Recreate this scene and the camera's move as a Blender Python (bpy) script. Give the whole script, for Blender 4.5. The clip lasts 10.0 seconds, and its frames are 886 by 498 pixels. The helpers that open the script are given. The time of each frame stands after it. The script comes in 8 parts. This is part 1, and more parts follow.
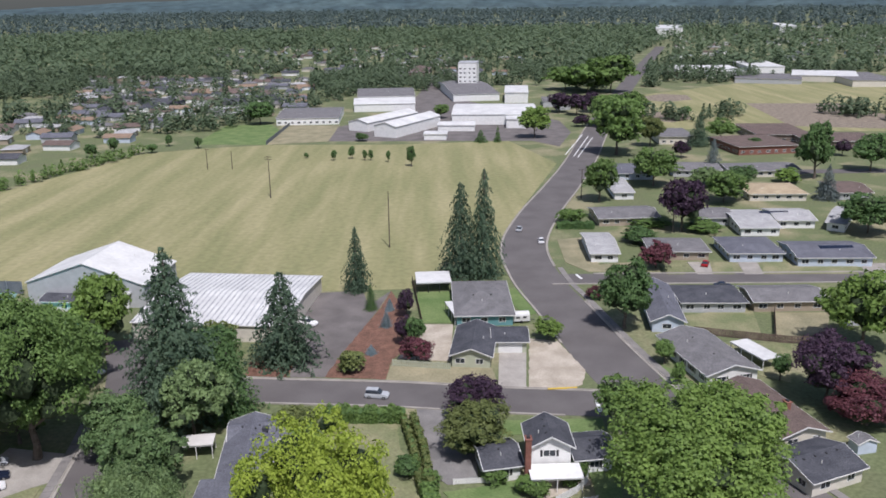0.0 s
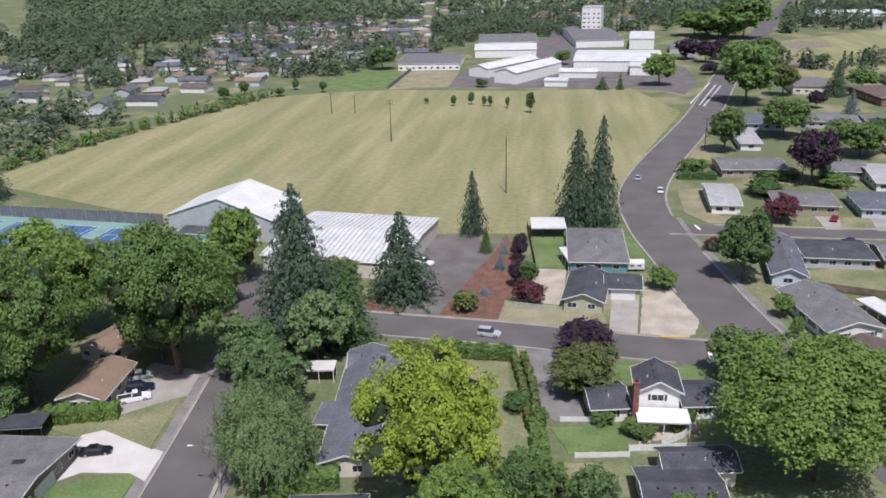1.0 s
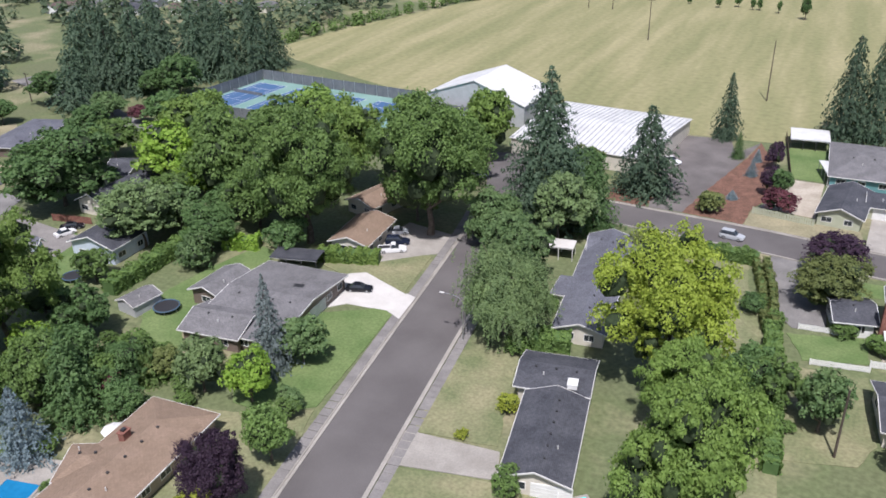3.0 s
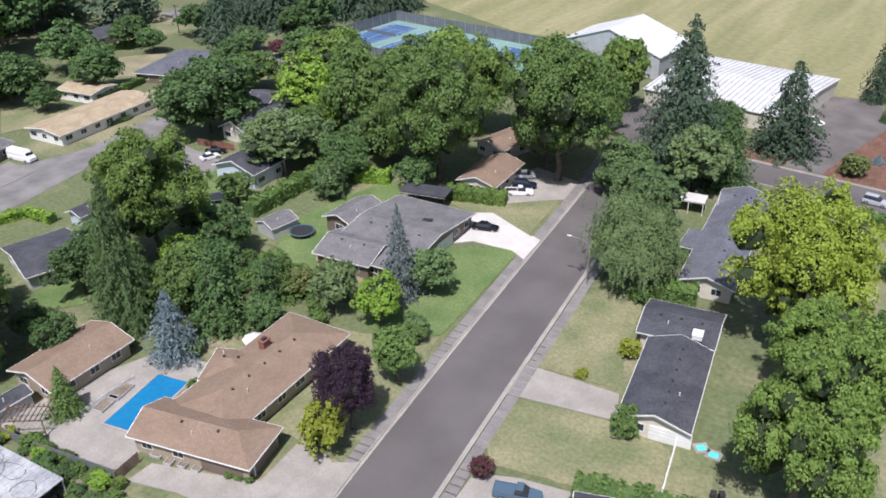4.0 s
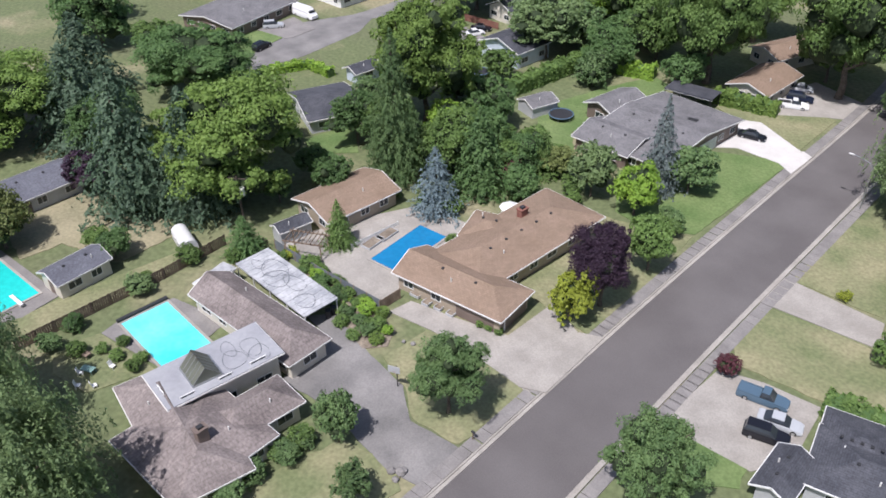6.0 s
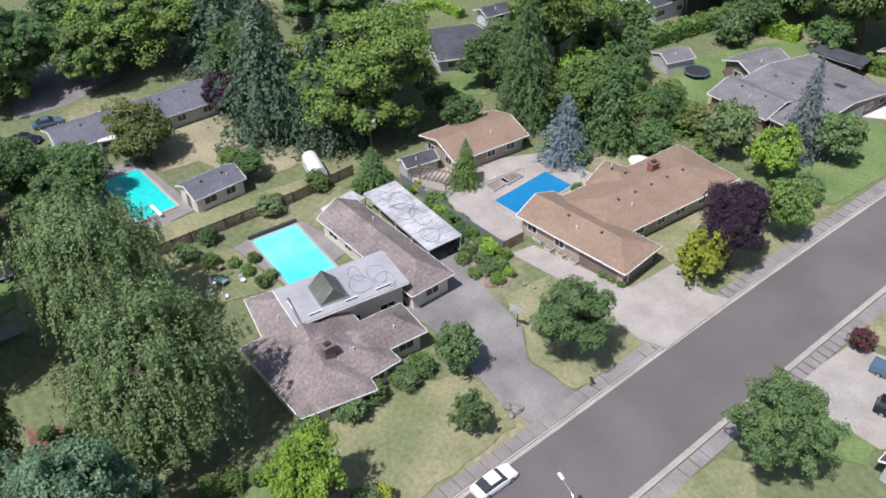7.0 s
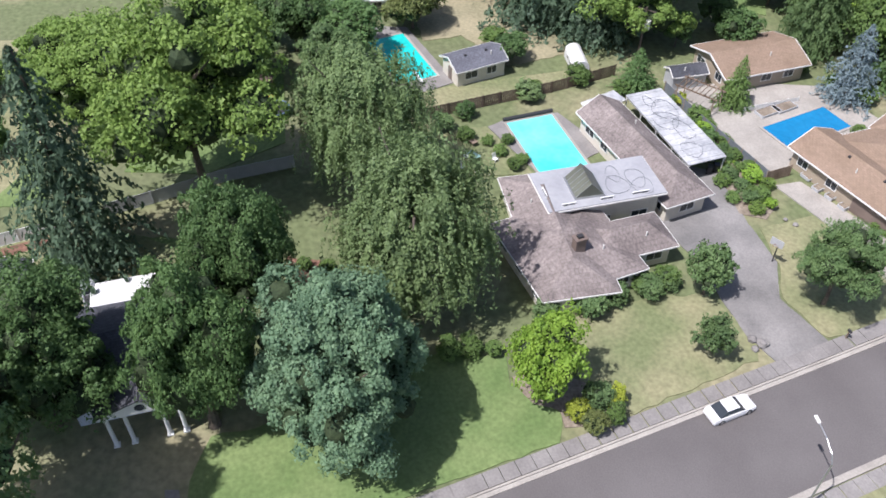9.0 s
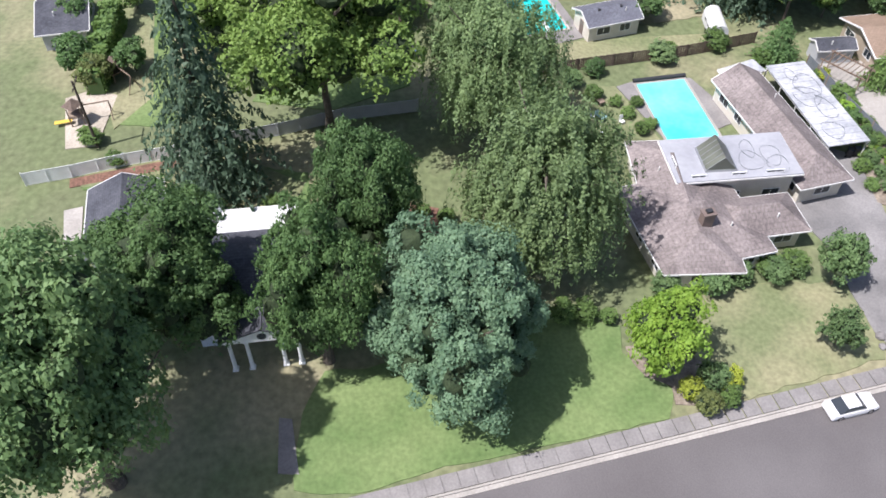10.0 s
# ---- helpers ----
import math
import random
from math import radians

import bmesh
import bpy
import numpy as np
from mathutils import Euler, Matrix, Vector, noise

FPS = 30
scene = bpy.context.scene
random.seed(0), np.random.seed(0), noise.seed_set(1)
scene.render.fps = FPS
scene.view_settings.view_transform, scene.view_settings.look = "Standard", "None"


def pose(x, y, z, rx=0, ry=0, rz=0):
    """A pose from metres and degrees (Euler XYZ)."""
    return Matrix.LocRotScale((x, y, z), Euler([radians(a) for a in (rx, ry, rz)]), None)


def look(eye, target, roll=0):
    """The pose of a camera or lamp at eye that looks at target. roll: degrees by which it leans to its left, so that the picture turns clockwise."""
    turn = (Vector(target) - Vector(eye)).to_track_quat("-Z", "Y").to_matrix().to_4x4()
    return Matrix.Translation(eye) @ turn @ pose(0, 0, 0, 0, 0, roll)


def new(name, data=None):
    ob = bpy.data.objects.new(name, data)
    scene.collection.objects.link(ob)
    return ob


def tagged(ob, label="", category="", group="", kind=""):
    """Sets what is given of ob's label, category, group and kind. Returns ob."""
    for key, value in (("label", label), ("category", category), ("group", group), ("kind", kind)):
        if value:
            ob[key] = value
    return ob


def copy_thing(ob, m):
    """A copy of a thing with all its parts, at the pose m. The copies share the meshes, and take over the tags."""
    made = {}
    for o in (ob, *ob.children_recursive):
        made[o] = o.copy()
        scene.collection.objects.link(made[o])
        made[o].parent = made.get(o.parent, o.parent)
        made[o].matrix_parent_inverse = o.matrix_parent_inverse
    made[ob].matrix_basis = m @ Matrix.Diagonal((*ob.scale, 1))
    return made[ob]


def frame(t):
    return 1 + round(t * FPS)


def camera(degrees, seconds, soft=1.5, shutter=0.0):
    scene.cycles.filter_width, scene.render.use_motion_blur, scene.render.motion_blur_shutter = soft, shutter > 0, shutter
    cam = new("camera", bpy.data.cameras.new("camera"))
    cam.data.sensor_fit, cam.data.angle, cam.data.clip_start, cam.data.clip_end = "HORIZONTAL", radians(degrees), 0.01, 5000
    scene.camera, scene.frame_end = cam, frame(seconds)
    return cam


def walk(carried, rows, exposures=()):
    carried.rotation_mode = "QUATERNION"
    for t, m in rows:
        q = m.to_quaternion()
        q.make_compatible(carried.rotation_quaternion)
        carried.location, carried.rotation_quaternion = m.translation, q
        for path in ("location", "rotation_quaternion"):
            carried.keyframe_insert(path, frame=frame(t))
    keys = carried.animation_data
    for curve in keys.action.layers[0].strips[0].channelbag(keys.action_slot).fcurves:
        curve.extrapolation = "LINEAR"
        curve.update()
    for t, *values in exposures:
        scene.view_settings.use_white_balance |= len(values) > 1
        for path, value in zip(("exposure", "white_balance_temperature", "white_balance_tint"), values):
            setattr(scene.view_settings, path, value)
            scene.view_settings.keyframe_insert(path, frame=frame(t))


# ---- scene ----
cam = camera(56.5, 10.0, soft=1.7)
# seconds, eye x, y, z, pitch, roll, yaw
PATH = [
    (0, -0.02, -0.49, 71.57, -17.02, -0.70, 0.06),
    (0.5, 0.11, -2.09, 71.62, -18.78, -1.24, 4.29),
    (1, 0.06, -3.92, 71.44, -20.42, -1.48, 8.54),
    (1.5, -0.15, -5.89, 71.12, -22.00, -1.56, 12.80),
    (2, -0.50, -7.92, 70.72, -23.53, -1.53, 17.05),
    (2.5, -0.99, -9.99, 70.29, -25.06, -1.46, 21.33),
    (3, -1.60, -12.08, 69.84, -26.57, -1.40, 25.61),
    (3.5, -2.32, -14.14, 69.38, -28.09, -1.35, 29.88),
    (4, -3.10, -16.20, 68.87, -29.61, -1.31, 34.13),
    (4.5, -3.92, -18.26, 68.34, -31.13, -1.29, 38.36),
    (5, -4.79, -20.34, 67.73, -32.64, -1.26, 42.53),
    (5.5, -5.66, -22.39, 67.07, -34.13, -1.21, 46.66),
    (6, -6.52, -24.43, 66.35, -35.60, -1.11, 50.70),
    (6.5, -7.34, -26.50, 65.58, -37.04, -0.96, 54.67),
    (7, -8.13, -28.62, 64.81, -38.47, -0.74, 58.60),
    (7.5, -8.88, -30.81, 64.06, -39.88, -0.45, 62.50),
    (8, -9.64, -33.07, 63.38, -41.32, -0.10, 66.37),
    (8.5, -10.35, -35.29, 62.82, -42.82, 0.27, 70.21),
    (9, -11.10, -37.45, 62.41, -44.45, 0.58, 74.04),
    (9.5, -11.94, -39.48, 62.32, -46.26, 0.79, 77.88),
    (10, -12.99, -41.32, 62.70, -48.33, 0.76, 81.79),
]
walk(cam, [(t, pose(x, y, z, 90, 0, yaw) @ pose(0, 0, 0, pitch, 0, 0) @ pose(0, 0, 0, 0, 0, roll)) for t, x, y, z, pitch, roll, yaw in PATH],
     [(0.0, -0.14, 6140, 17), (2.0, 0.02, 6140, 17), (4.0, 0.18, 6140, 17), (5.5, 0.18, 6140, 17), (7.5, 0.28, 6140, 17), (9.0, 0.45, 6140, 17), (10.0, 0.62, 6140, 17)])

# ---- light ----
SUN = Vector((0.15, -0.46, 0.875)).normalized()
world = bpy.data.worlds.new("sky")
scene.world = world
world.use_nodes = True
wn = world.node_tree
sky = wn.nodes.new("ShaderNodeTexSky")
sky.sky_type, sky.sun_disc = "NISHITA", False
sky.sun_elevation = math.asin(SUN.z)
sky.sun_rotation = math.atan2(SUN.x, SUN.y)
sky.air_density, sky.dust_density = 1.0, 2.0
wn.links.new(sky.outputs[0], wn.nodes["Background"].inputs[0])
wn.nodes["Background"].inputs[1].default_value = 0.097
sun = new("sun", bpy.data.lights.new("sun", "SUN"))
sun.data.energy, sun.data.angle, sun.data.color = 4.9, radians(0.53), (1.0, 0.965, 0.92)
sun.matrix_world = look(SUN * 300, (0, 0, 0))


# ---- materials ----
def surf(name, a, b, scale=0.4, rough=0.85, fine=6.0, bump=0.15, metal=0.0, spread=0.0, grain=0.35, stretch=None, c=None, speck=0.0):
    """Two tones of a colour at a broad scale, grain at a fine one, relief, and a spread between objects."""
    m = bpy.data.materials.new(name)
    m.use_nodes = True
    t, n = m.node_tree, m.node_tree.nodes
    out = n["Principled BSDF"]
    pos = n.new("ShaderNodeNewGeometry")
    vec = pos.outputs["Position"]
    if stretch:
        mp = n.new("ShaderNodeMapping")
        mp.inputs["Rotation"].default_value = (0, 0, radians(stretch[0]))
        mp.inputs["Scale"].default_value = (stretch[1], stretch[2], 1)
        t.links.new(vec, mp.inputs[0])
        vec = mp.outputs[0]
    broad = n.new("ShaderNodeTexNoise")
    broad.inputs["Scale"].default_value, broad.inputs["Detail"].default_value = scale, 5
    t.links.new(vec, broad.inputs["Vector"])
    ramp = n.new("ShaderNodeValToRGB")
    ramp.color_ramp.elements[0].position, ramp.color_ramp.elements[1].position = 0.35, 0.66
    ramp.color_ramp.elements[0].color, ramp.color_ramp.elements[1].color = (*a, 1), (*b, 1)
    if c:
        e = ramp.color_ramp.elements.new(0.5)
        e.color = (*c, 1)
    t.links.new(broad.outputs[0], ramp.inputs[0])
    g = n.new("ShaderNodeTexNoise")
    g.inputs["Scale"].default_value, g.inputs["Detail"].default_value = fine, 4
    t.links.new(pos.outputs["Position"], g.inputs["Vector"])
    mr = n.new("ShaderNodeMapRange")
    mr.inputs[1].default_value, mr.inputs[2].default_value = 0.25, 0.75
    mr.inputs[3].default_value, mr.inputs[4].default_value = 1 - grain, 1 + grain
    t.links.new(g.outputs[0], mr.inputs[0])
    mix = n.new("ShaderNodeMix")
    mix.data_type, mix.blend_type = "RGBA", "MULTIPLY"
    mix.inputs[0].default_value = 1.0
    t.links.new(ramp.outputs[0], mix.inputs[6])
    t.links.new(mr.outputs[0], mix.inputs[7])
    col = mix.outputs[2]
    if spread:
        oi = n.new("ShaderNodeObjectInfo")
        m2 = n.new("ShaderNodeMapRange")
        m2.inputs[3].default_value, m2.inputs[4].default_value = 1 - spread, 1 + spread
        t.links.new(oi.outputs["Random"], m2.inputs[0])
        x2 = n.new("ShaderNodeMix")
        x2.data_type, x2.blend_type = "RGBA", "MULTIPLY"
        x2.inputs[0].default_value = 1.0
        t.links.new(col, x2.inputs[6])
        t.links.new(m2.outputs[0], x2.inputs[7])
        col = x2.outputs[2]
    t.links.new(col, out.inputs["Base Color"])
    out.inputs["Roughness"].default_value, out.inputs["Metallic"].default_value = rough, metal
    out.inputs["Specular IOR Level"].default_value = 0.25 if rough > 0.6 else 0.5
    if bump:
        bp = n.new("ShaderNodeBump")
        bp.inputs["Strength"].default_value, bp.inputs["Distance"].default_value = bump, 0.1
        t.links.new(g.outputs[0], bp.inputs["Height"])
        t.links.new(bp.outputs[0], out.inputs["Normal"])
    return m


def shingles(name, a, b, w=0.5, h=0.25, stain=0.25, dirt=0.4):
    """Rows of shingles by the roof's own UV in metres."""
    m = surf(name, a, b, scale=dirt, rough=0.9, fine=3.0, grain=stain, bump=0)
    t, n = m.node_tree, m.node_tree.nodes
    out = n["Principled BSDF"]
    uv = n.new("ShaderNodeUVMap")
    br = n.new("ShaderNodeTexBrick")
    br.inputs["Scale"].default_value = 1.0
    br.inputs["Brick Width"].default_value, br.inputs["Row Height"].default_value = w, h
    br.inputs["Mortar Size"].default_value = 0.03
    br.inputs["Color1"].default_value, br.inputs["Color2"].default_value = (1.06,) * 3 + (1,), (0.9,) * 3 + (1,)
    br.inputs["Mortar"].default_value = (0.74,) * 3 + (1,)
    t.links.new(uv.outputs[0], br.inputs["Vector"])
    src = out.inputs["Base Color"].links[0].from_socket
    x = n.new("ShaderNodeMix")
    x.data_type, x.blend_type = "RGBA", "MULTIPLY"
    x.inputs[0].default_value = 0.9
    t.links.new(src, x.inputs[6])
    t.links.new(br.outputs["Color"], x.inputs[7])
    t.links.new(x.outputs[2], out.inputs["Base Color"])
    bp = n.new("ShaderNodeBump")
    bp.inputs["Strength"].default_value, bp.inputs["Distance"].default_value = 0.5, 0.03
    t.links.new(br.outputs["Fac"], bp.inputs["Height"])
    bp.invert = True
    t.links.new(bp.outputs[0], out.inputs["Normal"])
    return m


def leafy(name, a, b, thin=0.36):
    """Foliage: a tone for each leaf clump, light shining through."""
    m = bpy.data.materials.new(name)
    m.use_nodes = True
    t, n = m.node_tree, m.node_tree.nodes
    n.remove(n["Principled BSDF"])
    geo = n.new("ShaderNodeNewGeometry")
    oi = n.new("ShaderNodeObjectInfo")
    no = n.new("ShaderNodeTexNoise")
    no.inputs["Scale"].default_value, no.inputs["Detail"].default_value = 0.45, 3
    t.links.new(geo.outputs["Position"], no.inputs["Vector"])
    add = n.new("ShaderNodeMath")
    add.operation = "MULTIPLY_ADD"
    add.inputs[1].default_value = 0.28
    t.links.new(geo.outputs["Random Per Island"], add.inputs[0])
    t.links.new(no.outputs[0], add.inputs[2])
    ramp = n.new("ShaderNodeValToRGB")
    ramp.color_ramp.elements[0].position, ramp.color_ramp.elements[1].position = 0.35, 1.05
    ramp.color_ramp.elements[0].color, ramp.color_ramp.elements[1].color = (*a, 1), (*b, 1)
    t.links.new(add.outputs[0], ramp.inputs[0])
    mr = n.new("ShaderNodeMapRange")
    mr.inputs[3].default_value, mr.inputs[4].default_value = 0.85, 1.15
    t.links.new(oi.outputs["Random"], mr.inputs[0])
    x = n.new("ShaderNodeMix")
    x.data_type, x.blend_type = "RGBA", "MULTIPLY"
    x.inputs[0].default_value = 1.0
    t.links.new(ramp.outputs[0], x.inputs[6])
    t.links.new(mr.outputs[0], x.inputs[7])
    d, s, k = n.new("ShaderNodeBsdfPrincipled"), n.new("ShaderNodeBsdfTranslucent"), n.new("ShaderNodeMixShader")
    d.inputs["Roughness"].default_value = 0.6
    d.inputs["Specular IOR Level"].default_value = 0.3
    t.links.new(x.outputs[2], d.inputs["Base Color"])
    t.links.new(x.outputs[2], s.inputs["Color"])
    k.inputs[0].default_value = thin
    t.links.new(d.outputs[0], k.inputs[1])
    t.links.new(s.outputs[0], k.inputs[2])
    t.links.new(k.outputs[0], n["Material Output"].inputs["Surface"])
    return m


def plain(name, a, rough=0.5, metal=0.0):
    return surf(name, a, tuple(v * 0.88 for v in a), scale=0.8, rough=rough, metal=metal, grain=0.06, bump=0)


def water(name, deep, pale):
    m = surf(name, deep, pale, scale=0.1, rough=0.06, fine=1.6, grain=0.1, bump=0.12)
    return m


GRASS = surf("dry_summer_grass", (0.13, 0.145, 0.075), (0.25, 0.23, 0.14), 0.05, fine=1.3, grain=0.28, c=(0.125, 0.15, 0.07))
LAWN = surf("watered_lawn", (0.096, 0.152, 0.05), (0.156, 0.208, 0.08), 0.16, fine=2.5, grain=0.22)
LAWN_MID = surf("part_dry_lawn", (0.145, 0.168, 0.08), (0.25, 0.236, 0.137), 0.14, fine=2.2, grain=0.24)
LAWN_DRY = surf("dry_lawn", (0.2, 0.188, 0.115), (0.3, 0.268, 0.172), 0.15, fine=2.2, grain=0.2)
FIELD = surf("mown_field", (0.205, 0.208, 0.098), (0.305, 0.28, 0.152), 0.035, fine=0.5, grain=0.16, stretch=(-24, 3.4, 0.34), c=(0.245, 0.236, 0.118))
ASPHALT = surf("asphalt", (0.108, 0.099, 0.097), (0.136, 0.126, 0.123), 0.12, fine=8, grain=0.12, bump=0.1)
ASPHALT_OLD = surf("old_asphalt", (0.15, 0.145, 0.14), (0.235, 0.225, 0.215), 0.2, fine=5, grain=0.15, bump=0.1)
ASPHALT_DARK = surf("brownish_asphalt", (0.115, 0.105, 0.1), (0.17, 0.155, 0.148), 0.15, fine=5, grain=0.15, bump=0.1)
CONCRETE = surf("weathered_concrete", (0.275, 0.256, 0.228), (0.35, 0.327, 0.293), 0.3, fine=5, grain=0.14, spread=0.06)
CONCRETE_PALE = surf("new_concrete", (0.5, 0.48, 0.45), (0.58, 0.56, 0.53), 0.3, fine=5, grain=0.06)
CONCRETE_GREY = surf("grey_pavement", (0.185, 0.174, 0.166), (0.24, 0.227, 0.215), 0.35, fine=5, grain=0.15, spread=0.04)
BARK = surf("bark_mulch", (0.125, 0.07, 0.05), (0.195, 0.105, 0.075), 0.5, fine=4, grain=0.4)
SOIL = surf("bare_soil", (0.16, 0.13, 0.1), (0.27, 0.23, 0.18), 0.4, fine=4, grain=0.35)
GRAVEL = surf("pale_gravel", (0.33, 0.29, 0.23), (0.45, 0.4, 0.33), 0.25, fine=6, grain=0.25)
# wooded hills with the blue of far haze put into their base colour
HAZY_HILL = surf("hazy_wooded_hill", (0.045, 0.072, 0.08), (0.07, 0.105, 0.11), 0.004, fine=0.02, grain=0.45, bump=0)
ROOF_TAN = shingles("tan_shingle", (0.235, 0.17, 0.122), (0.27, 0.197, 0.145), stain=0.12)
ROOF_SHAKE = shingles("weathered_shake", (0.155, 0.132, 0.125), (0.255, 0.22, 0.207), 0.4, 0.6, 0.3, 0.25)
ROOF_GREY = shingles("grey_shingle", (0.148, 0.145, 0.148), (0.197, 0.192, 0.197))
ROOF_DARK = shingles("dark_shingle", (0.058, 0.061, 0.072), (0.09, 0.093, 0.106))
ROOF_SLATE = shingles("blue_grey_shingle", (0.115, 0.118, 0.14), (0.15, 0.155, 0.18))
ROOF_BROWN = shingles("brown_shingle", (0.12, 0.09, 0.08), (0.165, 0.125, 0.11))
ROOF_BUFF = shingles("buff_gravel_roof", (0.36, 0.285, 0.19), (0.45, 0.37, 0.25))
ROOF_PALE = shingles("pale_grey_shingle", (0.33, 0.33, 0.33), (0.42, 0.42, 0.42))
METAL_WHITE = surf("white_sheet_metal", (0.52, 0.52, 0.51), (0.64, 0.64, 0.62), 0.15, rough=0.55, fine=1.0, grain=0.09, bump=0)
METAL_GREY = surf("weathered_sheet_metal", (0.29, 0.3, 0.315), (0.46, 0.465, 0.475), 0.5, rough=0.6, fine=2.5, grain=0.2, bump=0)
MEMBRANE = surf("grey_membrane", (0.27, 0.275, 0.295), (0.33, 0.335, 0.35), 0.3, rough=0.8, fine=2, grain=0.07, bump=0)
WHITE = plain("white_paint", (0.76, 0.76, 0.74))
GREY_WALL = plain("grey_siding", (0.42, 0.43, 0.44))
CREAM = plain("cream_siding", (0.62, 0.58, 0.5))
BLUE_WALL = plain("pale_blue_siding", (0.5, 0.56, 0.64))
TEAL_WALL = plain("teal_siding", (0.13, 0.29, 0.31))
GREEN_WALL = plain("pale_green_siding", (0.42, 0.44, 0.33))
TAN_WALL = plain("tan_siding", (0.36, 0.3, 0.23))
BROWN_WALL = plain("brown_siding", (0.17, 0.13, 0.11))
BRICK = surf("red_brick", (0.17, 0.075, 0.058), (0.24, 0.11, 0.085), 1.0, fine=8, grain=0.3)
TRIM = plain("trim_paint", (0.7, 0.69, 0.66))
DARK = plain("dark_metal", (0.03, 0.03, 0.033), 0.6)
STEEL = plain("galvanised_steel", (0.5, 0.51, 0.52), 0.35, 0.8)
WOOD = surf("weathered_wood", (0.16, 0.115, 0.085), (0.26, 0.2, 0.15), 0.6, fine=5, grain=0.3, spread=0.15)
WOOD_DARK = surf("brown_fence_wood", (0.1, 0.075, 0.06), (0.16, 0.12, 0.095), 0.6, fine=5, grain=0.3, spread=0.15)
WOOD_POLE = surf("creosoted_pole", (0.07, 0.055, 0.045), (0.1, 0.08, 0.065), 0.6, fine=5, grain=0.3)
BARKY = surf("tree_bark", (0.085, 0.07, 0.055), (0.15, 0.125, 0.1), 1.5, fine=8, grain=0.4)
BARK_PALE = surf("pale_bark", (0.3, 0.28, 0.25), (0.4, 0.38, 0.34), 1.5, fine=8, grain=0.3)
GLASS = plain("window_glass", (0.035, 0.042, 0.05), 0.08)
POOL_BLUE = water("blue_pool", (0.012, 0.16, 0.34), (0.016, 0.2, 0.41))
POOL_AQUA = water("aqua_pool", (0.06, 0.62, 0.68), (0.22, 0.74, 0.76))
POOL_GREEN = water("green_aqua_pool", (0.02, 0.5, 0.46), (0.03, 0.58, 0.54))
COURT_GREEN = surf("green_court", (0.16, 0.28, 0.25), (0.2, 0.32, 0.285), 0.1, fine=3, grain=0.06, bump=0)
COURT_BLUE = surf("blue_court", (0.055, 0.115, 0.225), (0.065, 0.13, 0.25), 0.1, fine=3, grain=0.06, bump=0)
MESH = surf("fence_mesh", (0.12, 0.135, 0.15), (0.16, 0.175, 0.19), 0.5, fine=12, grain=0.3)
RUBBER = plain("black_rubber", (0.02, 0.02, 0.02), 0.9)
YELLOW = plain("yellow_paint", (0.6, 0.42, 0.06))
LEAF = {
    "green": leafy("green_leaf", (0.1, 0.17, 0.05), (0.2, 0.31, 0.085)),
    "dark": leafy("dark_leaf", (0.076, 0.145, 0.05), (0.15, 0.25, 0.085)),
    "mid": leafy("mid_green_leaf", (0.091, 0.163, 0.063), (0.196, 0.290, 0.113)),
    "light": leafy("light_green_leaf", (0.135, 0.222, 0.052), (0.265, 0.385, 0.092)),
    "lime": leafy("lime_leaf", (0.170, 0.311, 0.044), (0.352, 0.517, 0.079)),
    "yellow": leafy("yellow_green_leaf", (0.285, 0.38, 0.05), (0.46, 0.56, 0.09)),
    "gold": leafy("golden_leaf", (0.233, 0.278, 0.040), (0.428, 0.488, 0.066)),
    "willow": leafy("grey_green_leaf", (0.14, 0.212, 0.09), (0.27, 0.375, 0.152)),
    "blue": leafy("blue_spruce_needle", (0.146, 0.207, 0.220), (0.342, 0.439, 0.476)),
    "bluegreen": leafy("blue_green_needle", (0.1, 0.18, 0.105), (0.22, 0.335, 0.19)),
    "grey": leafy("silver_needle", (0.104, 0.137, 0.134), (0.244, 0.287, 0.275)),
    "needle": leafy("conifer_needle", (0.056, 0.098, 0.062), (0.13, 0.195, 0.115)),
    "purple": leafy("purple_leaf", (0.041, 0.024, 0.044), (0.091, 0.054, 0.085)),
    "red": leafy("red_leaf", (0.085, 0.029, 0.040), (0.195, 0.073, 0.085)),
    "olive": leafy("olive_leaf", (0.12, 0.155, 0.05), (0.25, 0.29, 0.1)),
}


# ---- small builders ----
def part(name, bm, material, parent=None, label=""):
    me = bpy.data.meshes.new(name)
    if isinstance(bm, bmesh.types.BMesh):
        bm.to_mesh(me)
        bm.free()
    else:
        me.from_pydata(bm[0], [], bm[1])
    me.materials.append(material)
    ob = new(name, me)
    ob.parent = parent
    return tagged(ob, label) if label else ob


def share(name, ob, parent, m=Matrix()):
    """Another object on ob's mesh."""
    two = new(name, ob.data)
    two.parent, two.matrix_basis = parent, m
    return two


def empty(name, x, y, z=0.0, turn=0.0, label="", category="", group="", kind=""):
    e = new(name)
    e.empty_display_size = 0.3
    e.matrix_basis = pose(x, y, z, 0, 0, turn)
    return tagged(e, label, category, group, kind)


def box(bm, x, y, z, sx, sy, sz, turn=0.0, bevel=0.0):
    """A box centred on x, y whose foot is at z."""
    made = bmesh.ops.create_cube(bm, size=1.0, matrix=pose(x, y, z + sz / 2, 0, 0, turn) @ Matrix.Diagonal((sx, sy, sz, 1)))
    if bevel:
        es = list({e for v in made["verts"] for e in v.link_edges})
        bmesh.ops.bevel(bm, geom=es, offset=bevel, segments=2, affect="EDGES", profile=0.5)
    return bm


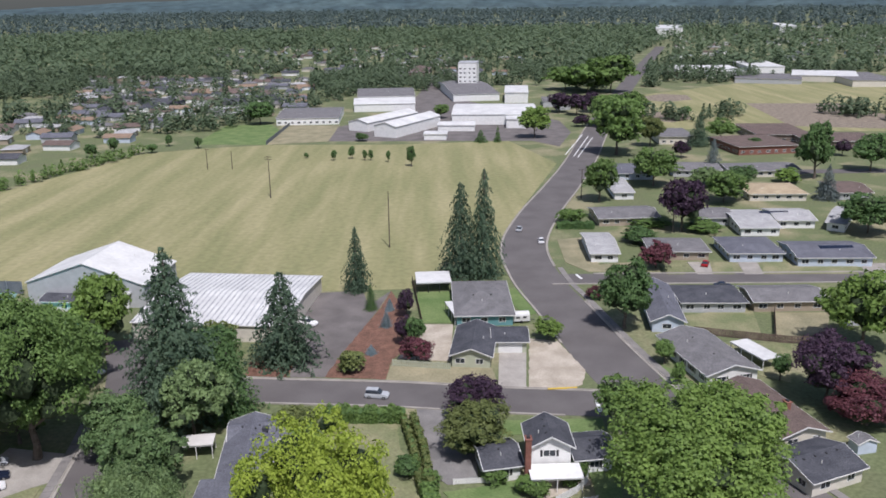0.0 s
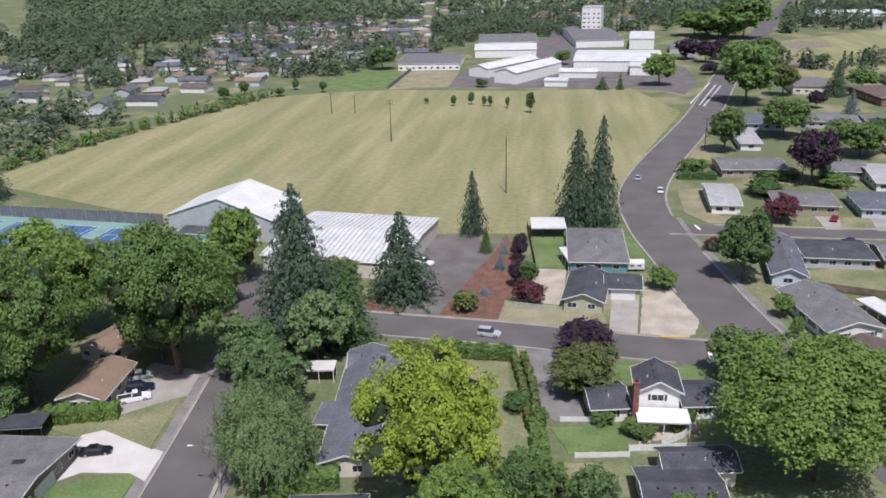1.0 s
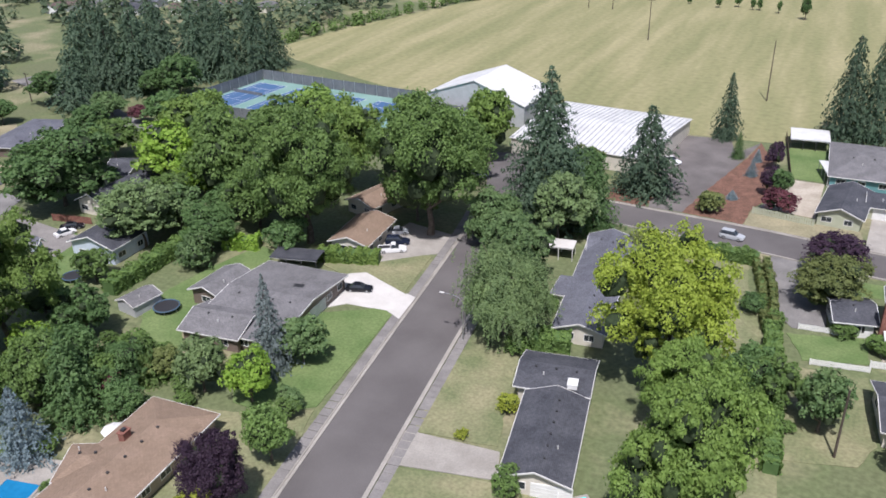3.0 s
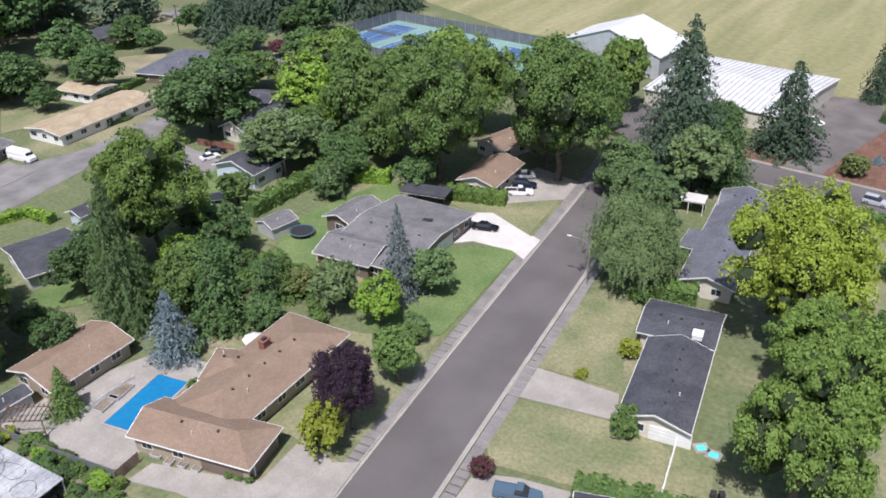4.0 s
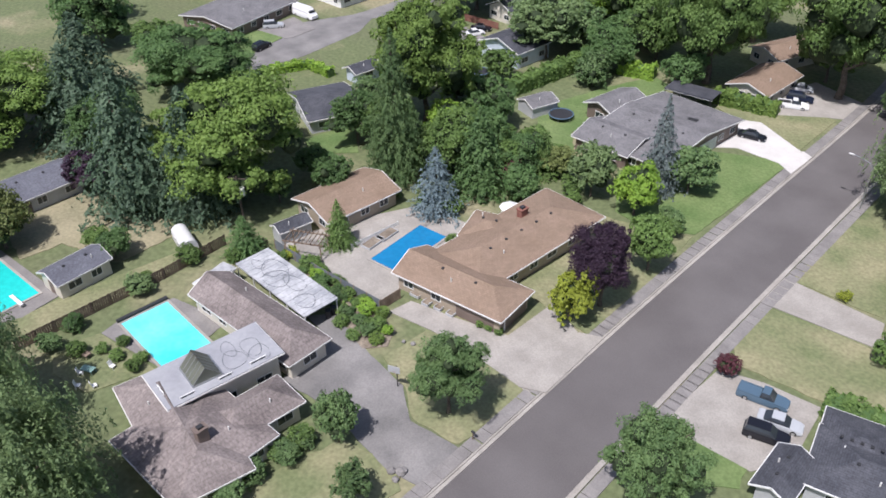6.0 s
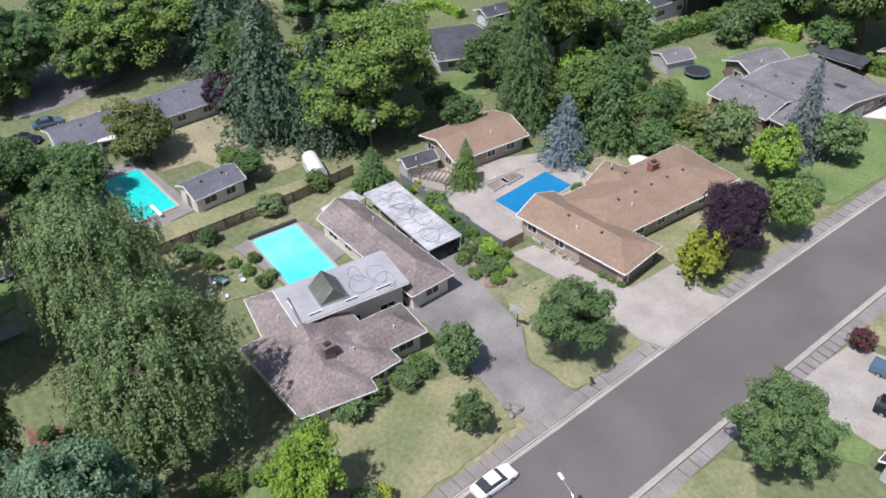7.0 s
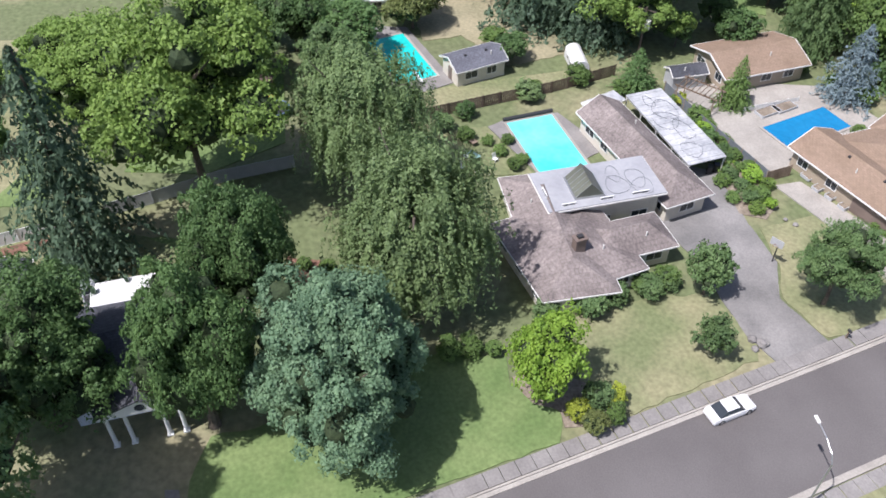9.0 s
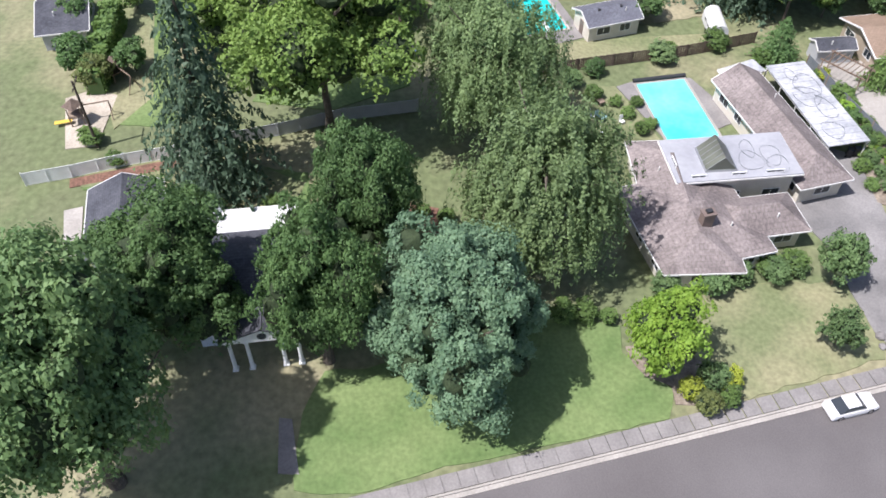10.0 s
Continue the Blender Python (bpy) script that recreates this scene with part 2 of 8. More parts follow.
def rod(bm, a, b, r, r2=None, sides=7):
    a, b = Vector(a), Vector(b)
    m = Matrix.Translation((a + b) / 2) @ (b - a).to_track_quat("Z", "Y").to_matrix().to_4x4()
    bmesh.ops.create_cone(bm, cap_ends=True, segments=sides, radius1=r, radius2=r if r2 is None else r2, depth=(b - a).length, matrix=m)
    return bm


laid = [0]


def slab(name, pts, z, material, label="", category="", kind="structure", thick=0.12, jag=0.0, seed=1):
    """A flat piece of ground on a polygon, with its edge dropping into the soil."""
    rng = random.Random(seed)
    laid[0] += 1
    z += laid[0] * 0.0009 if name != "ground" else 0
    if jag:
        fine = []
        for a, b in zip(pts, pts[1:] + pts[:1]):
            n = max(1, int(math.dist(a, b) / 1.2))
            for i in range(n):
                f = i / n
                fine.append((a[0] + (b[0] - a[0]) * f + rng.uniform(-jag, jag), a[1] + (b[1] - a[1]) * f + rng.uniform(-jag, jag)))
        pts = fine
    bm = bmesh.new()
    top = [bm.verts.new((x, y, z)) for x, y in pts]
    low = [bm.verts.new((x, y, z - thick)) for x, y in pts]
    bm.faces.new(top)
    for i in range(len(pts)):
        j = (i + 1) % len(pts)
        bm.faces.new((top[i], low[i], low[j], top[j]))
    bmesh.ops.recalc_face_normals(bm, faces=bm.faces[:])
    bmesh.ops.triangulate(bm, faces=[f for f in bm.faces if len(f.verts) > 4])
    ob = part(name, bm, material)
    if ob.data.polygons and max(ob.data.polygons, key=lambda p: p.area).normal.z < 0:
        ob.data.flip_normals()
    return tagged(ob, label, category, "", kind)


def band(pts, wide, side=0.0):
    """The outline of a strip along a line; side shifts it to the line's left."""
    v = [Vector((*p, 0)) for p in pts]
    out_l, out_r = [], []
    for i, p in enumerate(v):
        d = (v[min(i + 1, len(v) - 1)] - v[max(i - 1, 0)]).normalized()
        n = Vector((-d.y, d.x, 0))
        out_l.append(tuple((p + n * (side + wide / 2)).xy))
        out_r.append(tuple((p + n * (side - wide / 2)).xy))
    return out_l + out_r[::-1]


def smooth_line(pts, n=6):
    """A Catmull-Rom line through the points."""
    v = [Vector((*p, 0)) for p in pts]
    v = [2 * v[0] - v[1]] + v + [2 * v[-1] - v[-2]]
    out = []
    for i in range(1, len(v) - 2):
        p0, p1, p2, p3 = v[i - 1 : i + 3]
        for k in range(n):
            t = k / n
            out.append(tuple((0.5 * (2 * p1 + (p2 - p0) * t + (2 * p0 - 5 * p1 + 4 * p2 - p3) * t * t + (3 * p1 - p0 - 3 * p2 + p3) * t**3)).xy))
    out.append(tuple(v[-2].xy))
    return out


# ---- trees ----
def cards(centres, normals, sizes, rng, slim=1.0, hang=0.0):
    """Leaf sprays: one pointed triangle at each centre."""
    n = len(centres)
    nrm = normals / (np.linalg.norm(normals, axis=1)[:, None] + 1e-9)
    ref = rng.normal(size=(n, 3))
    if hang:
        ref = ref * (1 - hang) + np.array([0, 0, -1.0]) * hang * 2
    u = ref - (ref * nrm).sum(1)[:, None] * nrm
    u /= np.linalg.norm(u, axis=1)[:, None] + 1e-9
    w = np.cross(nrm, u)
    s = sizes[:, None]
    a, b = u * s, w * s * slim
    v = np.stack([centres + a * 1.25, centres - a * 0.65 + b * 1.05, centres - a * 0.65 - b * 1.05], 1).reshape(-1, 3)
    f = np.arange(3 * n).reshape(-1, 3)
    return v, f


def mesh_of(name, v, f):
    me = bpy.data.meshes.new(name)
    me.from_pydata(v.tolist(), [], f.tolist())
    return me


def ball(rng, n):
    d = rng.normal(size=(n, 3))
    return d / np.linalg.norm(d, axis=1)[:, None]


def broad_crown(seed, lobes, total, size, low=0.2, big=0.2, rough=0.45, gap=0.12, even=0.0, clumps=14, egg=0.0):
    """A crown 1 wide and 1 high over the ground: limbs' lobes in an uneven dome, each lobe a heap of leaf clumps with dark gaps between."""
    rng = np.random.default_rng(seed)
    k = np.arange(lobes)
    zz = 1 - 1.75 * (k + 0.5) / lobes
    aa = k * 2.39996 + rng.normal(size=lobes) * 0.35
    rr = np.sqrt(np.maximum(0, 1 - zz**2))
    d = np.stack([np.cos(aa) * rr, np.sin(aa) * rr, zz], 1) + rng.normal(size=(lobes, 3)) * 0.12
    if egg:
        d[:, :2] *= (1 - egg * np.clip(d[:, 2:], -0.3, 1))
    rad = big * rng.uniform(0.55 + even * 0.2, 1.35 - even * 0.2, lobes)
    mid, tall = (1 + low) / 2, (1 - low) / 2
    # the crown bulges to some sides and is hollow to others
    side = ball(rng, 5)
    bulge = 1 + (0.16 - 0.1 * even) * np.clip((ball(rng, 1) @ d.T)[0], -1, 1) + (0.14 - 0.1 * even) * np.sin(3 * (d @ side[0])) * np.sin(2.5 * (d @ side[1]) + 1)
    reach = rng.uniform(0.7 + even * 0.3, 1.14 - even * 0.12, lobes) * bulge
    c = d * reach[:, None] * np.array([0.5 - big * 0.75, 0.5 - big * 0.75, tall - big * 0.6]) + np.array([0, 0, mid])
    c = np.concatenate([c, [[0, 0, mid - 0.05], [0.1, 0, mid - 0.1], [-0.08, 0.06, mid]]])
    rad = np.concatenate([rad, [big * 1.3] * 3])
    share_of = rad**2 / (rad**2).sum()
    flat = np.array([1, 1, 0.82])
    vs, ns = [], []
    for i, (ci, ri) in enumerate(zip(c, rad)):
        m = max(5, int(clumps * (ri / big) ** 1.3))
        q0 = ball(rng, m)
        q0[:, 2] = np.where(q0[:, 2] < -0.35, -q0[:, 2], q0[:, 2])
        cc = ci + q0 * (ri * rng.uniform(0.62, 1.02, m))[:, None] * flat
        cr = ri * rng.uniform(0.26, 0.5, m) * (14 / clumps) ** 0.4
        n = int(total * share_of[i] * 1.5 / m) + 2
        for cj, rj, qj in zip(cc, cr, q0):
            q = ball(rng, n) + qj * 0.55 + np.array([0, 0, 0.35])
            q /= np.linalg.norm(q, axis=1)[:, None]
            p = cj + q * (rj * np.where(rng.uniform(0, 1, n) < 0.16, rng.uniform(1.0, 1.45, n), rng.uniform(0.7, 1.05, n)))[:, None] * np.array([1, 1, 0.72])
            ok = (rng.uniform(0, 1, n) > gap * 0.5) & (p[:, 2] > 0.01)
            away = np.linalg.norm((p[:, None] - c[None]) / flat, axis=2) / rad[None]
            ok &= away.min(1) > 0.6
            vs.append(p[ok])
            ns.append(q[ok] + rng.normal(size=(ok.sum(), 3)) * rough + np.array([0, 0, 0.25]))
    p, q = np.concatenate(vs), np.concatenate(ns)
    # keep the crown one wide and one high
    fit = np.array([0.5 / np.quantile(np.abs(p[:, 0]), 0.985), 0.5 / np.quantile(np.abs(p[:, 1]), 0.985), 1 / np.quantile(p[:, 2], 0.995)])
    p, c = p * fit, c * fit
    rad = rad * fit.mean()
    v, f = cards(p, q, size * rng.uniform(0.6, 1.3, len(p)), rng)
    # the dark inner mass of each lobe: shade behind its leaves, put in as colour
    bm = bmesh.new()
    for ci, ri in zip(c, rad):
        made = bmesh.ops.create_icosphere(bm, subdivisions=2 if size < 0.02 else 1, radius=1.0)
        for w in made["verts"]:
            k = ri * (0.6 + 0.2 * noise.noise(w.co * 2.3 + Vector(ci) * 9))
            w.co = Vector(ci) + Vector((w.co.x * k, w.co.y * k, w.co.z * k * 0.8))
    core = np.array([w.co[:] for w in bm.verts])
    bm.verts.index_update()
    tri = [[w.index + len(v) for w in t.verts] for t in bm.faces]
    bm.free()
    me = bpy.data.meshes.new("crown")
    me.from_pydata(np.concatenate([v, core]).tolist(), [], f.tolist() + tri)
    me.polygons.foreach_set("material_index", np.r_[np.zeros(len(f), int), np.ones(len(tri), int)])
    return me


def weeping_crown(seed, strands, each, size):
    """Boughs that arch out of an uneven dome, each ending in a tassel of hanging strands."""
    rng = np.random.default_rng(seed)
    boughs = max(24, strands // 13)
    k = np.arange(boughs)
    zz = 1 - 1.25 * (k + 0.5) / boughs
    aa = k * 2.39996 + rng.normal(size=boughs) * 0.4
    rr = np.sqrt(np.maximum(0, 1 - zz**2))
    d = np.stack([np.cos(aa) * rr, np.sin(aa) * rr, zz], 1)
    lobes = ball(rng, 5)
    lump = (0.74 + 0.3 * np.max(d @ lobes.T, axis=1)) * rng.uniform(0.72, 1.12, boughs)
    vs, ns, ss = [], [], []
    for q, w in zip(d, lump):
        tip = np.array([q[0] * 0.43 * w, q[1] * 0.43 * w, 0.53 + q[2] * 0.43 * w])
        stem = np.array([q[0] * 0.1, q[1] * 0.1, tip[2] - 0.02 - 0.12 * rng.uniform()])
        reach = rng.uniform(0.12, 0.34)
        for _ in range(strands // boughs):
            f0 = rng.uniform(0.45, 1.06)
            top = stem + (tip - stem) * f0 + rng.normal(size=3) * np.array([0.042, 0.042, 0.03])
            length = reach * rng.uniform(0.45, 1.2)
            f = rng.uniform(0, 1, each)[:, None]
            out = np.array([q[0], q[1], 0]) * 0.035
            p = top + out * np.sqrt(f) + np.array([0, 0, -1]) * length * f + rng.normal(size=(each, 3)) * 0.009
            p[:, 2] = np.maximum(p[:, 2], 0.05)
            vs.append(p)
            ns.append(np.tile(np.array([q[0], q[1], 0.45 + 0.4 * max(0, q[2])]), (each, 1)) + rng.normal(size=(each, 3)) * 0.5)
            ss.append(size * rng.uniform(0.6, 1.3, each))
    v, f = cards(np.concatenate(vs), np.concatenate(ns), np.concatenate(ss), rng, slim=0.55, hang=0.5)
    return mesh_of("crown", v, f)


def conifer_crown(seed, levels, size, power=0.85, droop=0.25, ragged=0.2, low=0.06, per=9, bushy=1.0):
    """Tiers of boughs round a stem, 1 high and 1 wide at the foot."""
    rng = np.random.default_rng(seed)
    vs, ns, ss = [], [], []
    for i in range(levels):
        h = low + (1 - low) * (i + rng.uniform(0, 0.7)) / levels
        reach = 0.5 * (1 - h) ** power / (1 - low) ** power
        n = int(per * (0.45 + reach * 2.4)) + 3
        a0 = rng.uniform(0, 6.28)
        for j in range(n):
            a = a0 + 6.28 * j / n + rng.normal() * 0.15
            length = max(0.02, reach * (1 + rng.normal() * ragged))
            k = max(3, int(26 * length * bushy) + 2)
            f = rng.uniform(0.15, 1, k) ** 0.7
            x, y = np.cos(a) * length * f, np.sin(a) * length * f
            z = h - droop * length * f**1.5 + rng.normal(size=k) * 0.006
            side = rng.normal(size=k) * 0.05 * (1.15 - f) * (0.3 + length * 2)
            vs.append(np.stack([x - np.sin(a) * side, y + np.cos(a) * side, z], 1))
            ns.append(np.stack([np.full(k, np.cos(a) * 0.6), np.full(k, np.sin(a) * 0.6), np.ones(k)], 1) + rng.normal(size=(k, 3)) * 0.5)
            ss.append(size * rng.uniform(0.6, 1.3, k))
    c = np.concatenate(vs)
    v, f = cards(c, np.concatenate(ns), np.concatenate(ss), rng, slim=0.55)
    return mesh_of("crown", v, f)


def trunk_mesh(seed, top, r, limbs, spread=0.3, sides=8):
    rng = random.Random(seed)
    bm = bmesh.new()
    last, n = Vector((0, 0, -0.01)), 5
    for i in range(n):
        nxt = Vector((rng.uniform(-0.012, 0.012), rng.uniform(-0.012, 0.012), top * (i + 1) / n))
        rod(bm, last, nxt, r * (1.25 if i == 0 else 1 - i * 0.16), r * (1 - (i + 1) * 0.16), sides)
        last = nxt
    for i in range(limbs):
        a, h = 6.28 * i / max(1, limbs) + rng.uniform(-0.4, 0.4), top * rng.uniform(0.4, 0.95)
        s = Vector((0, 0, h))
        m = s + Vector((math.cos(a) * spread * 0.5, math.sin(a) * spread * 0.5, rng.uniform(0.1, 0.2)))
        e = s + Vector((math.cos(a) * spread, math.sin(a) * spread, rng.uniform(0.22, 0.42)))
        rod(bm, s, m, r * 0.5, r * 0.33, 6)
        rod(bm, m, e, r * 0.33, r * 0.1, 5)
    me = bpy.data.meshes.new("trunk")
    bm.to_mesh(me)
    bm.free()
    me.materials.append(BARKY)
    return me


# near-black green for the crowns' cores, painting the shade between leaves
CROWN_SHADE = surf("inner_crown_shade", (0.022, 0.036, 0.016), (0.038, 0.055, 0.024), 1.0, fine=6, grain=0.4)
CROWN = {
    "broad": [broad_crown(11, 26, 38000, 0.0098, low=0.1), broad_crown(12, 22, 38000, 0.0098, low=0.12, big=0.22), broad_crown(13, 32, 38000, 0.0098, low=0.1, big=0.185)],
    "airy": [broad_crown(21, 30, 31000, 0.0092, big=0.165, rough=0.6, gap=0.3), broad_crown(22, 34, 31000, 0.0092, big=0.155, rough=0.6, gap=0.3)],
    "dense": [broad_crown(31, 80, 64000, 0.0085, low=0.02, big=0.13, rough=0.4, gap=0.04, even=0.6, clumps=8, egg=0.22)],
    "weeping": [weeping_crown(41, 1750, 36, 0.0098), weeping_crown(42, 1700, 36, 0.0098)],
    "broad_mid": [broad_crown(61, 26, 10500, 0.0175, low=0.08), broad_crown(62, 22, 10500, 0.0175, low=0.06, big=0.22), broad_crown(63, 32, 10500, 0.0175, low=0.12, big=0.175)],
    "airy_mid": [broad_crown(65, 30, 11000, 0.016, big=0.17, rough=0.5, gap=0.25)],
    "dense_mid": [broad_crown(35, 40, 11000, 0.0165, low=0.03, big=0.16)],
    "weeping_mid": [weeping_crown(46, 420, 24, 0.019)],
    "broad_lo": [broad_crown(15, 20, 5000, 0.025, big=0.23), broad_crown(16, 24, 5000, 0.025, low=0.12, big=0.21), broad_crown(17, 18, 5000, 0.025, low=0.22, big=0.24)],
    "airy_lo": [broad_crown(25, 22, 4400, 0.024, big=0.2, rough=0.5, gap=0.25)],
    "dense_lo": [broad_crown(36, 30, 5000, 0.025, low=0.03, big=0.18)],
    "weeping_lo": [weeping_crown(45, 260, 18, 0.026)],
    "conifer": [conifer_crown(51, 36, 0.023, bushy=1.6), conifer_crown(52, 34, 0.023, ragged=0.25, power=0.75, bushy=1.6)],
    "sequoia": [conifer_crown(61, 48, 0.0145, power=0.7, droop=0.1, per=12, bushy=3.6, ragged=0.26), conifer_crown(62, 46, 0.0145, power=0.64, droop=0.1, per=12, bushy=3.6, ragged=0.26)],
    "fir": [conifer_crown(71, 36, 0.023, power=0.72, droop=0.4, ragged=0.4, per=9, bushy=2.0), conifer_crown(72, 36, 0.023, power=0.6, droop=0.45, ragged=0.42, per=9, bushy=2.0)],
    "shrub": [broad_crown(81, 16, 3000, 0.031, low=0.0, big=0.24), broad_crown(82, 20, 3000, 0.031, low=0.0, big=0.21)],
    "far": [broad_crown(91, 14, 1400, 0.048, low=0.1, big=0.25), broad_crown(92, 16, 1400, 0.048, low=0.12, big=0.24)],
    "farfir": [conifer_crown(95, 13, 0.06, per=5, bushy=0.9), conifer_crown(96, 12, 0.06, per=5, power=0.7, bushy=0.9)],
}
TRUNK = {
    "broad": trunk_mesh(1, 0.5, 0.028, 6), "airy": trunk_mesh(2, 0.55, 0.026, 7), "dense": trunk_mesh(3, 0.6, 0.03, 5),
    "weeping": trunk_mesh(4, 0.6, 0.026, 6), "conifer": trunk_mesh(5, 0.97, 0.022, 0), "sequoia": trunk_mesh(6, 0.97, 0.03, 0),
    "fir": trunk_mesh(7, 0.97, 0.025, 0), "shrub": trunk_mesh(8, 0.35, 0.03, 4), "far": trunk_mesh(9, 0.5, 0.03, 3, sides=5), "farfir": trunk_mesh(10, 0.9, 0.025, 0, sides=5),
}
for low in ("broad", "airy", "dense", "weeping"):
    TRUNK[low + "_lo"] = TRUNK[low + "_mid"] = TRUNK[low]
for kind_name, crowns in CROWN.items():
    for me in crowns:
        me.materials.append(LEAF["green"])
        me.materials.append(CROWN_SHADE)
count = [0]


def plant(kind, tint, x, y, h, w, label, name="tree", turn=None, group=""):
    """One tree or shrub: a trunk and a crown."""
    count[0] += 1
    i = count[0]
    span = math.hypot(x + 8, y + 20)
    if kind in ("broad", "airy", "weeping") and span > 152:
        kind += "_mid"
    elif kind in ("broad_mid", "airy_mid") and span > 185:
        kind = kind[:-4] + "_lo"
    e = empty(name, x, y, 0, (i * 77.0) % 360 if turn is None else turn, label, "shrub" if name == "shrub" else "tree", group)
    s = Matrix.Diagonal((w, w, h, 1))
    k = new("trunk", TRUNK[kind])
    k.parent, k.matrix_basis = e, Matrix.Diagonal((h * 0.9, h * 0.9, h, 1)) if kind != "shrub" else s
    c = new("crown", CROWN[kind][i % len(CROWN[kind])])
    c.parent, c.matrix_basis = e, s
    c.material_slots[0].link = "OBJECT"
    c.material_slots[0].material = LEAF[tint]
    return e


def hedge(pts, wide, high, tint, label, seed=3):
    """A clipped hedge along a line: a rough leafy skin over a box of dark leaf colour."""
    rng = np.random.default_rng(seed)
    line = [Vector((*p, 0)) for p in pts]
    e = empty("hedge", line[0].x, line[0].y, 0, 0, label, "hedge")
    vs, ns = [], []
    bm = bmesh.new()
    for a, b in zip(line, line[1:]):
        d = b - a
        L = d.length
        d = np.array(d.normalized())
        n = np.array([-d[1], d[0], 0])
        k = int(L * (wide + 2 * high) * 30)
        s, q = rng.uniform(0, L, k), rng.uniform(0, wide + 2 * high, k)
        off = np.where(q < high, -wide / 2, np.where(q < high + wide, q - high - wide / 2, wide / 2))
        z = np.where(q < high, q, np.where(q < high + wide, high, wide + 2 * high - q))
        nn = np.where((q < high)[:, None], -n, np.where((q < high + wide)[:, None], np.array([0, 0, 1.0]), n))
        lump = 1 + 0.12 * np.sin(s * 1.7 + seed) + 0.08 * np.sin(s * 4.1)
        p = np.array(a - line[0]) + d * s[:, None] + n * (off * lump)[:, None] + np.array([0, 0, 1]) * (z * lump)[:, None]
        vs.append(p + rng.normal(size=(k, 3)) * 0.07)
        ns.append(nn + rng.normal(size=(k, 3)) * 0.5)
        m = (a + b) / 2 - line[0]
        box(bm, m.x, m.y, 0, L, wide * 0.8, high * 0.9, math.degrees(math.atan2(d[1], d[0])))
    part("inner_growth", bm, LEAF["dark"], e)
    c = np.concatenate(vs)
    v, f = cards(c, np.concatenate(ns), 0.2 * rng.uniform(0.6, 1.3, len(c)), rng)
    me = mesh_of("foliage", v, f)
    me.materials.append(LEAF[tint])
    new("foliage", me).parent = e
    return e


# ---- houses ----
def roof_mesh(L, W, kind, eave, rise, over=0.5, thick=0.16, hip=(1, 1)):
    """A roof along x, its eaves' outline L by W, with UV in metres. hip: which ends are hipped."""
    bm = bmesh.new()
    uv = bm.loops.layers.uv.new("UVMap")
    hl, hw = L / 2, W / 2
    if kind == "flat":
        tops = [[(-hl, -hw, rise), (hl, -hw, rise), (hl, hw, rise * 0.4), (-hl, hw, rise * 0.4)]]
    else:
        i0 = min(hw, hl * 0.9) if kind == "hip" and hip[0] else 0
        i1 = min(hw, hl * 0.9) if kind == "hip" and hip[1] else 0
        r0, r1 = (-hl + i0, 0, rise), (hl - i1, 0, rise)
        a, b, c, d = (-hl, -hw, 0), (hl, -hw, 0), (hl, hw, 0), (-hl, hw, 0)
        tops = [[a, b, r1, r0], [c, d, r0, r1]]
        if i0:
            tops.append([d, a, r0])
        if i1:
            tops.append([b, c, r1])
    for q in tops:
        o, e = Vector(q[0]), (Vector(q[1]) - Vector(q[0])).normalized()
        nrm = e.cross(Vector(q[-1]) - o).normalized()
        up = nrm.cross(e)
        vs = [bm.verts.new((x, y, z + eave)) for x, y, z in q]
        f = bm.faces.new(vs)
        for l, p in zip(f.loops, q):
            v = Vector(p) - o
            l[uv].uv = (v.dot(e) + q[0][0], v.dot(up))
        lo = [bm.verts.new((x, y, z + eave - thick)) for x, y, z in q]
        bm.faces.new(lo[::-1])
        for i in range(len(q)):
            j = (i + 1) % len(q)
            bm.faces.new((vs[i], lo[i], lo[j], vs[j]))
    return bm


def gutters(parent, m, L, W, eave, kind, rise, hip, material):
    """Pale boards along the eaves, and up the gables, each a part."""
    hl, hw, t = L / 2, W / 2, 0.16
    for s in (-1, 1):
        part("gutter", box(bmesh.new(), 0, s * (hw + 0.04), eave - t - 0.03, L, 0.08, 0.16), material, parent).matrix_basis = m
    for k, s in enumerate((-1, 1)):
        if kind == "flat" or (kind == "hip" and hip[k]):
            part("gutter", box(bmesh.new(), s * (hl + 0.04), 0, eave - t - 0.03, 0.08, W, 0.16), material, parent).matrix_basis = m
        else:
            slope = math.hypot(hw, rise)
            for q in (-1, 1):
                bm = bmesh.new()
                g = pose(s * (hl + 0.04), q * hw / 2, eave + rise / 2 - 0.1) @ pose(0, 0, 0, -q * math.degrees(math.atan2(rise, hw)))
                bmesh.ops.create_cube(bm, size=1, matrix=g @ Matrix.Diagonal((0.08, slope, 0.2, 1)))
                part("bargeboard", bm, material, parent).matrix_basis = m


WINDOW = {}


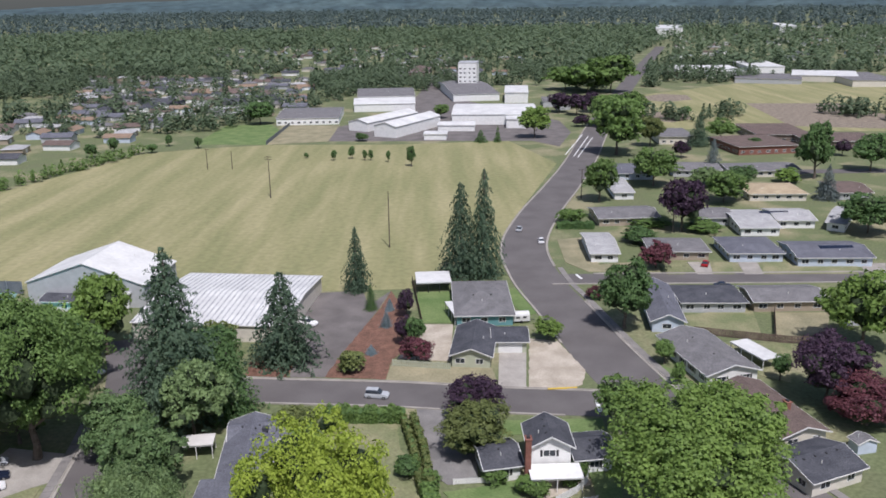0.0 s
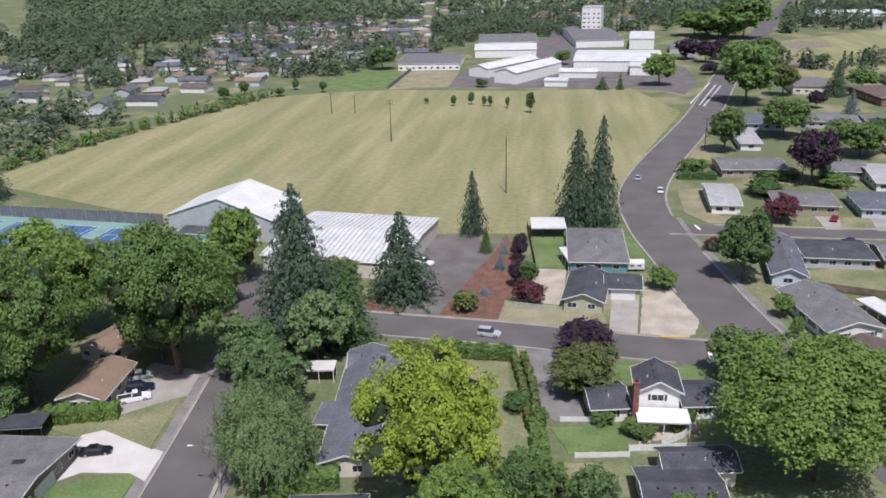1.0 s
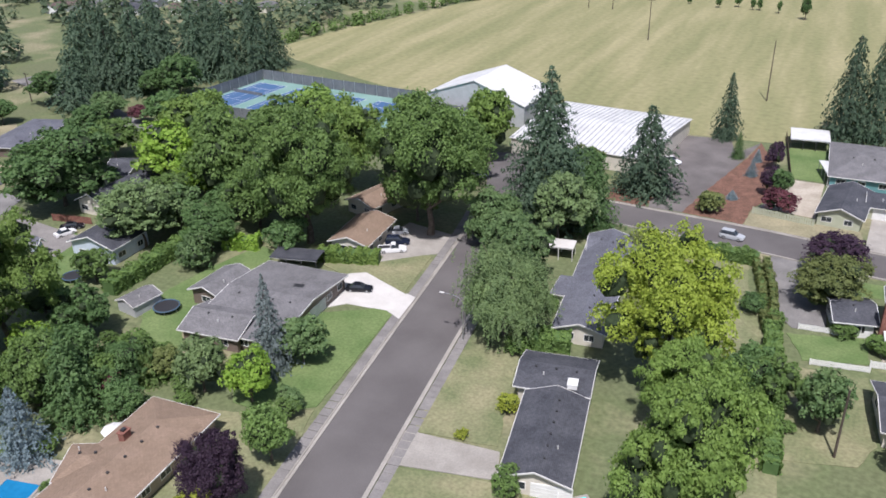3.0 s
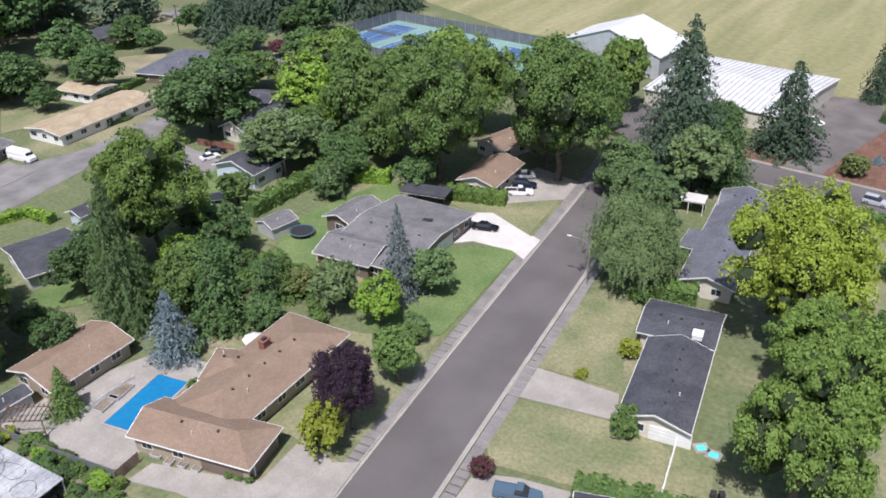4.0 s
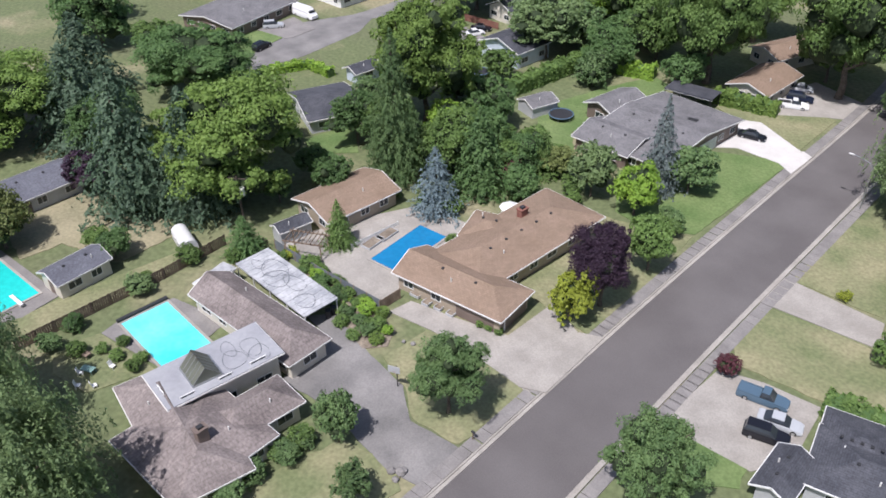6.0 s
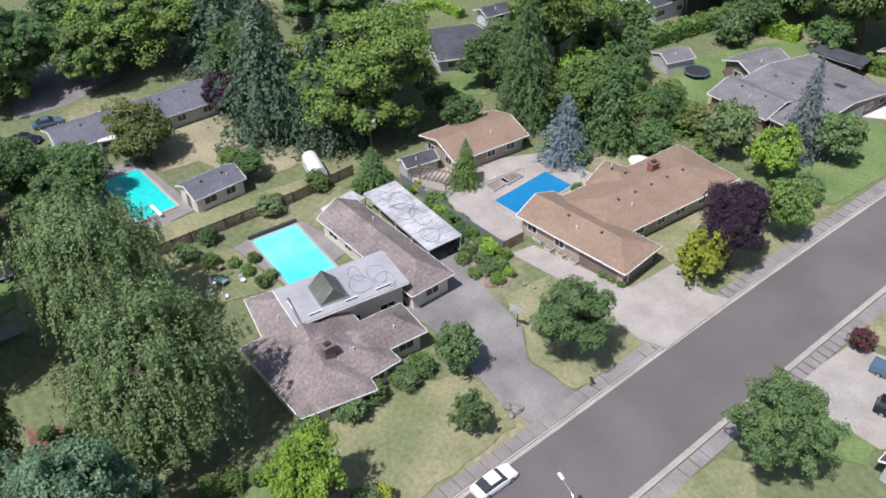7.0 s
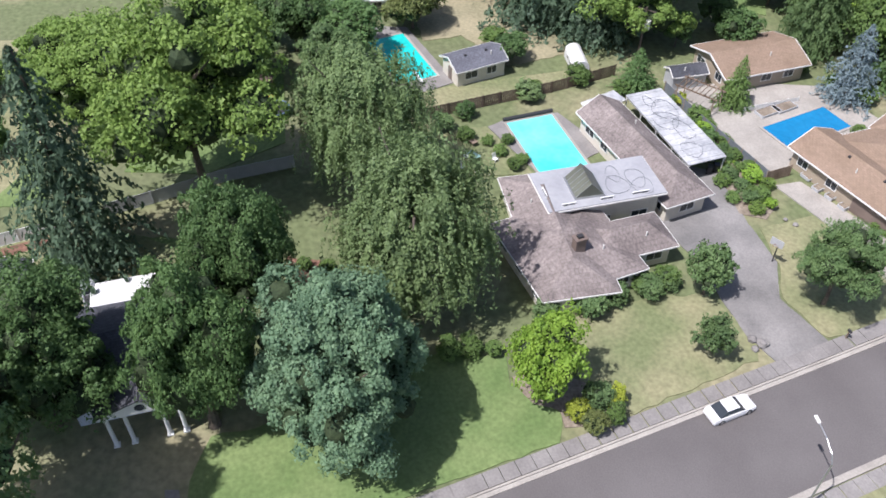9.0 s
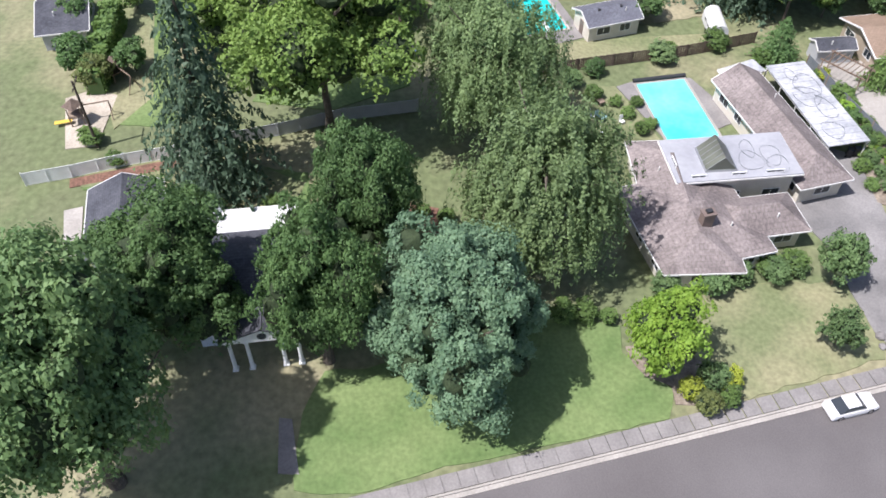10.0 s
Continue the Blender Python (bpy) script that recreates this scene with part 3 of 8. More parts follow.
def window(parent, x, y, z, turn, w=1.5, h=1.1, trim=None, shutters=None):
    """A window: a frame with a pane and a bar in it, hung on a wall that faces the way of turn."""
    key = (w, h, shutters is not None)
    if key not in WINDOW:
        fr = bmesh.new()
        for s in (-1, 1):
            box(fr, s * w / 2, 0, -h / 2, 0.09, 0.1, h)
            box(fr, 0, 0, s * h / 2 - 0.045, w + 0.09, 0.1, 0.09)
        box(fr, 0, 0, -h / 2, 0.05, 0.08, h)
        pn = bmesh.new()
        box(pn, 0, 0, -h / 2, w, 0.04, h)
        WINDOW[key] = (part("window", fr, trim or TRIM), part("pane", pn, GLASS))
        for o in WINDOW[key]:
            o["proto"] = 1
    f, p = WINDOW[key]
    win = share("window", f, parent, pose(x, y, z, 0, 0, turn))
    share("pane", p, win)
    if shutters:
        for s in (-1, 1):
            sh = bmesh.new()
            box(sh, s * (w / 2 + 0.3), 0, -h / 2, 0.38, 0.07, h)
            part("shutter", sh, shutters, win)
    return win


def house(label, wings, walls, roofs, x, y, category="house", chimneys=(), vents=0, garage=(), win=True, trim=None, shutters=None, seed=0, name="house", group="", inset=0.6, doors_and_bays=()):
    """A house of wings. A wing: x, y, turn, length, width (of the eaves), kind, eave, rise, and optionally its wall and
    roof.
    Each garage door, door or dark panel put in for an open bay: (wing, side, offset, width). Sides: f (-y), b (+y), l
    (-x), r (+x)."""
    rng = random.Random(seed)
    e = empty(name, x, y, 0, 0, label, category, group)
    for k, w in enumerate(wings):
        wx, wy, turn, L, W, kind, eave, rise = w[:8]
        hip = w[8] if len(w) > 8 and w[8] else (1, 1)
        m = pose(wx - x, wy - y, 0, 0, 0, turn)
        roof = part("roof", roof_mesh(L, W, kind, eave, rise, hip=hip), w[10] if len(w) > 10 else roofs, e)
        roof.matrix_basis = m
        gutters(e, m, L, W, eave, kind, rise, hip, trim or TRIM)
        bl, bw = L - 2 * inset, W - 2 * inset
        bm = bmesh.new()
        box(bm, 0, 0, 0, bl, bw, eave - 0.1)
        if kind != "flat":
            for q, s in enumerate((-1, 1)):
                if kind == "gable" or not hip[q]:
                    a = [bm.verts.new((s * bl / 2 - s * 0.02, t * bw / 2, eave - 0.1)) for t in (-1, 1)]
                    c = bm.verts.new((s * bl / 2 - s * 0.02, 0, eave - 0.1 + rise * bw / W))
                    bm.faces.new((*a, c))
        wall = part("wall", bm, w[9] if len(w) > 9 and w[9] else walls, e)
        wall.matrix_basis = m
        if win and eave > 1.9:
            floors = [1.45] if eave < 4.2 else [1.45, 4.15]
            if eave > 8:
                floors = [1.5 + 3.2 * i for i in range(int(eave / 3.2))]
            for zz in floors:
                for side, length, off, t in (("f", bl, bw, 0), ("b", bl, bw, 180), ("l", bw, bl, -90), ("r", bw, bl, 90)):
                    face = pose(0, 0, 0, 0, 0, turn + t) @ Vector((0, -1, 0))
                    if face.dot(Vector((-8 - wx, -20 - wy, 0)).normalized()) < 0.05:
                        continue
                    n = int(length / (3.6 if L < 40 else 7))
                    for i in range(n):
                        u = (i + 0.5) / n * length - length / 2 + rng.uniform(-0.3, 0.3)
                        if any(gk == k and gs == side and abs(u - go) < gw / 2 + 1 for gk, gs, go, gw in (*garage, *doors_and_bays)):
                            continue
                        p = {"f": (u, -off / 2), "b": (-u, off / 2), "l": (-off / 2, -u), "r": (off / 2, u)}[side]
                        window(wall, p[0], p[1], zz, t, 1.5 if (i + k) % 3 else 1.9, 1.1, trim, shutters)
        for gk, gs, go, gw in garage:
            if gk == k:
                bm = bmesh.new()
                box(bm, 0, 0, 0.02, gw, 0.08, 2.15)
                for i in range(4):
                    box(bm, 0, -0.05, 0.06 + i * 0.53, gw - 0.1, 0.05, 0.47)
                p, t = {"f": ((go, -bw / 2 - 0.02), 0), "b": ((-go, bw / 2 + 0.02), 180), "l": ((-bl / 2 - 0.02, -go), -90), "r": ((bl / 2 + 0.02, go), 90)}[gs]
                part("garage_door", bm, WHITE, wall, "panelled garage door").matrix_basis = pose(*p, 0, 0, 0, t)
        # brown panels: real doors, and on the tan house the dark of an open carport
        for gk, gs, go, gw in doors_and_bays:
            if gk == k:
                bm = bmesh.new()
                box(bm, 0, 0, 0.02, gw, 0.1, 2.05)
                p, t = {"f": ((go, -bw / 2 - 0.02), 0), "b": ((-go, bw / 2 + 0.02), 180), "l": ((-bl / 2 - 0.02, -go), -90), "r": ((bl / 2 + 0.02, go), 90)}[gs]
                d = part("door", bm, BROWN_WALL, wall)
                d.matrix_basis = pose(*p, 0, 0, 0, t)
        if kind != "flat":
            n = vents if k == 0 else vents // 2
            for i in range(n):
                bm = bmesh.new()
                u = (i + 0.5) / n * L * 0.8 - L * 0.4
                s = 0.75 if kind == "hip" else 1
                box(bm, u * s, -W * 0.08, eave + rise * 0.8, 0.32, 0.32, 0.22, 0, 0.03)
                part("roof_vent", bm, DARK, roof)
            bm = bmesh.new()
            px, py = L * rng.uniform(-0.25, 0.25), -W * 0.22
            rod(bm, (px, py, eave + rise * 0.5), (px, py, eave + rise * 0.56 + 0.5), 0.08)
            part("vent_pipe", bm, TRIM, roof)
    for cx, cy, ch, cw, *stone in chimneys:
        bm = bmesh.new()
        box(bm, cx - x, cy - y, 0, cw, cw * 0.7, ch, wings[0][2], 0.03)
        box(bm, cx - x, cy - y, ch, cw + 0.2, cw * 0.7 + 0.2, 0.15, wings[0][2])
        c = part("chimney", bm, stone[0] if stone else BRICK, e)
        bm = bmesh.new()
        box(bm, cx - x, cy - y, ch + 0.15, cw * 0.5, cw * 0.4, 0.25, wings[0][2])
        part("flue", bm, DARK, c)
    return e


def clear_prototypes():
    for o in [o for o in scene.objects if o.get("proto")]:
        bpy.data.objects.remove(o)


# ---- vehicles ----
def car(label, x, y, turn, paint, length=4.6, width=1.8, style="sedan", name="car"):
    """A car: a lofted body, glass house, roof, four wheels and lamps. It points along +x."""
    e = empty(name, x, y, 0, turn, label, "truck" if style == "pickup" else "van" if style == "van" else "car")
    hl, hw = length / 2, width / 2
    tall = {"sedan": 1.42, "suv": 1.75, "pickup": 1.75, "van": 2.5}[style]
    belt = {"sedan": 0.88, "suv": 1.05, "pickup": 1.05, "van": 1.25}[style]

    def loft(rows):
        bm, rings = bmesh.new(), []
        for px, half, z0, z1, top in rows:
            rings.append([bm.verts.new(v) for v in ((px, -half, z0), (px, -half * 1.02, (z0 + z1) / 2), (px, -half * top, z1), (px, half * top, z1), (px, half * 1.02, (z0 + z1) / 2), (px, half, z0))])
        for a, b in zip(rings, rings[1:]):
            for i in range(6):
                j = (i + 1) % 6
                bm.faces.new((a[i], a[j], b[j], b[i]))
        bm.faces.new(rings[0][::-1]), bm.faces.new(rings[-1])
        bmesh.ops.recalc_face_normals(bm, faces=bm.faces[:])
        return bm

    nose = belt - (0.12 if style != "van" else 0.0)
    part("body", loft([(-hl, hw * 0.86, 0.35, belt - 0.08, 0.9), (-hl + 0.15, hw * 0.97, 0.28, belt, 0.94), (-hl * 0.4, hw, 0.24, belt, 0.95), (hl * 0.35, hw, 0.24, belt - 0.02, 0.95),
                       (hl * 0.8, hw * 0.97, 0.26, nose - 0.02, 0.93), (hl - 0.08, hw * 0.86, 0.32, nose - 0.14, 0.9), (hl, hw * 0.78, 0.4, nose - 0.25, 0.9)]), paint, e)
    spans = {"sedan": (-0.72, -0.38, 0.12, 0.42), "suv": (-0.96, -0.86, 0.1, 0.4), "pickup": (-0.12, -0.05, 0.22, 0.45), "van": (-0.985, -0.97, 0.55, 0.86)}[style]
    a, b, c, d = (s * hl for s in spans)
    cabin = part("glasshouse", loft([(a, hw * 0.86, belt - 0.03, belt + 0.01, 1.0), (b, hw * 0.86, belt - 0.03, tall - 0.04, 0.8), (c, hw * 0.86, belt - 0.03, tall - 0.04, 0.8), (d, hw * 0.86, belt - 0.03, belt + 0.01, 1.0)]), GLASS if style != "van" else paint, e, "dark tinted windows" if style != "van" else "")
    bm = bmesh.new()
    box(bm, (b + c) / 2, 0, tall - 0.05, c - b + 0.1, hw * 1.42, 0.07, 0, 0.025)
    part("roof", bm, paint, e)
    if style == "van":
        bm = bmesh.new()
        box(bm, (c + d) / 2 + 0.06, 0, belt + 0.3, 0.5, hw * 1.5, 0.55, 0, 0.1)
        part("windscreen", bm, GLASS, e)
    if style == "pickup":
        bm = bmesh.new()
        box(bm, -hl * 0.55, 0, belt + 0.004, hl * 0.8, hw * 1.55, 0.012)
        part("bed_liner", bm, DARK if name == "truck" else paint, e)
        bm = bmesh.new()
        for s in (-1, 1):
            box(bm, -hl * 0.55, s * hw * 0.9, belt, hl * 0.86, 0.1, 0.12, 0, 0.02)
        box(bm, -hl * 0.97, 0, belt, 0.08, hw * 1.75, 0.12, 0, 0.02)
        part("bed_rail", bm, paint, e)
    for sx in (-0.62, 0.62):
        for sy in (-1, 1):
            bm = bmesh.new()
            rod(bm, (sx * hl, sy * (hw - 0.22), 0.33), (sx * hl, sy * (hw + 0.01), 0.33), 0.33, sides=16)
            wheel = part("wheel", bm, RUBBER, e, "black tyre with grey rim")
            bm = bmesh.new()
            rod(bm, (sx * hl, sy * (hw - 0.05), 0.33), (sx * hl, sy * (hw + 0.02), 0.33), 0.2, sides=12)
            part("rim", bm, STEEL, wheel)
    for sy in (-1, 1):
        bm = bmesh.new()
        box(bm, hl - 0.08, sy * hw * 0.62, nose - 0.33, 0.12, 0.36, 0.15, 0, 0.03)
        part("headlight", bm, TRIM, e)
        bm = bmesh.new()
        box(bm, -hl + 0.06, sy * hw * 0.66, belt - 0.3, 0.1, 0.3, 0.18, 0, 0.03)
        part("tail_light", bm, BRICK, e)
    return e


PAINT = {k: surf("car_paint_" + k, v, tuple(q * 0.92 for q in v), rough=0.25, grain=0.02, bump=0) for k, v in
         {"white": (0.75, 0.75, 0.75), "black": (0.012, 0.013, 0.018), "silver": (0.42, 0.44, 0.46), "red": (0.3, 0.012, 0.015), "blue": (0.08, 0.13, 0.18), "navy": (0.014, 0.02, 0.04)}.items()}


# ---- site things ----
def kerb(line, side, label="pale concrete kerb and gutter"):
    """A raised kerb with a flat gutter pan along one edge of a road."""
    k = slab("kerb", band(line, 0.2, side + math.copysign(0.25, side)), 0.15, CONCRETE, label, "kerb", thick=0.25)
    g = slab("gutter_pan", band(line, 0.42, side - math.copysign(0.08, side)), 0.05, CONCRETE, "pale concrete gutter pan", "gutter", thick=0.1)
    return k, g


def sidewalk(line, side, wide, a, b, label="grey jointed concrete sidewalk"):
    """Sidewalk slabs, each a piece, along a road between a and b metres of it."""
    e = empty("pavement", line[0][0], line[0][1], 0, 0, label, "sidewalk", "", "structure")
    pts = [Vector((*p, 0)) for p in line]
    run, mesh = 0.0, None
    for p, q in zip(pts, pts[1:]):
        d = q - p
        n = Vector((-d.y, d.x, 0)).normalized()
        steps = max(1, round(d.length / 1.5))
        for i in range(steps):
            s = run + d.length * (i + 0.5) / steps
            if not a < s < b:
                continue
            c = p + d * (i + 0.5) / steps + n * side - pts[0]
            if mesh is None:
                bm = bmesh.new()
                box(bm, 0, 0, 0, d.length / steps - 0.012, wide, 0.14)
                mesh = part("paving_slab", bm, CONCRETE_GREY, e)
                ob = mesh
            else:
                ob = share("paving_slab", mesh, e)
            ob.matrix_basis = pose(c.x, c.y, 0, 0, 0, math.degrees(math.atan2(d.y, d.x)))
        run += d.length
    return e


def fence(pts, high, label, material, board=0.0, gap=2.4, rail=None, name="fence"):
    """A fence: posts, rails, and a panel between each two posts, in upright boards where board is their width."""
    e = empty(name, pts[0][0], pts[0][1], 0, 0, label, "fence")
    base = Vector((*pts[0], 0))
    post = panel = None
    for a, b in zip(pts, pts[1:]):
        a, b = Vector((*a, 0)), Vector((*b, 0))
        d = b - a
        n = max(1, round(d.length / gap))
        turn, L = math.degrees(math.atan2(d.y, d.x)), d.length / n
        for i in range(n + 1):
            c = a + d * i / n - base
            m = pose(c.x, c.y, 0, 0, 0, turn)
            if post is None:
                post = part("post", box(bmesh.new(), 0, 0, 0, 0.12, 0.12, high + 0.08, 0, 0.015), rail or material, e)
                post.matrix_basis = m
            else:
                share("post", post, e, m)
            if i == n:
                continue
            c = a + d * (i + 0.5) / n - base
            bm = bmesh.new()
            if board:
                k = max(2, int((L - 0.12) / board))
                for j in range(k):
                    box(bm, (j + 0.5) / k * (L - 0.12) - (L - 0.12) / 2, 0, 0.06, board * 0.88, 0.03, high - 0.06 - 0.05 * ((j * 7) % 3 == 0))
                for z in (0.3, high - 0.3):
                    box(bm, 0, 0.04, z, L - 0.1, 0.05, 0.08)
            else:
                box(bm, 0, 0, 0.08, L - 0.1, 0.02, high - 0.12)
                for z in (0.06, high - 0.06):
                    box(bm, 0, 0, z, L - 0.1, 0.05, 0.06)
            tagged(part("panel", bm, material, e), kind="stuff").matrix_basis = pose(c.x, c.y, 0, 0, 0, turn)
    return e


def utility_pole(x, y, high, arms=1, turn=0.0, can=False, label="dark wooden utility pole with a crossarm"):
    e = empty("utility_pole", x, y, 0, turn, label, "utility pole")
    part("shaft", rod(bmesh.new(), (0, 0, -0.2), (0, 0, high), 0.19, 0.12, 10), WOOD_POLE, e)
    for i in range(arms):
        arm = part("crossarm", box(bmesh.new(), 0, 0.14, high - 0.5 - i, 2.6, 0.1, 0.13), WOOD_POLE, e)
        for s in (-1.1, -0.5, 0.5, 1.1):
            part("insulator", rod(bmesh.new(), (s, 0.14, high - 0.37 - i), (s, 0.14, high - 0.15 - i), 0.05, 0.03), DARK, arm)
    if can:
        part("transformer", rod(bmesh.new(), (0.5, 0, high - 3.0), (0.5, 0, high - 1.8), 0.35, sides=14), TRIM, e, "pale grey transformer can")
    return e


def street_lamp(x, y, turn, high=8.0):
    """A lamp on a bent steel arm that reaches out along +x."""
    e = empty("street_lamp", x, y, 0, turn, "grey steel street lamp with a long bent arm", "street lamp")
    part("pole", rod(bmesh.new(), (0, 0, 0), (0, 0, high - 1.2), 0.1, 0.07, 10), STEEL, e)
    bm = bmesh.new()
    p = [Vector((0, 0, high - 1.2)), Vector((0.5, 0, high - 0.5)), Vector((1.6, 0, high - 0.1)), Vector((3.0, 0, high))]
    for a, b in zip(p, p[1:]):
        rod(bm, a, b, 0.055, 0.05, 8)
    part("arm", bm, STEEL, e)
    bm = bmesh.new()
    box(bm, 3.3, 0, high - 0.06, 0.75, 0.3, 0.16, 0, 0.06)
    head = part("lamp_head", bm, TRIM, e)
    part("lens", box(bmesh.new(), 3.35, 0, high - 0.1, 0.4, 0.2, 0.05, 0, 0.015), GLASS, head)
    return e


def pool(x, y, turn, L, W, wmat, label, board=False, cover=False):
    """A swimming pool: a pale coping round sunken walls and water."""
    e = empty("swimming_pool", x, y, 0.1, turn, label, "swimming pool")
    for s in (-1, 1):
        part("coping", box(bmesh.new(), 0, s * (W / 2 + 0.18), 0.04, L + 0.72, 0.36, 0.08, 0, 0.02), CONCRETE, e)
        part("coping", box(bmesh.new(), s * (L / 2 + 0.18), 0, 0.04, 0.36, W, 0.08, 0, 0.02), CONCRETE, e)
    bm = bmesh.new()
    n = 24
    vs = [[bm.verts.new((L * (i / n - 0.5), W * (j / 12 - 0.5), 0.085 + 0.006 * math.sin(i * 2.1 + j) + 0.005 * math.sin(j * 2.7 - i))) for j in range(13)] for i in range(n + 1)]
    for i in range(n):
        for j in range(12):
            bm.faces.new((vs[i][j], vs[i + 1][j], vs[i + 1][j + 1], vs[i][j + 1]))
    part("water", bm, wmat, e)
    if board:
        part("diving_board", box(bmesh.new(), -L / 2 + 0.2, 0, 0.5, 3.0, 0.5, 0.08, 0, 0.03), WHITE, e)
        part("board_stand", box(bmesh.new(), -L / 2 - 0.9, 0, 0.04, 0.5, 0.45, 0.46, 0, 0.03), CONCRETE_PALE, e)
    if cover:
        part("cover_reel", rod(bmesh.new(), (L / 2 + 0.5, -W / 2 - 0.3, 0.35), (L / 2 + 0.5, W / 2 + 0.3, 0.35), 0.25, sides=12), DARK, e, "rolled dark pool cover")
    return e


def canopy(label, x, y, turn, L, W, high, material, ribs=0, wall=None, name="carport", posts=None):
    """An open roof on posts."""
    e = empty(name, x, y, 0, turn, label, "carport" if name == "carport" else "patio cover")
    top = part("roof", box(bmesh.new(), 0, 0, high, L, W, 0.14, 0, 0.02), material, e)
    for i in range(ribs):
        part("rib", box(bmesh.new(), (i + 0.5) / ribs * L - L / 2, 0, high + 0.14, 0.07, W, 0.05), material, top)
    for s in (-1, 1):
        part("beam", box(bmesh.new(), 0, s * (W / 2 - 0.15), high - 0.2, L, 0.12, 0.2), TRIM, e)
    k = max(2, round(L / 3.5) + 1)
    for i in range(k):
        for s in (-1, 1):
            part("post", box(bmesh.new(), (L - 0.4) * (i / (k - 1) - 0.5), s * (W / 2 - 0.15), 0, 0.12, 0.12, high - 0.2), posts or TRIM, e)
    return e


def loops(label, x, y, turn, rings, z, r=0.035, material=None):
    """Hose coiled in rings on a roof: ring x, y, radius."""
    e = empty("garden_hose", x, y, z, turn, label, "hose")
    for cx, cy, rad in rings:
        bm = bmesh.new()
        n = 28
        p = [Vector((cx + math.cos(k / n * 6.0 + cx) * rad * (1 + 0.3 * math.sin(k / n * 6.283 + cy)), cy + math.sin(k / n * 6.0 + cx) * rad * (0.7 + 0.2 * math.sin(cx)), 0.04)) for k in range(n + 1)]
        rings = []
        for k, c in enumerate(p):
            d = (p[min(k + 1, n)] - p[max(k - 1, 0)]).normalized()
            side = Vector((-d.y, d.x, 0))
            rings.append([bm.verts.new(c + side * r * math.cos(q * 1.2566) + Vector((0, 0, r * math.sin(q * 1.2566)))) for q in range(5)])
        for u, w in zip(rings, rings[1:]):
            for q in range(5):
                bm.faces.new((u[q], u[(q + 1) % 5], w[(q + 1) % 5], w[q]))
        part("coil", bm, material or DARK, e)
    return e


def trampoline(x, y, r=2.3, label="round trampoline with a dark mat and blue rim"):
    e = empty("trampoline", x, y, 0, 0, label, "trampoline")
    part("mat", rod(bmesh.new(), (0, 0, 0.86), (0, 0, 0.89), r * 0.86, sides=32), DARK, e)
    bm = bmesh.new()
    for k in range(32):
        a, b = k / 32 * 6.283, (k + 1) / 32 * 6.283
        rod(bm, (math.cos(a) * r * 0.93, math.sin(a) * r * 0.93, 0.9), (math.cos(b) * r * 0.93, math.sin(b) * r * 0.93, 0.9), 0.12, sides=6)
    part("rim", bm, PAINT["blue"], e)
    for k in range(6):
        a = k / 6 * 6.283
        part("leg", rod(bmesh.new(), (math.cos(a) * r * 0.9, math.sin(a) * r * 0.9, 0), (math.cos(a) * r * 0.9, math.sin(a) * r * 0.9, 0.88), 0.04), STEEL, e)
    return e


def chair(x, y, turn, material=None, label="white plastic garden chair"):
    e = empty("garden_chair", x, y, 0, turn, label, "chair", "garden seats")
    part("seat", box(bmesh.new(), 0, 0, 0.4, 0.55, 0.55, 0.06, 0, 0.02), material or WHITE, e)
    bm = bmesh.new()
    bmesh.ops.create_cube(bm, size=1, matrix=pose(-0.3, 0, 0.75, 0, -12, 0) @ Matrix.Diagonal((0.06, 0.55, 0.7, 1)))
    part("backrest", bm, material or WHITE, e)
    for sx in (-1, 1):
        for sy in (-1, 1):
            part("leg", box(bmesh.new(), sx * 0.23, sy * 0.23, 0, 0.06, 0.06, 0.4), material or WHITE, e)
    return e


def table(x, y, turn, L=1.6, W=0.9, material=None, label="small green garden table"):
    e = empty("garden_table", x, y, 0, turn, label, "table")
    part("tabletop", box(bmesh.new(), 0, 0, 0.7, L, W, 0.05, 0, 0.02), material or COURT_GREEN, e)
    for sx in (-1, 1):
        for sy in (-1, 1):
            part("leg", box(bmesh.new(), sx * (L / 2 - 0.1), sy * (W / 2 - 0.1), 0, 0.07, 0.07, 0.7), material or COURT_GREEN, e)
    return e


def pergola(x, y, turn, L, W, high=2.5, n=9):
    e = empty("pergola", x, y, 0, turn, "brown wooden pergola with open rafters", "pergola")
    for sx in (-1, 1):
        for sy in (-1, 1):
            part("post", box(bmesh.new(), sx * (L / 2 - 0.2), sy * (W / 2 - 0.2), 0, 0.14, 0.14, high), WOOD, e)
        part("beam", box(bmesh.new(), 0, sx * (W / 2 - 0.2), high, L + 0.4, 0.08, 0.2), WOOD, e)
    for i in range(n):
        part("rafter", box(bmesh.new(), L * ((i + 0.5) / n - 0.5), 0, high + 0.2, 0.06, W + 0.4, 0.16), WOOD, e)
    return e


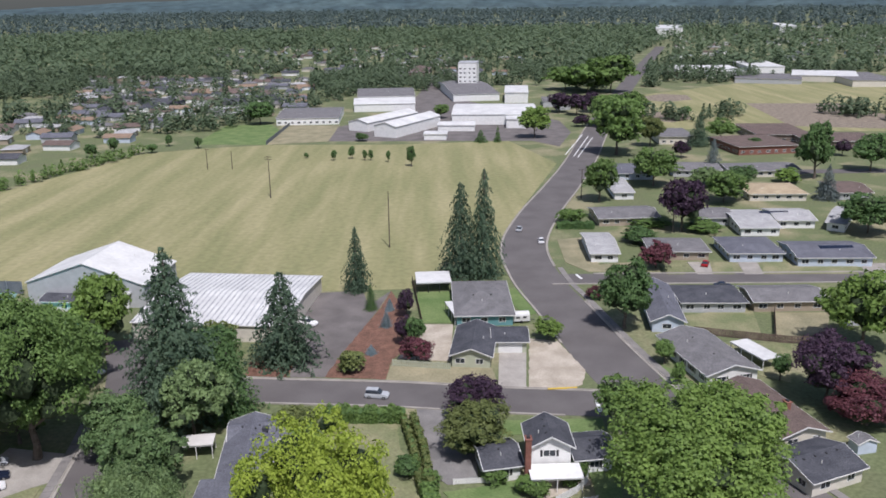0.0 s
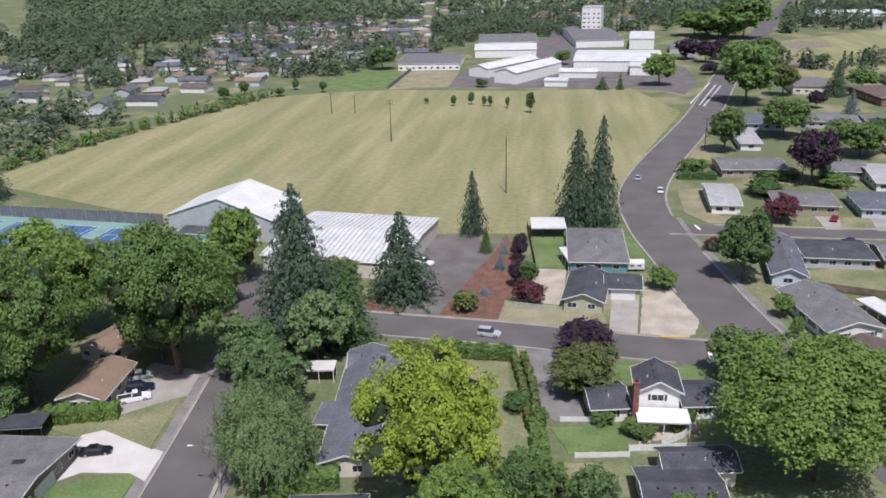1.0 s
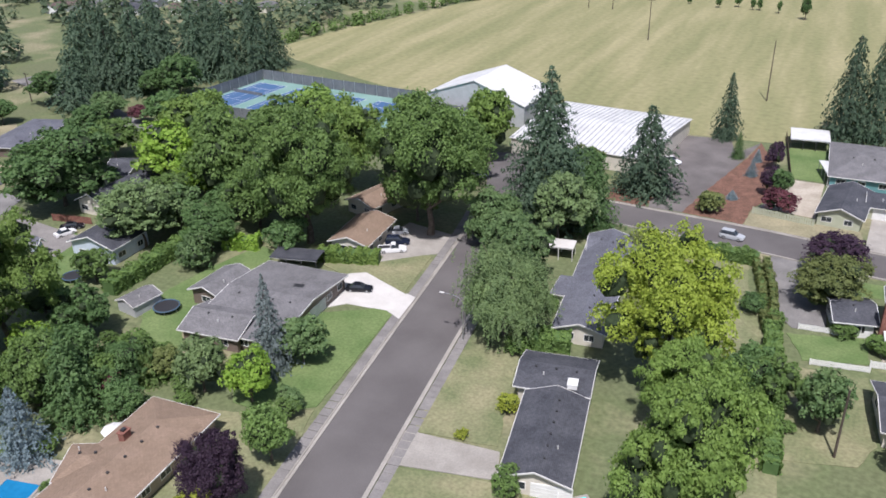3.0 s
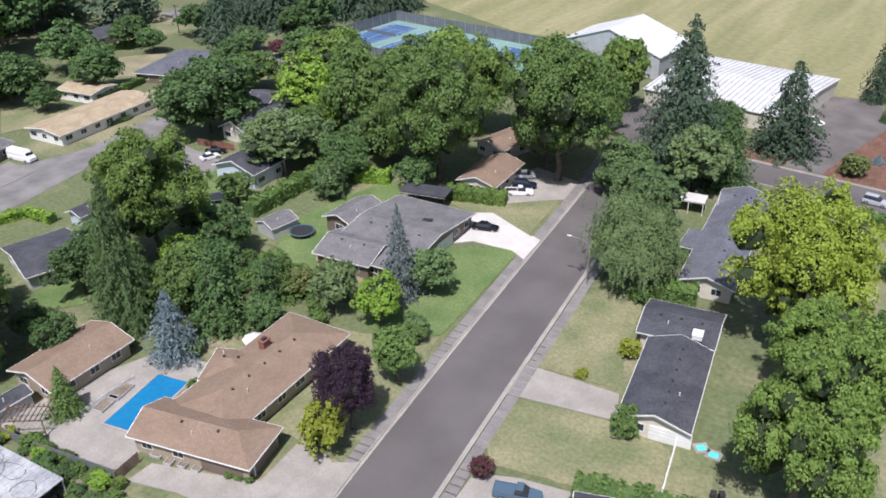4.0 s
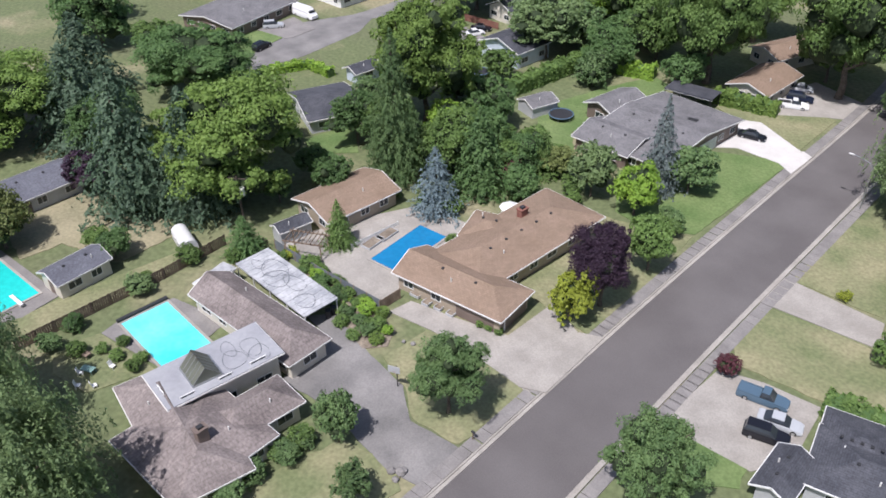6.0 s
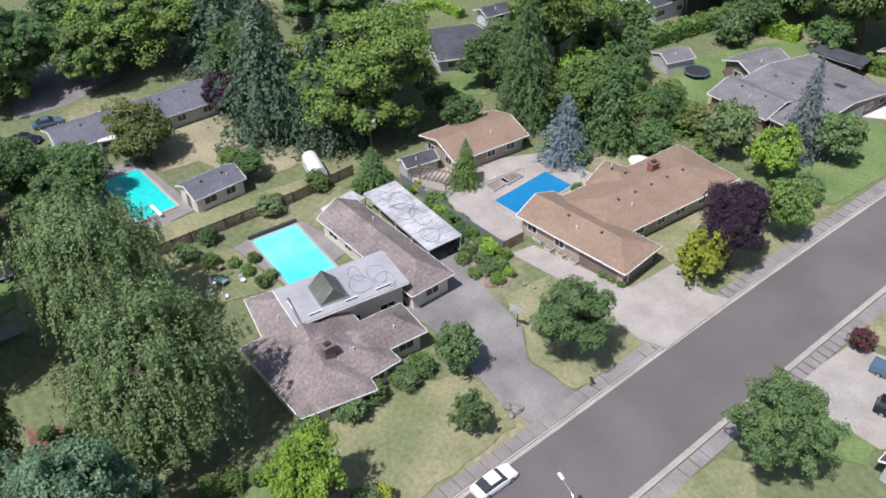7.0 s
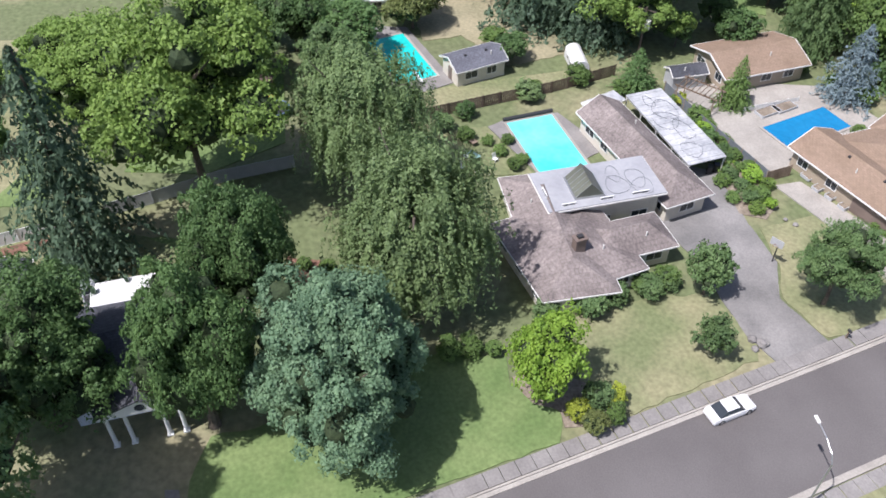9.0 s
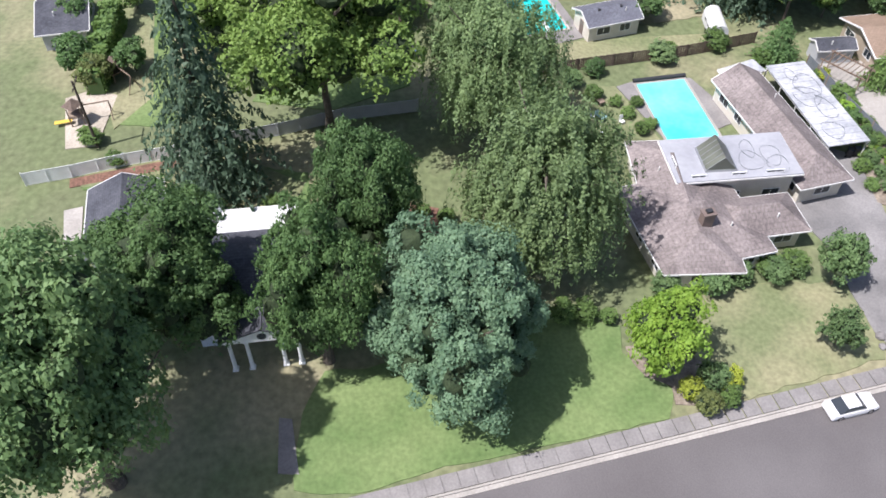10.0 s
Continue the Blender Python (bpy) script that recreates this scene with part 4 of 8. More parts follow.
def trailer(x, y, turn, L=5.2, W=2.2, label="white round-topped travel trailer"):
    e = empty("trailer", x, y, 0, turn, label, "trailer")
    bm = bmesh.new()
    n, rings = 10, []
    for sx in (-1, 1):
        ring = [bm.verts.new((sx * L / 2, -W / 2, 0.55))]
        for k in range(n + 1):
            a = math.pi * (1 - k / n)
            ring.append(bm.verts.new((sx * (L / 2 - 0.1), math.cos(a) * W / 2, 1.7 + math.sin(a) * 0.95)))
        ring.append(bm.verts.new((sx * L / 2, W / 2, 0.55)))
        rings.append(ring)
    for i in range(len(rings[0])):
        j = (i + 1) % len(rings[0])
        bm.faces.new((rings[0][i], rings[0][j], rings[1][j], rings[1][i]))
    bm.faces.new(rings[0]), bm.faces.new(rings[1][::-1])
    bmesh.ops.recalc_face_normals(bm, faces=bm.faces[:])
    part("body", bm, METAL_WHITE, e)
    for s in (-1, 1):
        window(e, 0.8 * s, -W / 2 - 0.01, 1.5, 0, 0.9, 0.6)
        part("wheel", rod(bmesh.new(), (0, s * (W / 2 - 0.2), 0.36), (0, s * (W / 2 + 0.02), 0.36), 0.36, sides=14), RUBBER, e)
    part("hitch", box(bmesh.new(), L / 2 + 0.6, 0, 0.45, 1.3, 0.12, 0.1), DARK, e)
    return e


def skylight(x, y, turn, L, W, z, rise):
    """A gabled glass roof light with metal bars."""
    e = empty("skylight", x, y, z, turn, "gabled greenish glass skylight with metal bars", "skylight")
    part("kerb_frame", box(bmesh.new(), 0, 0, 0, L + 0.2, W + 0.2, 0.25), STEEL, e)
    for s in (-1, 1):
        bm = bmesh.new()
        q = [(-L / 2, s * W / 2, 0.25), (L / 2, s * W / 2, 0.25), (L / 2, 0, rise), (-L / 2, 0, rise)]
        bm.faces.new([bm.verts.new(p) for p in q])
        bmesh.ops.solidify(bm, geom=bm.faces[:], thickness=0.03)
        part("pane", bm, SKYGLASS, e)
        for i in range(6):
            u = L * (i / 5 - 0.5)
            part("bar", rod(bmesh.new(), (u, s * W / 2, 0.28), (u, 0, rise + 0.03), 0.03), STEEL, e)
        bm = bmesh.new()
        bm.faces.new([bm.verts.new(p) for p in ((s * L / 2, -W / 2, 0.25), (s * L / 2, W / 2, 0.25), (s * L / 2, 0, rise))])
        bmesh.ops.solidify(bm, geom=bm.faces[:], thickness=0.03)
        part("end_pane", bm, SKYGLASS, e)
    return e


SKYGLASS = plain("roof_light_glass", (0.27, 0.285, 0.23), 0.35)
RAIL_MESH = MESH


def tennis_court(x, y, turn):
    """One blue court with white lines, a net and its posts."""
    e = empty("tennis_court", x, y, 0.09, turn, "blue tennis court with white lines and a net", "tennis court", "tennis courts")
    part("surface", box(bmesh.new(), 0, 0, 0.02, 23.8, 11.0, 0.05), COURT_BLUE, e)
    for s in (-1, 1):
        part("line", box(bmesh.new(), 0, s * 5.48, 0.07, 23.8, 0.1, 0.006), WHITE, e)
        part("line", box(bmesh.new(), 0, s * 4.11, 0.07, 23.8, 0.1, 0.006), WHITE, e)
        part("line", box(bmesh.new(), s * 11.88, 0, 0.07, 0.12, 10.9, 0.006), WHITE, e)
        part("line", box(bmesh.new(), s * 6.4, 0, 0.07, 0.1, 8.2, 0.006), WHITE, e)
        part("net_post", rod(bmesh.new(), (0, s * 6.0, 0.07), (0, s * 6.0, 1.15), 0.05), DARK, e)
    part("line", box(bmesh.new(), 0, 0, 0.07, 12.8, 0.1, 0.005), WHITE, e)
    part("net", box(bmesh.new(), 0, 0, 0.12, 0.03, 12.0, 0.9), MESH, e)
    return e


def raised_bed(x, y, turn, L, W, label="grey timber raised garden bed with soil"):
    e = empty("raised_bed", x, y, 0.12, turn, label, "planter", "raised garden beds")
    for s in (-1, 1):
        part("side_board", box(bmesh.new(), 0, s * W / 2, 0, L, 0.08, 0.35), GREY_WALL, e)
        part("end_board", box(bmesh.new(), s * L / 2, 0, 0, 0.08, W, 0.35), GREY_WALL, e)
    part("soil", box(bmesh.new(), 0, 0, 0, L - 0.1, W - 0.1, 0.28), SOIL, e)
    return e


def umbrella(x, y, r=1.6):
    e = empty("patio_umbrella", x, y, 0, 0, "white open patio umbrella on a pole", "umbrella")
    part("pole", rod(bmesh.new(), (0, 0, 0), (0, 0, 2.6), 0.03), STEEL, e)
    part("canopy", rod(bmesh.new(), (0, 0, 2.15), (0, 0, 2.7), r, 0.06, 8), WHITE, e)
    part("base", rod(bmesh.new(), (0, 0, 0), (0, 0, 0.1), 0.28, sides=14), DARK, e)
    return e


def play_tower(x, y, turn):
    e = empty("play_tower", x, y, 0, turn, "wooden play tower with a swing beam", "play tower")
    for sx in (-0.7, 0.7):
        for sy in (-0.7, 0.7):
            part("post", box(bmesh.new(), sx, sy, 0, 0.12, 0.12, 2.6), WOOD, e)
    part("deck", box(bmesh.new(), 0, 0, 1.3, 1.6, 1.6, 0.1), WOOD, e)
    part("roof", rod(bmesh.new(), (0, 0, 2.6), (0, 0, 3.4), 1.3, 0.05, 4), WOOD_DARK, e)
    part("swing_beam", box(bmesh.new(), 2.2, 0, 2.3, 3.4, 0.12, 0.12), WOOD, e)
    for s in (-1, 1):
        part("swing_leg", rod(bmesh.new(), (3.9, s * 0.9, 0), (3.9, 0, 2.35), 0.06), WOOD, e)
    part("slide", box(bmesh.new(), -1.6, 0, 0.5, 2.0, 0.6, 0.08, 0, 0.03), YELLOW, e, "yellow plastic slide")
    return e


def roof_box(x, y, z, turn, L, W, H, material, label, name="roof_unit"):
    e = empty(name, x, y, z, turn, label, "roof unit")
    part("housing", box(bmesh.new(), 0, 0, -0.3, L, W, H + 0.3, 0, 0.05), material, e)
    part("lid", box(bmesh.new(), 0, 0, H, L + 0.12, W + 0.12, 0.06, 0, 0.02), material, e)
    return e


def bin_cart(x, y, turn, material=None):
    e = empty("wheeled_bin", x, y, 0.1, turn, "dark plastic wheeled rubbish bin", "bin")
    part("body", box(bmesh.new(), 0, 0, 0.08, 0.6, 0.65, 0.95, 0, 0.05), material or DARK, e)
    part("lid", box(bmesh.new(), 0, 0, 1.03, 0.66, 0.72, 0.07, 0, 0.03), material or DARK, e)
    for s in (-1, 1):
        part("wheel", rod(bmesh.new(), (-0.28, s * 0.3, 0.1), (-0.28, s * 0.36, 0.1), 0.1, sides=10), RUBBER, e)
    return e


def solar(x, y, z, turn, tip, n=6):
    e = empty("solar_array", x, y, z, turn, "dark solar panels on a roof slope", "solar panels")
    for i in range(n):
        bm = bmesh.new()
        bmesh.ops.create_cube(bm, size=1, matrix=pose((i - n / 2 + 0.5) * 1.05, 0, 0, tip) @ Matrix.Diagonal((1.0, 1.7, 0.05, 1)))
        part("solar_panel", bm, PAINT["navy"], e)
    return e


def carport_posts(x, y, turn, L, n=3, high=2.6):
    e = empty("porch_posts", x, y, 0.1, turn, "row of white porch posts on a beam", "porch")
    part("beam", box(bmesh.new(), 0, 0, high - 0.25, L, 0.16, 0.25), WHITE, e)
    for i in range(n):
        part("post", box(bmesh.new(), L * (i / (n - 1) - 0.5), 0, 0, 0.2, 0.2, high - 0.25, 0, 0.02), WHITE, e)
    return e


# ---- ground and roads ----
GROUND = slab("ground", [(math.cos(a / 48 * math.tau) * 4900, math.sin(a / 48 * math.tau) * 4900) for a in range(48)], 0.0, GRASS, "dry green-brown open ground reaching the horizon", "ground", thick=1.0)
LANE = smooth_line([(-26.0, -120.0), (-33.8, -58.0), (-41.7, 3.6), (-44.8, 26.5), (-47.8, 50.0), (-51.3, 80.0), (-55.6, 118.0), (-58.6, 136.0), (-63.0, 152.0), (-70.0, 168.0)])
CROSS = smooth_line([(-62.0, 146.0), (-37.5, 142.6), (-10.0, 140.2), (10.0, 137.4), (34.0, 135.0)])
AVENUE = smooth_line([(66.0, 60.0), (52.0, 100.0), (40.0, 130.0), (33.5, 155.0), (28.5, 183.0), (24.5, 206.0), (24.0, 236.0), (32.5, 272.0), (48.0, 320.0), (63.0, 370.0), (101.0, 512.0), (187.0, 802.0), (310.0, 1200.0)])
SIDE = [(28.0, 205.0), (90.0, 204.0), (300.0, 202.0)]
slab("road", band(LANE, 10.2), 0.02, ASPHALT, "grey asphalt residential lane", "road")
slab("road", band(CROSS, 10.0), 0.026, ASPHALT, "grey asphalt cross street", "road")
slab("road", band(AVENUE, 13.5), 0.032, ASPHALT, "wide grey asphalt avenue", "road")
slab("road", band(SIDE, 8.0), 0.038, ASPHALT, "grey asphalt side street", "road")
slab("road", band([(60.0, 352.0), (120.0, 338.0), (300.0, 336.0)], 8.0), 0.044, ASPHALT, "grey asphalt far side street", "road")
slab("road", [(-149.8, 41.3), (-150.4, 47.3), (-149.6, 56.4), (-153.1, 72.8), (-157.9, 79.9), (-155.1, 93.6), (-160.7, 103.5), (-166.4, 102.9), (-163.4, 88.7), (-162.9, 81.4), (-163.0, 78.0), (-165.5, 70.7), (-168.4, 60.3), (-162.2, 54.1)], 0.03, ASPHALT_OLD, "worn grey asphalt cul-de-sac", "road")
slab("road", band(smooth_line([(-247.6, 176.3), (-207.0, 164.6), (-176.0, 150.4), (-154.2, 147.6)]), 8.0), 0.03, ASPHALT_OLD, "far grey asphalt street", "road")
slab("road", [(-156.7, -23.9), (-165.9, -13.6), (-160.0, -6.9), (-148.5, -7.9), (-143.0, -17.6), (-142.2, -26.3)], 0.03, ASPHALT_OLD, "shaded grey asphalt turning place", "road")
slab("field", [(-191.0, 246.6), (-187.4, 274.7), (-179.2, 301.3), (-169.2, 331.1), (-156.9, 364.6), (-146.1, 397.5), (-121.4, 410.0), (-87.4, 419.0), (-23.7, 415.5), (34.2, 422.5), (50.7, 361.4), (29.8, 288.7), (16.4, 239.1), (14.6, 212.3), (-9.4, 198.5), (-32.4, 197.8), (-72.2, 205.5), (-111.9, 204.4), (-180.6, 232.8)], 0.012, FIELD, "mown dry grass field with pale streaks", "field")
slab("lawn", [(-129.0, 423.0), (-127.6, 487.7), (-101.5, 490.5), (-91.5, 464.0), (-90.3, 419.2)], 0.02, LAWN, "watered bright green grass beside the field", "lawn")
slab("yard", [(-90.3, 419.2), (-90.5, 485.3), (-60.3, 483.4), (-59.7, 427.8)], 0.03, LAWN_DRY, "dry fenced yard by the workshops", "yard")
slab("pavement", [(-89.5, 429.5), (-54.1, 487.5), (-23.8, 563.7), (13.4, 1061.4), (38.0, 963.9), (19.4, 591.9), (69.8, 490.9), (70.1, 448.1), (57.9, 404.4), (45.8, 421.8), (-6.6, 424.8)], 0.024, ASPHALT_DARK, "brownish asphalt yard round the workshops", "pavement")
slab("sports_field", [(145.7, 616.6), (241.8, 690.0), (361.0, 678.8), (236.7, 438.0), (124.2, 454.8)], 0.02, FIELD, "dry school sports field", "field")
slab("infield", [(148.1, 609.1), (163.9, 622.4), (180.4, 613.7), (176.6, 586.2), (155.6, 574.8), (144.5, 585.4)], 0.05, SOIL, "bare sand infield", "infield")
slab("infield", [(123.4, 511.6), (136.9, 523.7), (151.5, 512.2), (149.3, 492.6), (134.0, 479.8), (120.0, 489.9)], 0.05, SOIL, "bare sand infield", "infield")
slab("infield", [(205.7, 561.5), (268.4, 556.7), (269.5, 501.5), (241.6, 447.5), (195.3, 460.6)], 0.05, SOIL, "bare sand infield", "infield")
slab("lot", [(-37.1, 195.9), (-20.8, 197.5), (-18.5, 187.4), (-13.6, 197.3), (-15.7, 185.4), (-23.8, 147.7), (-30.7, 147.9)], 0.04, ASPHALT_DARK, "brown-grey asphalt car park", "pavement")
slab("bark_bed", [(-13.6, 197.3), (-5.1, 169.5), (-11.1, 154.8), (-11.7, 146.4), (-23.8, 147.7), (-21.9, 157.8), (-15.4, 185.4)], 0.06, BARK, "reddish bark mulch bed", "planting bed", jag=0.15)
slab("bark_bed", [(-39.8, 148.8), (-31.3, 147.9), (-30.9, 155.2), (-40.2, 155.4)], 0.05, BARK, "reddish bark mulch bed", "planting bed", jag=0.15)
slab("yard", [(-11.1, 154.8), (0.4, 151.8), (9.5, 151.1), (9.9, 143.1), (-11.7, 145.2)], 0.05, LAWN_DRY, "dry bare front yard", "yard", jag=0.2)
slab("yard", [(18.3, 165.8), (24.3, 164.1), (28.0, 149.9), (26.3, 143.2), (22.8, 141.4), (15.9, 142.0)], 0.05, GRAVEL, "dry sandy corner yard", "yard", jag=0.2)
slab("driveway", [(11.5, 161.1), (17.2, 160.4), (15.4, 142.0), (10.1, 142.6)], 0.06, CONCRETE, "pale concrete driveway", "driveway")
slab("lawn", [(-7.1, 195.9), (2.1, 196.5), (1.9, 175.3), (-5.2, 175.5)], 0.05, LAWN, "green backyard lawn", "lawn")
slab("lawn", [(12.6, 198.7), (19.4, 197.7), (21.8, 180.7), (19.0, 179.0)], 0.05, LAWN, "green front lawn", "lawn")
slab("yard", [(-5.2, 174.4), (1.9, 174.3), (1.0, 154.5), (-10.0, 156.1), (-5.6, 166.3)], 0.05, GRAVEL, "pale gravel backyard", "yard")
slab("lawn", [(10.2, 129.6), (27.6, 129.9), (27.7, 125.4), (8.9, 124.4)], 0.05, LAWN, "green front lawn strip", "lawn", jag=0.15)
slab("lawn", [(-21.4, 128.9), (-8.6, 129.0), (-5.8, 106.5), (-16.0, 107.7)], 0.05, LAWN_MID, "part-dry lawn", "lawn", jag=0.2)
slab("driveway", [(-5.3, 134.1), (0.3, 134.0), (0.2, 121.3), (4.8, 119.4), (4.9, 110.4), (0.1, 109.7), (-3.4, 114.5)], 0.05, ASPHALT_OLD, "worn asphalt driveway", "driveway")
slab("lawn", [(41.2, 153.6), (45.3, 149.5), (48.8, 140.8), (43.0, 135.3)], 0.05, LAWN, "green front lawn", "lawn")
slab("yard", [(57.0, 161.8), (73.7, 161.4), (66.2, 142.8), (59.3, 147.9)], 0.04, LAWN_MID, "part-dry backyard", "yard")
slab("yard", [(55.6, 178.1), (73.1, 183.1), (68.9, 164.6), (55.3, 168.0)], 0.04, LAWN_MID, "part-dry backyard", "yard")
slab("yard", [(77.0, 179.3), (90.1, 179.0), (81.5, 162.7), (71.3, 164.5)], 0.045, LAWN_DRY, "dry backyard", "yard")
slab("driveway", [(67.7, 218.1), (73.9, 217.9), (71.6, 207.3), (67.6, 207.4)], 0.05, CONCRETE, "pale concrete driveway", "driveway")
slab("driveway", [(81.5, 217.2), (86.9, 217.0), (85.0, 206.9), (80.0, 207.0)], 0.05, CONCRETE, "pale concrete driveway", "driveway")
slab("driveway", [(114.2, 215.2), (121.5, 215.0), (116.9, 206.0), (112.0, 206.1)], 0.05, CONCRETE, "pale concrete driveway", "driveway")
slab("lawn", [(61.8, 216.8), (65.8, 216.7), (64.2, 207.5), (59.4, 207.6)], 0.045, LAWN_MID, "small front lawn", "lawn")
slab("lawn", [(74.8, 217.4), (79.8, 217.2), (77.3, 207.1), (71.6, 207.3)], 0.045, LAWN_MID, "small front lawn", "lawn")
slab("lawn", [(89.6, 220.0), (115.2, 219.2), (109.8, 206.2), (84.7, 206.9)], 0.045, LAWN_MID, "small front lawn", "lawn")
slab("lawn", [(47.6, 216.2), (59.1, 215.9), (58.2, 208.6), (46.2, 209.0)], 0.045, LAWN_MID, "small front lawn", "lawn")
slab("yard", [(34.7, 241.6), (45.5, 244.3), (43.0, 216.4), (52.8, 218.6), (54.0, 210.2), (38.9, 210.6), (34.0, 219.2)], 0.045, LAWN_DRY, "dry sandy corner yard", "yard")
slab("lawn", [(-0.5, 107.7), (10.6, 110.5), (11.2, 103.4), (2.3, 100.9)], 0.05, LAWN, "green back lawn", "lawn", jag=0.15)
slab("patio", [(11.5, 112.4), (22.5, 115.2), (21.9, 109.3), (12.8, 104.6)], 0.07, GRAVEL, "paved terrace behind the white house", "patio")
slab("lawn", [(22.3, 113.5), (27.3, 114.7), (25.9, 104.2), (22.3, 106.0)], 0.05, LAWN, "green side lawn", "lawn")
slab("lawn", [(1.6, 98.7), (11.0, 99.7), (11.9, 84.0), (9.7, 79.0), (0.4, 76.6)], 0.05, LAWN_MID, "part-dry back lawn", "lawn", jag=0.2)
slab("driveway", [(-74.6, 114.4), (-73.2, 122.1), (-62.0, 119.8), (-61.3, 111.9), (-63.9, 110.2), (-70.8, 104.2)], 0.05, CONCRETE, "wide pale concrete forecourt", "driveway")
slab("lawn", [(-80.5, 99.7), (-70.8, 104.2), (-63.9, 110.2), (-62.5, 110.1), (-60.9, 95.5), (-72.9, 97.3)], 0.055, LAWN_MID, "part-dry front lawn", "lawn")
slab("driveway", [(-73.5, 98.2), (-70.7, 99.9), (-60.5, 95.6), (-60.1, 89.6), (-68.2, 89.0), (-70.9, 86.4), (-73.7, 91.2)], 0.07, CONCRETE_PALE, "bright new concrete driveway", "driveway")
slab("lawn", [(-70.6, 84.8), (-61.3, 90.5), (-59.4, 88.9), (-57.5, 63.1), (-63.2, 58.8), (-68.9, 59.4), (-76.2, 68.6)], 0.06, LAWN, "striped green front lawn", "lawn", jag=0.12)
slab("lawn", [(-98.0, 91.1), (-95.2, 101.8), (-90.0, 100.3), (-88.1, 83.7), (-90.0, 73.0), (-84.6, 67.5), (-90.9, 63.7), (-100.3, 76.3)], 0.05, LAWN, "green back lawn", "lawn", jag=0.15)
slab("lawn", [(-74.9, 55.7), (-67.5, 57.7), (-63.2, 58.8), (-57.4, 62.4), (-50.8, 36.5), (-54.4, 35.8), (-63.2, 36.6), (-61.4, 45.3)], 0.04, LAWN_MID, "part-dry front lawn", "lawn", jag=0.2)
slab("patio", [(-94.3, 17.2), (-93.9, 23.1), (-91.2, 32.6), (-89.0, 38.7), (-78.0, 41.7), (-77.4, 35.1), (-74.8, 24.1), (-73.8, 20.3), (-88.9, 19.0)], 0.06, CONCRETE, "pale concrete pool terrace", "patio")
slab("driveway", [(-72.3, 20.5), (-72.1, 23.9), (-66.1, 25.9), (-59.3, 28.6), (-60.0, 37.1), (-52.8, 34.9), (-50.8, 23.7), (-56.9, 23.4), (-65.9, 22.3)], 0.07, CONCRETE, "pale concrete driveway", "driveway")
slab("lawn", [(-66.1, 36.2), (-66.0, 54.8), (-62.3, 65.4), (-59.2, 62.6), (-53.3, 37.8), (-57.0, 35.9)], 0.05, LAWN_MID, "part-dry front lawn", "lawn", jag=0.2)
slab("lawn", [(-50.3, 12.9), (-56.4, 11.7), (-60.4, 13.8), (-66.0, 15.0), (-66.4, 22.0), (-59.0, 24.6), (-51.0, 25.0)], 0.05, LAWN_MID, "part-dry front lawn under a tree", "lawn", jag=0.2)
slab("driveway", [(-78.4, 12.2), (-76.5, 15.2), (-68.7, 14.2), (-60.9, 13.9), (-56.3, 11.3), (-50.1, 12.8), (-48.8, 6.7), (-52.7, 5.4), (-64.1, 5.7), (-70.8, 3.8), (-72.7, 12.0)], 0.06, ASPHALT_OLD, "worn grey asphalt driveway", "driveway", jag=0.1)
slab("lawn", [(-60.3, -11.9), (-59.6, -0.6), (-58.8, 4.3), (-52.2, 6.6), (-49.9, 4.8), (-47.3, -9.1), (-49.1, -11.6), (-54.5, -12.6)], 0.05, LAWN_MID, "part-dry front lawn", "lawn", jag=0.2)
slab("planting_bed", [(-54.1, -18.3), (-52.3, -18.1), (-50.7, -17.4), (-49.5, -15.4), (-47.6, -15.6), (-46.6, -10.3), (-47.6, -9.8), (-50.8, -10.8), (-54.1, -15.1)], 0.07, SOIL, "kerbed soil planting bed", "planting bed")
slab("lawn", [(-50.8, -48.0), (-55.0, -45.9), (-54.8, -41.9), (-58.7, -25.4), (-56.6, -18.2), (-53.4, -18.7), (-49.0, -15.3), (-46.3, -16.6), (-44.3, -36.5), (-42.8, -43.9), (-43.8, -48.8)], 0.045, LAWN, "mown front lawn with stripes", "lawn", jag=0.15)
slab("patio", [(-92.1, -8.5), (-93.3, -5.0), (-92.7, 1.2), (-83.8, 4.4), (-83.4, 2.6), (-80.2, -5.2)], 0.05, CONCRETE_GREY, "grey concrete pool surround", "patio")
slab("lawn", [(-93.3, -14.2), (-92.1, -8.5), (-79.8, -5.7), (-82.2, -8.4), (-83.3, -13.7), (-88.9, -15.5)], 0.045, LAWN_MID, "shady back lawn", "lawn", jag=0.15)
slab("patio", [(-121.5, -20.5), (-119.0, -12.6), (-103.0, -9.6), (-101.6, -15.0), (-103.4, -20.2)], 0.05, CONCRETE_GREY, "grey concrete pool surround", "patio")
slab("yard", [(-127.3, -10.1), (-125.6, 6.8), (-112.7, 8.9), (-105.9, 7.7), (-104.9, -1.4), (-114.6, -5.4), (-114.8, -11.2)], 0.04, LAWN_DRY, "dry back lawn", "yard", jag=0.3)
slab("yard", [(-101.7, -16.7), (-102.3, -9.6), (-101.8, 5.8), (-101.3, 11.8), (-98.9, 11.5), (-96.4, -16.1)], 0.045, LAWN_MID, "part-dry strip behind the fence", "yard")
slab("lawn", [(-85.6, -71.0), (-85.8, -55.4), (-79.5, -46.9), (-74.8, -49.4), (-71.9, -55.1), (-73.8, -60.7), (-82.6, -62.5), (-82.0, -71.1)], 0.045, LAWN_MID, "part-dry back lawn", "lawn", jag=0.2)
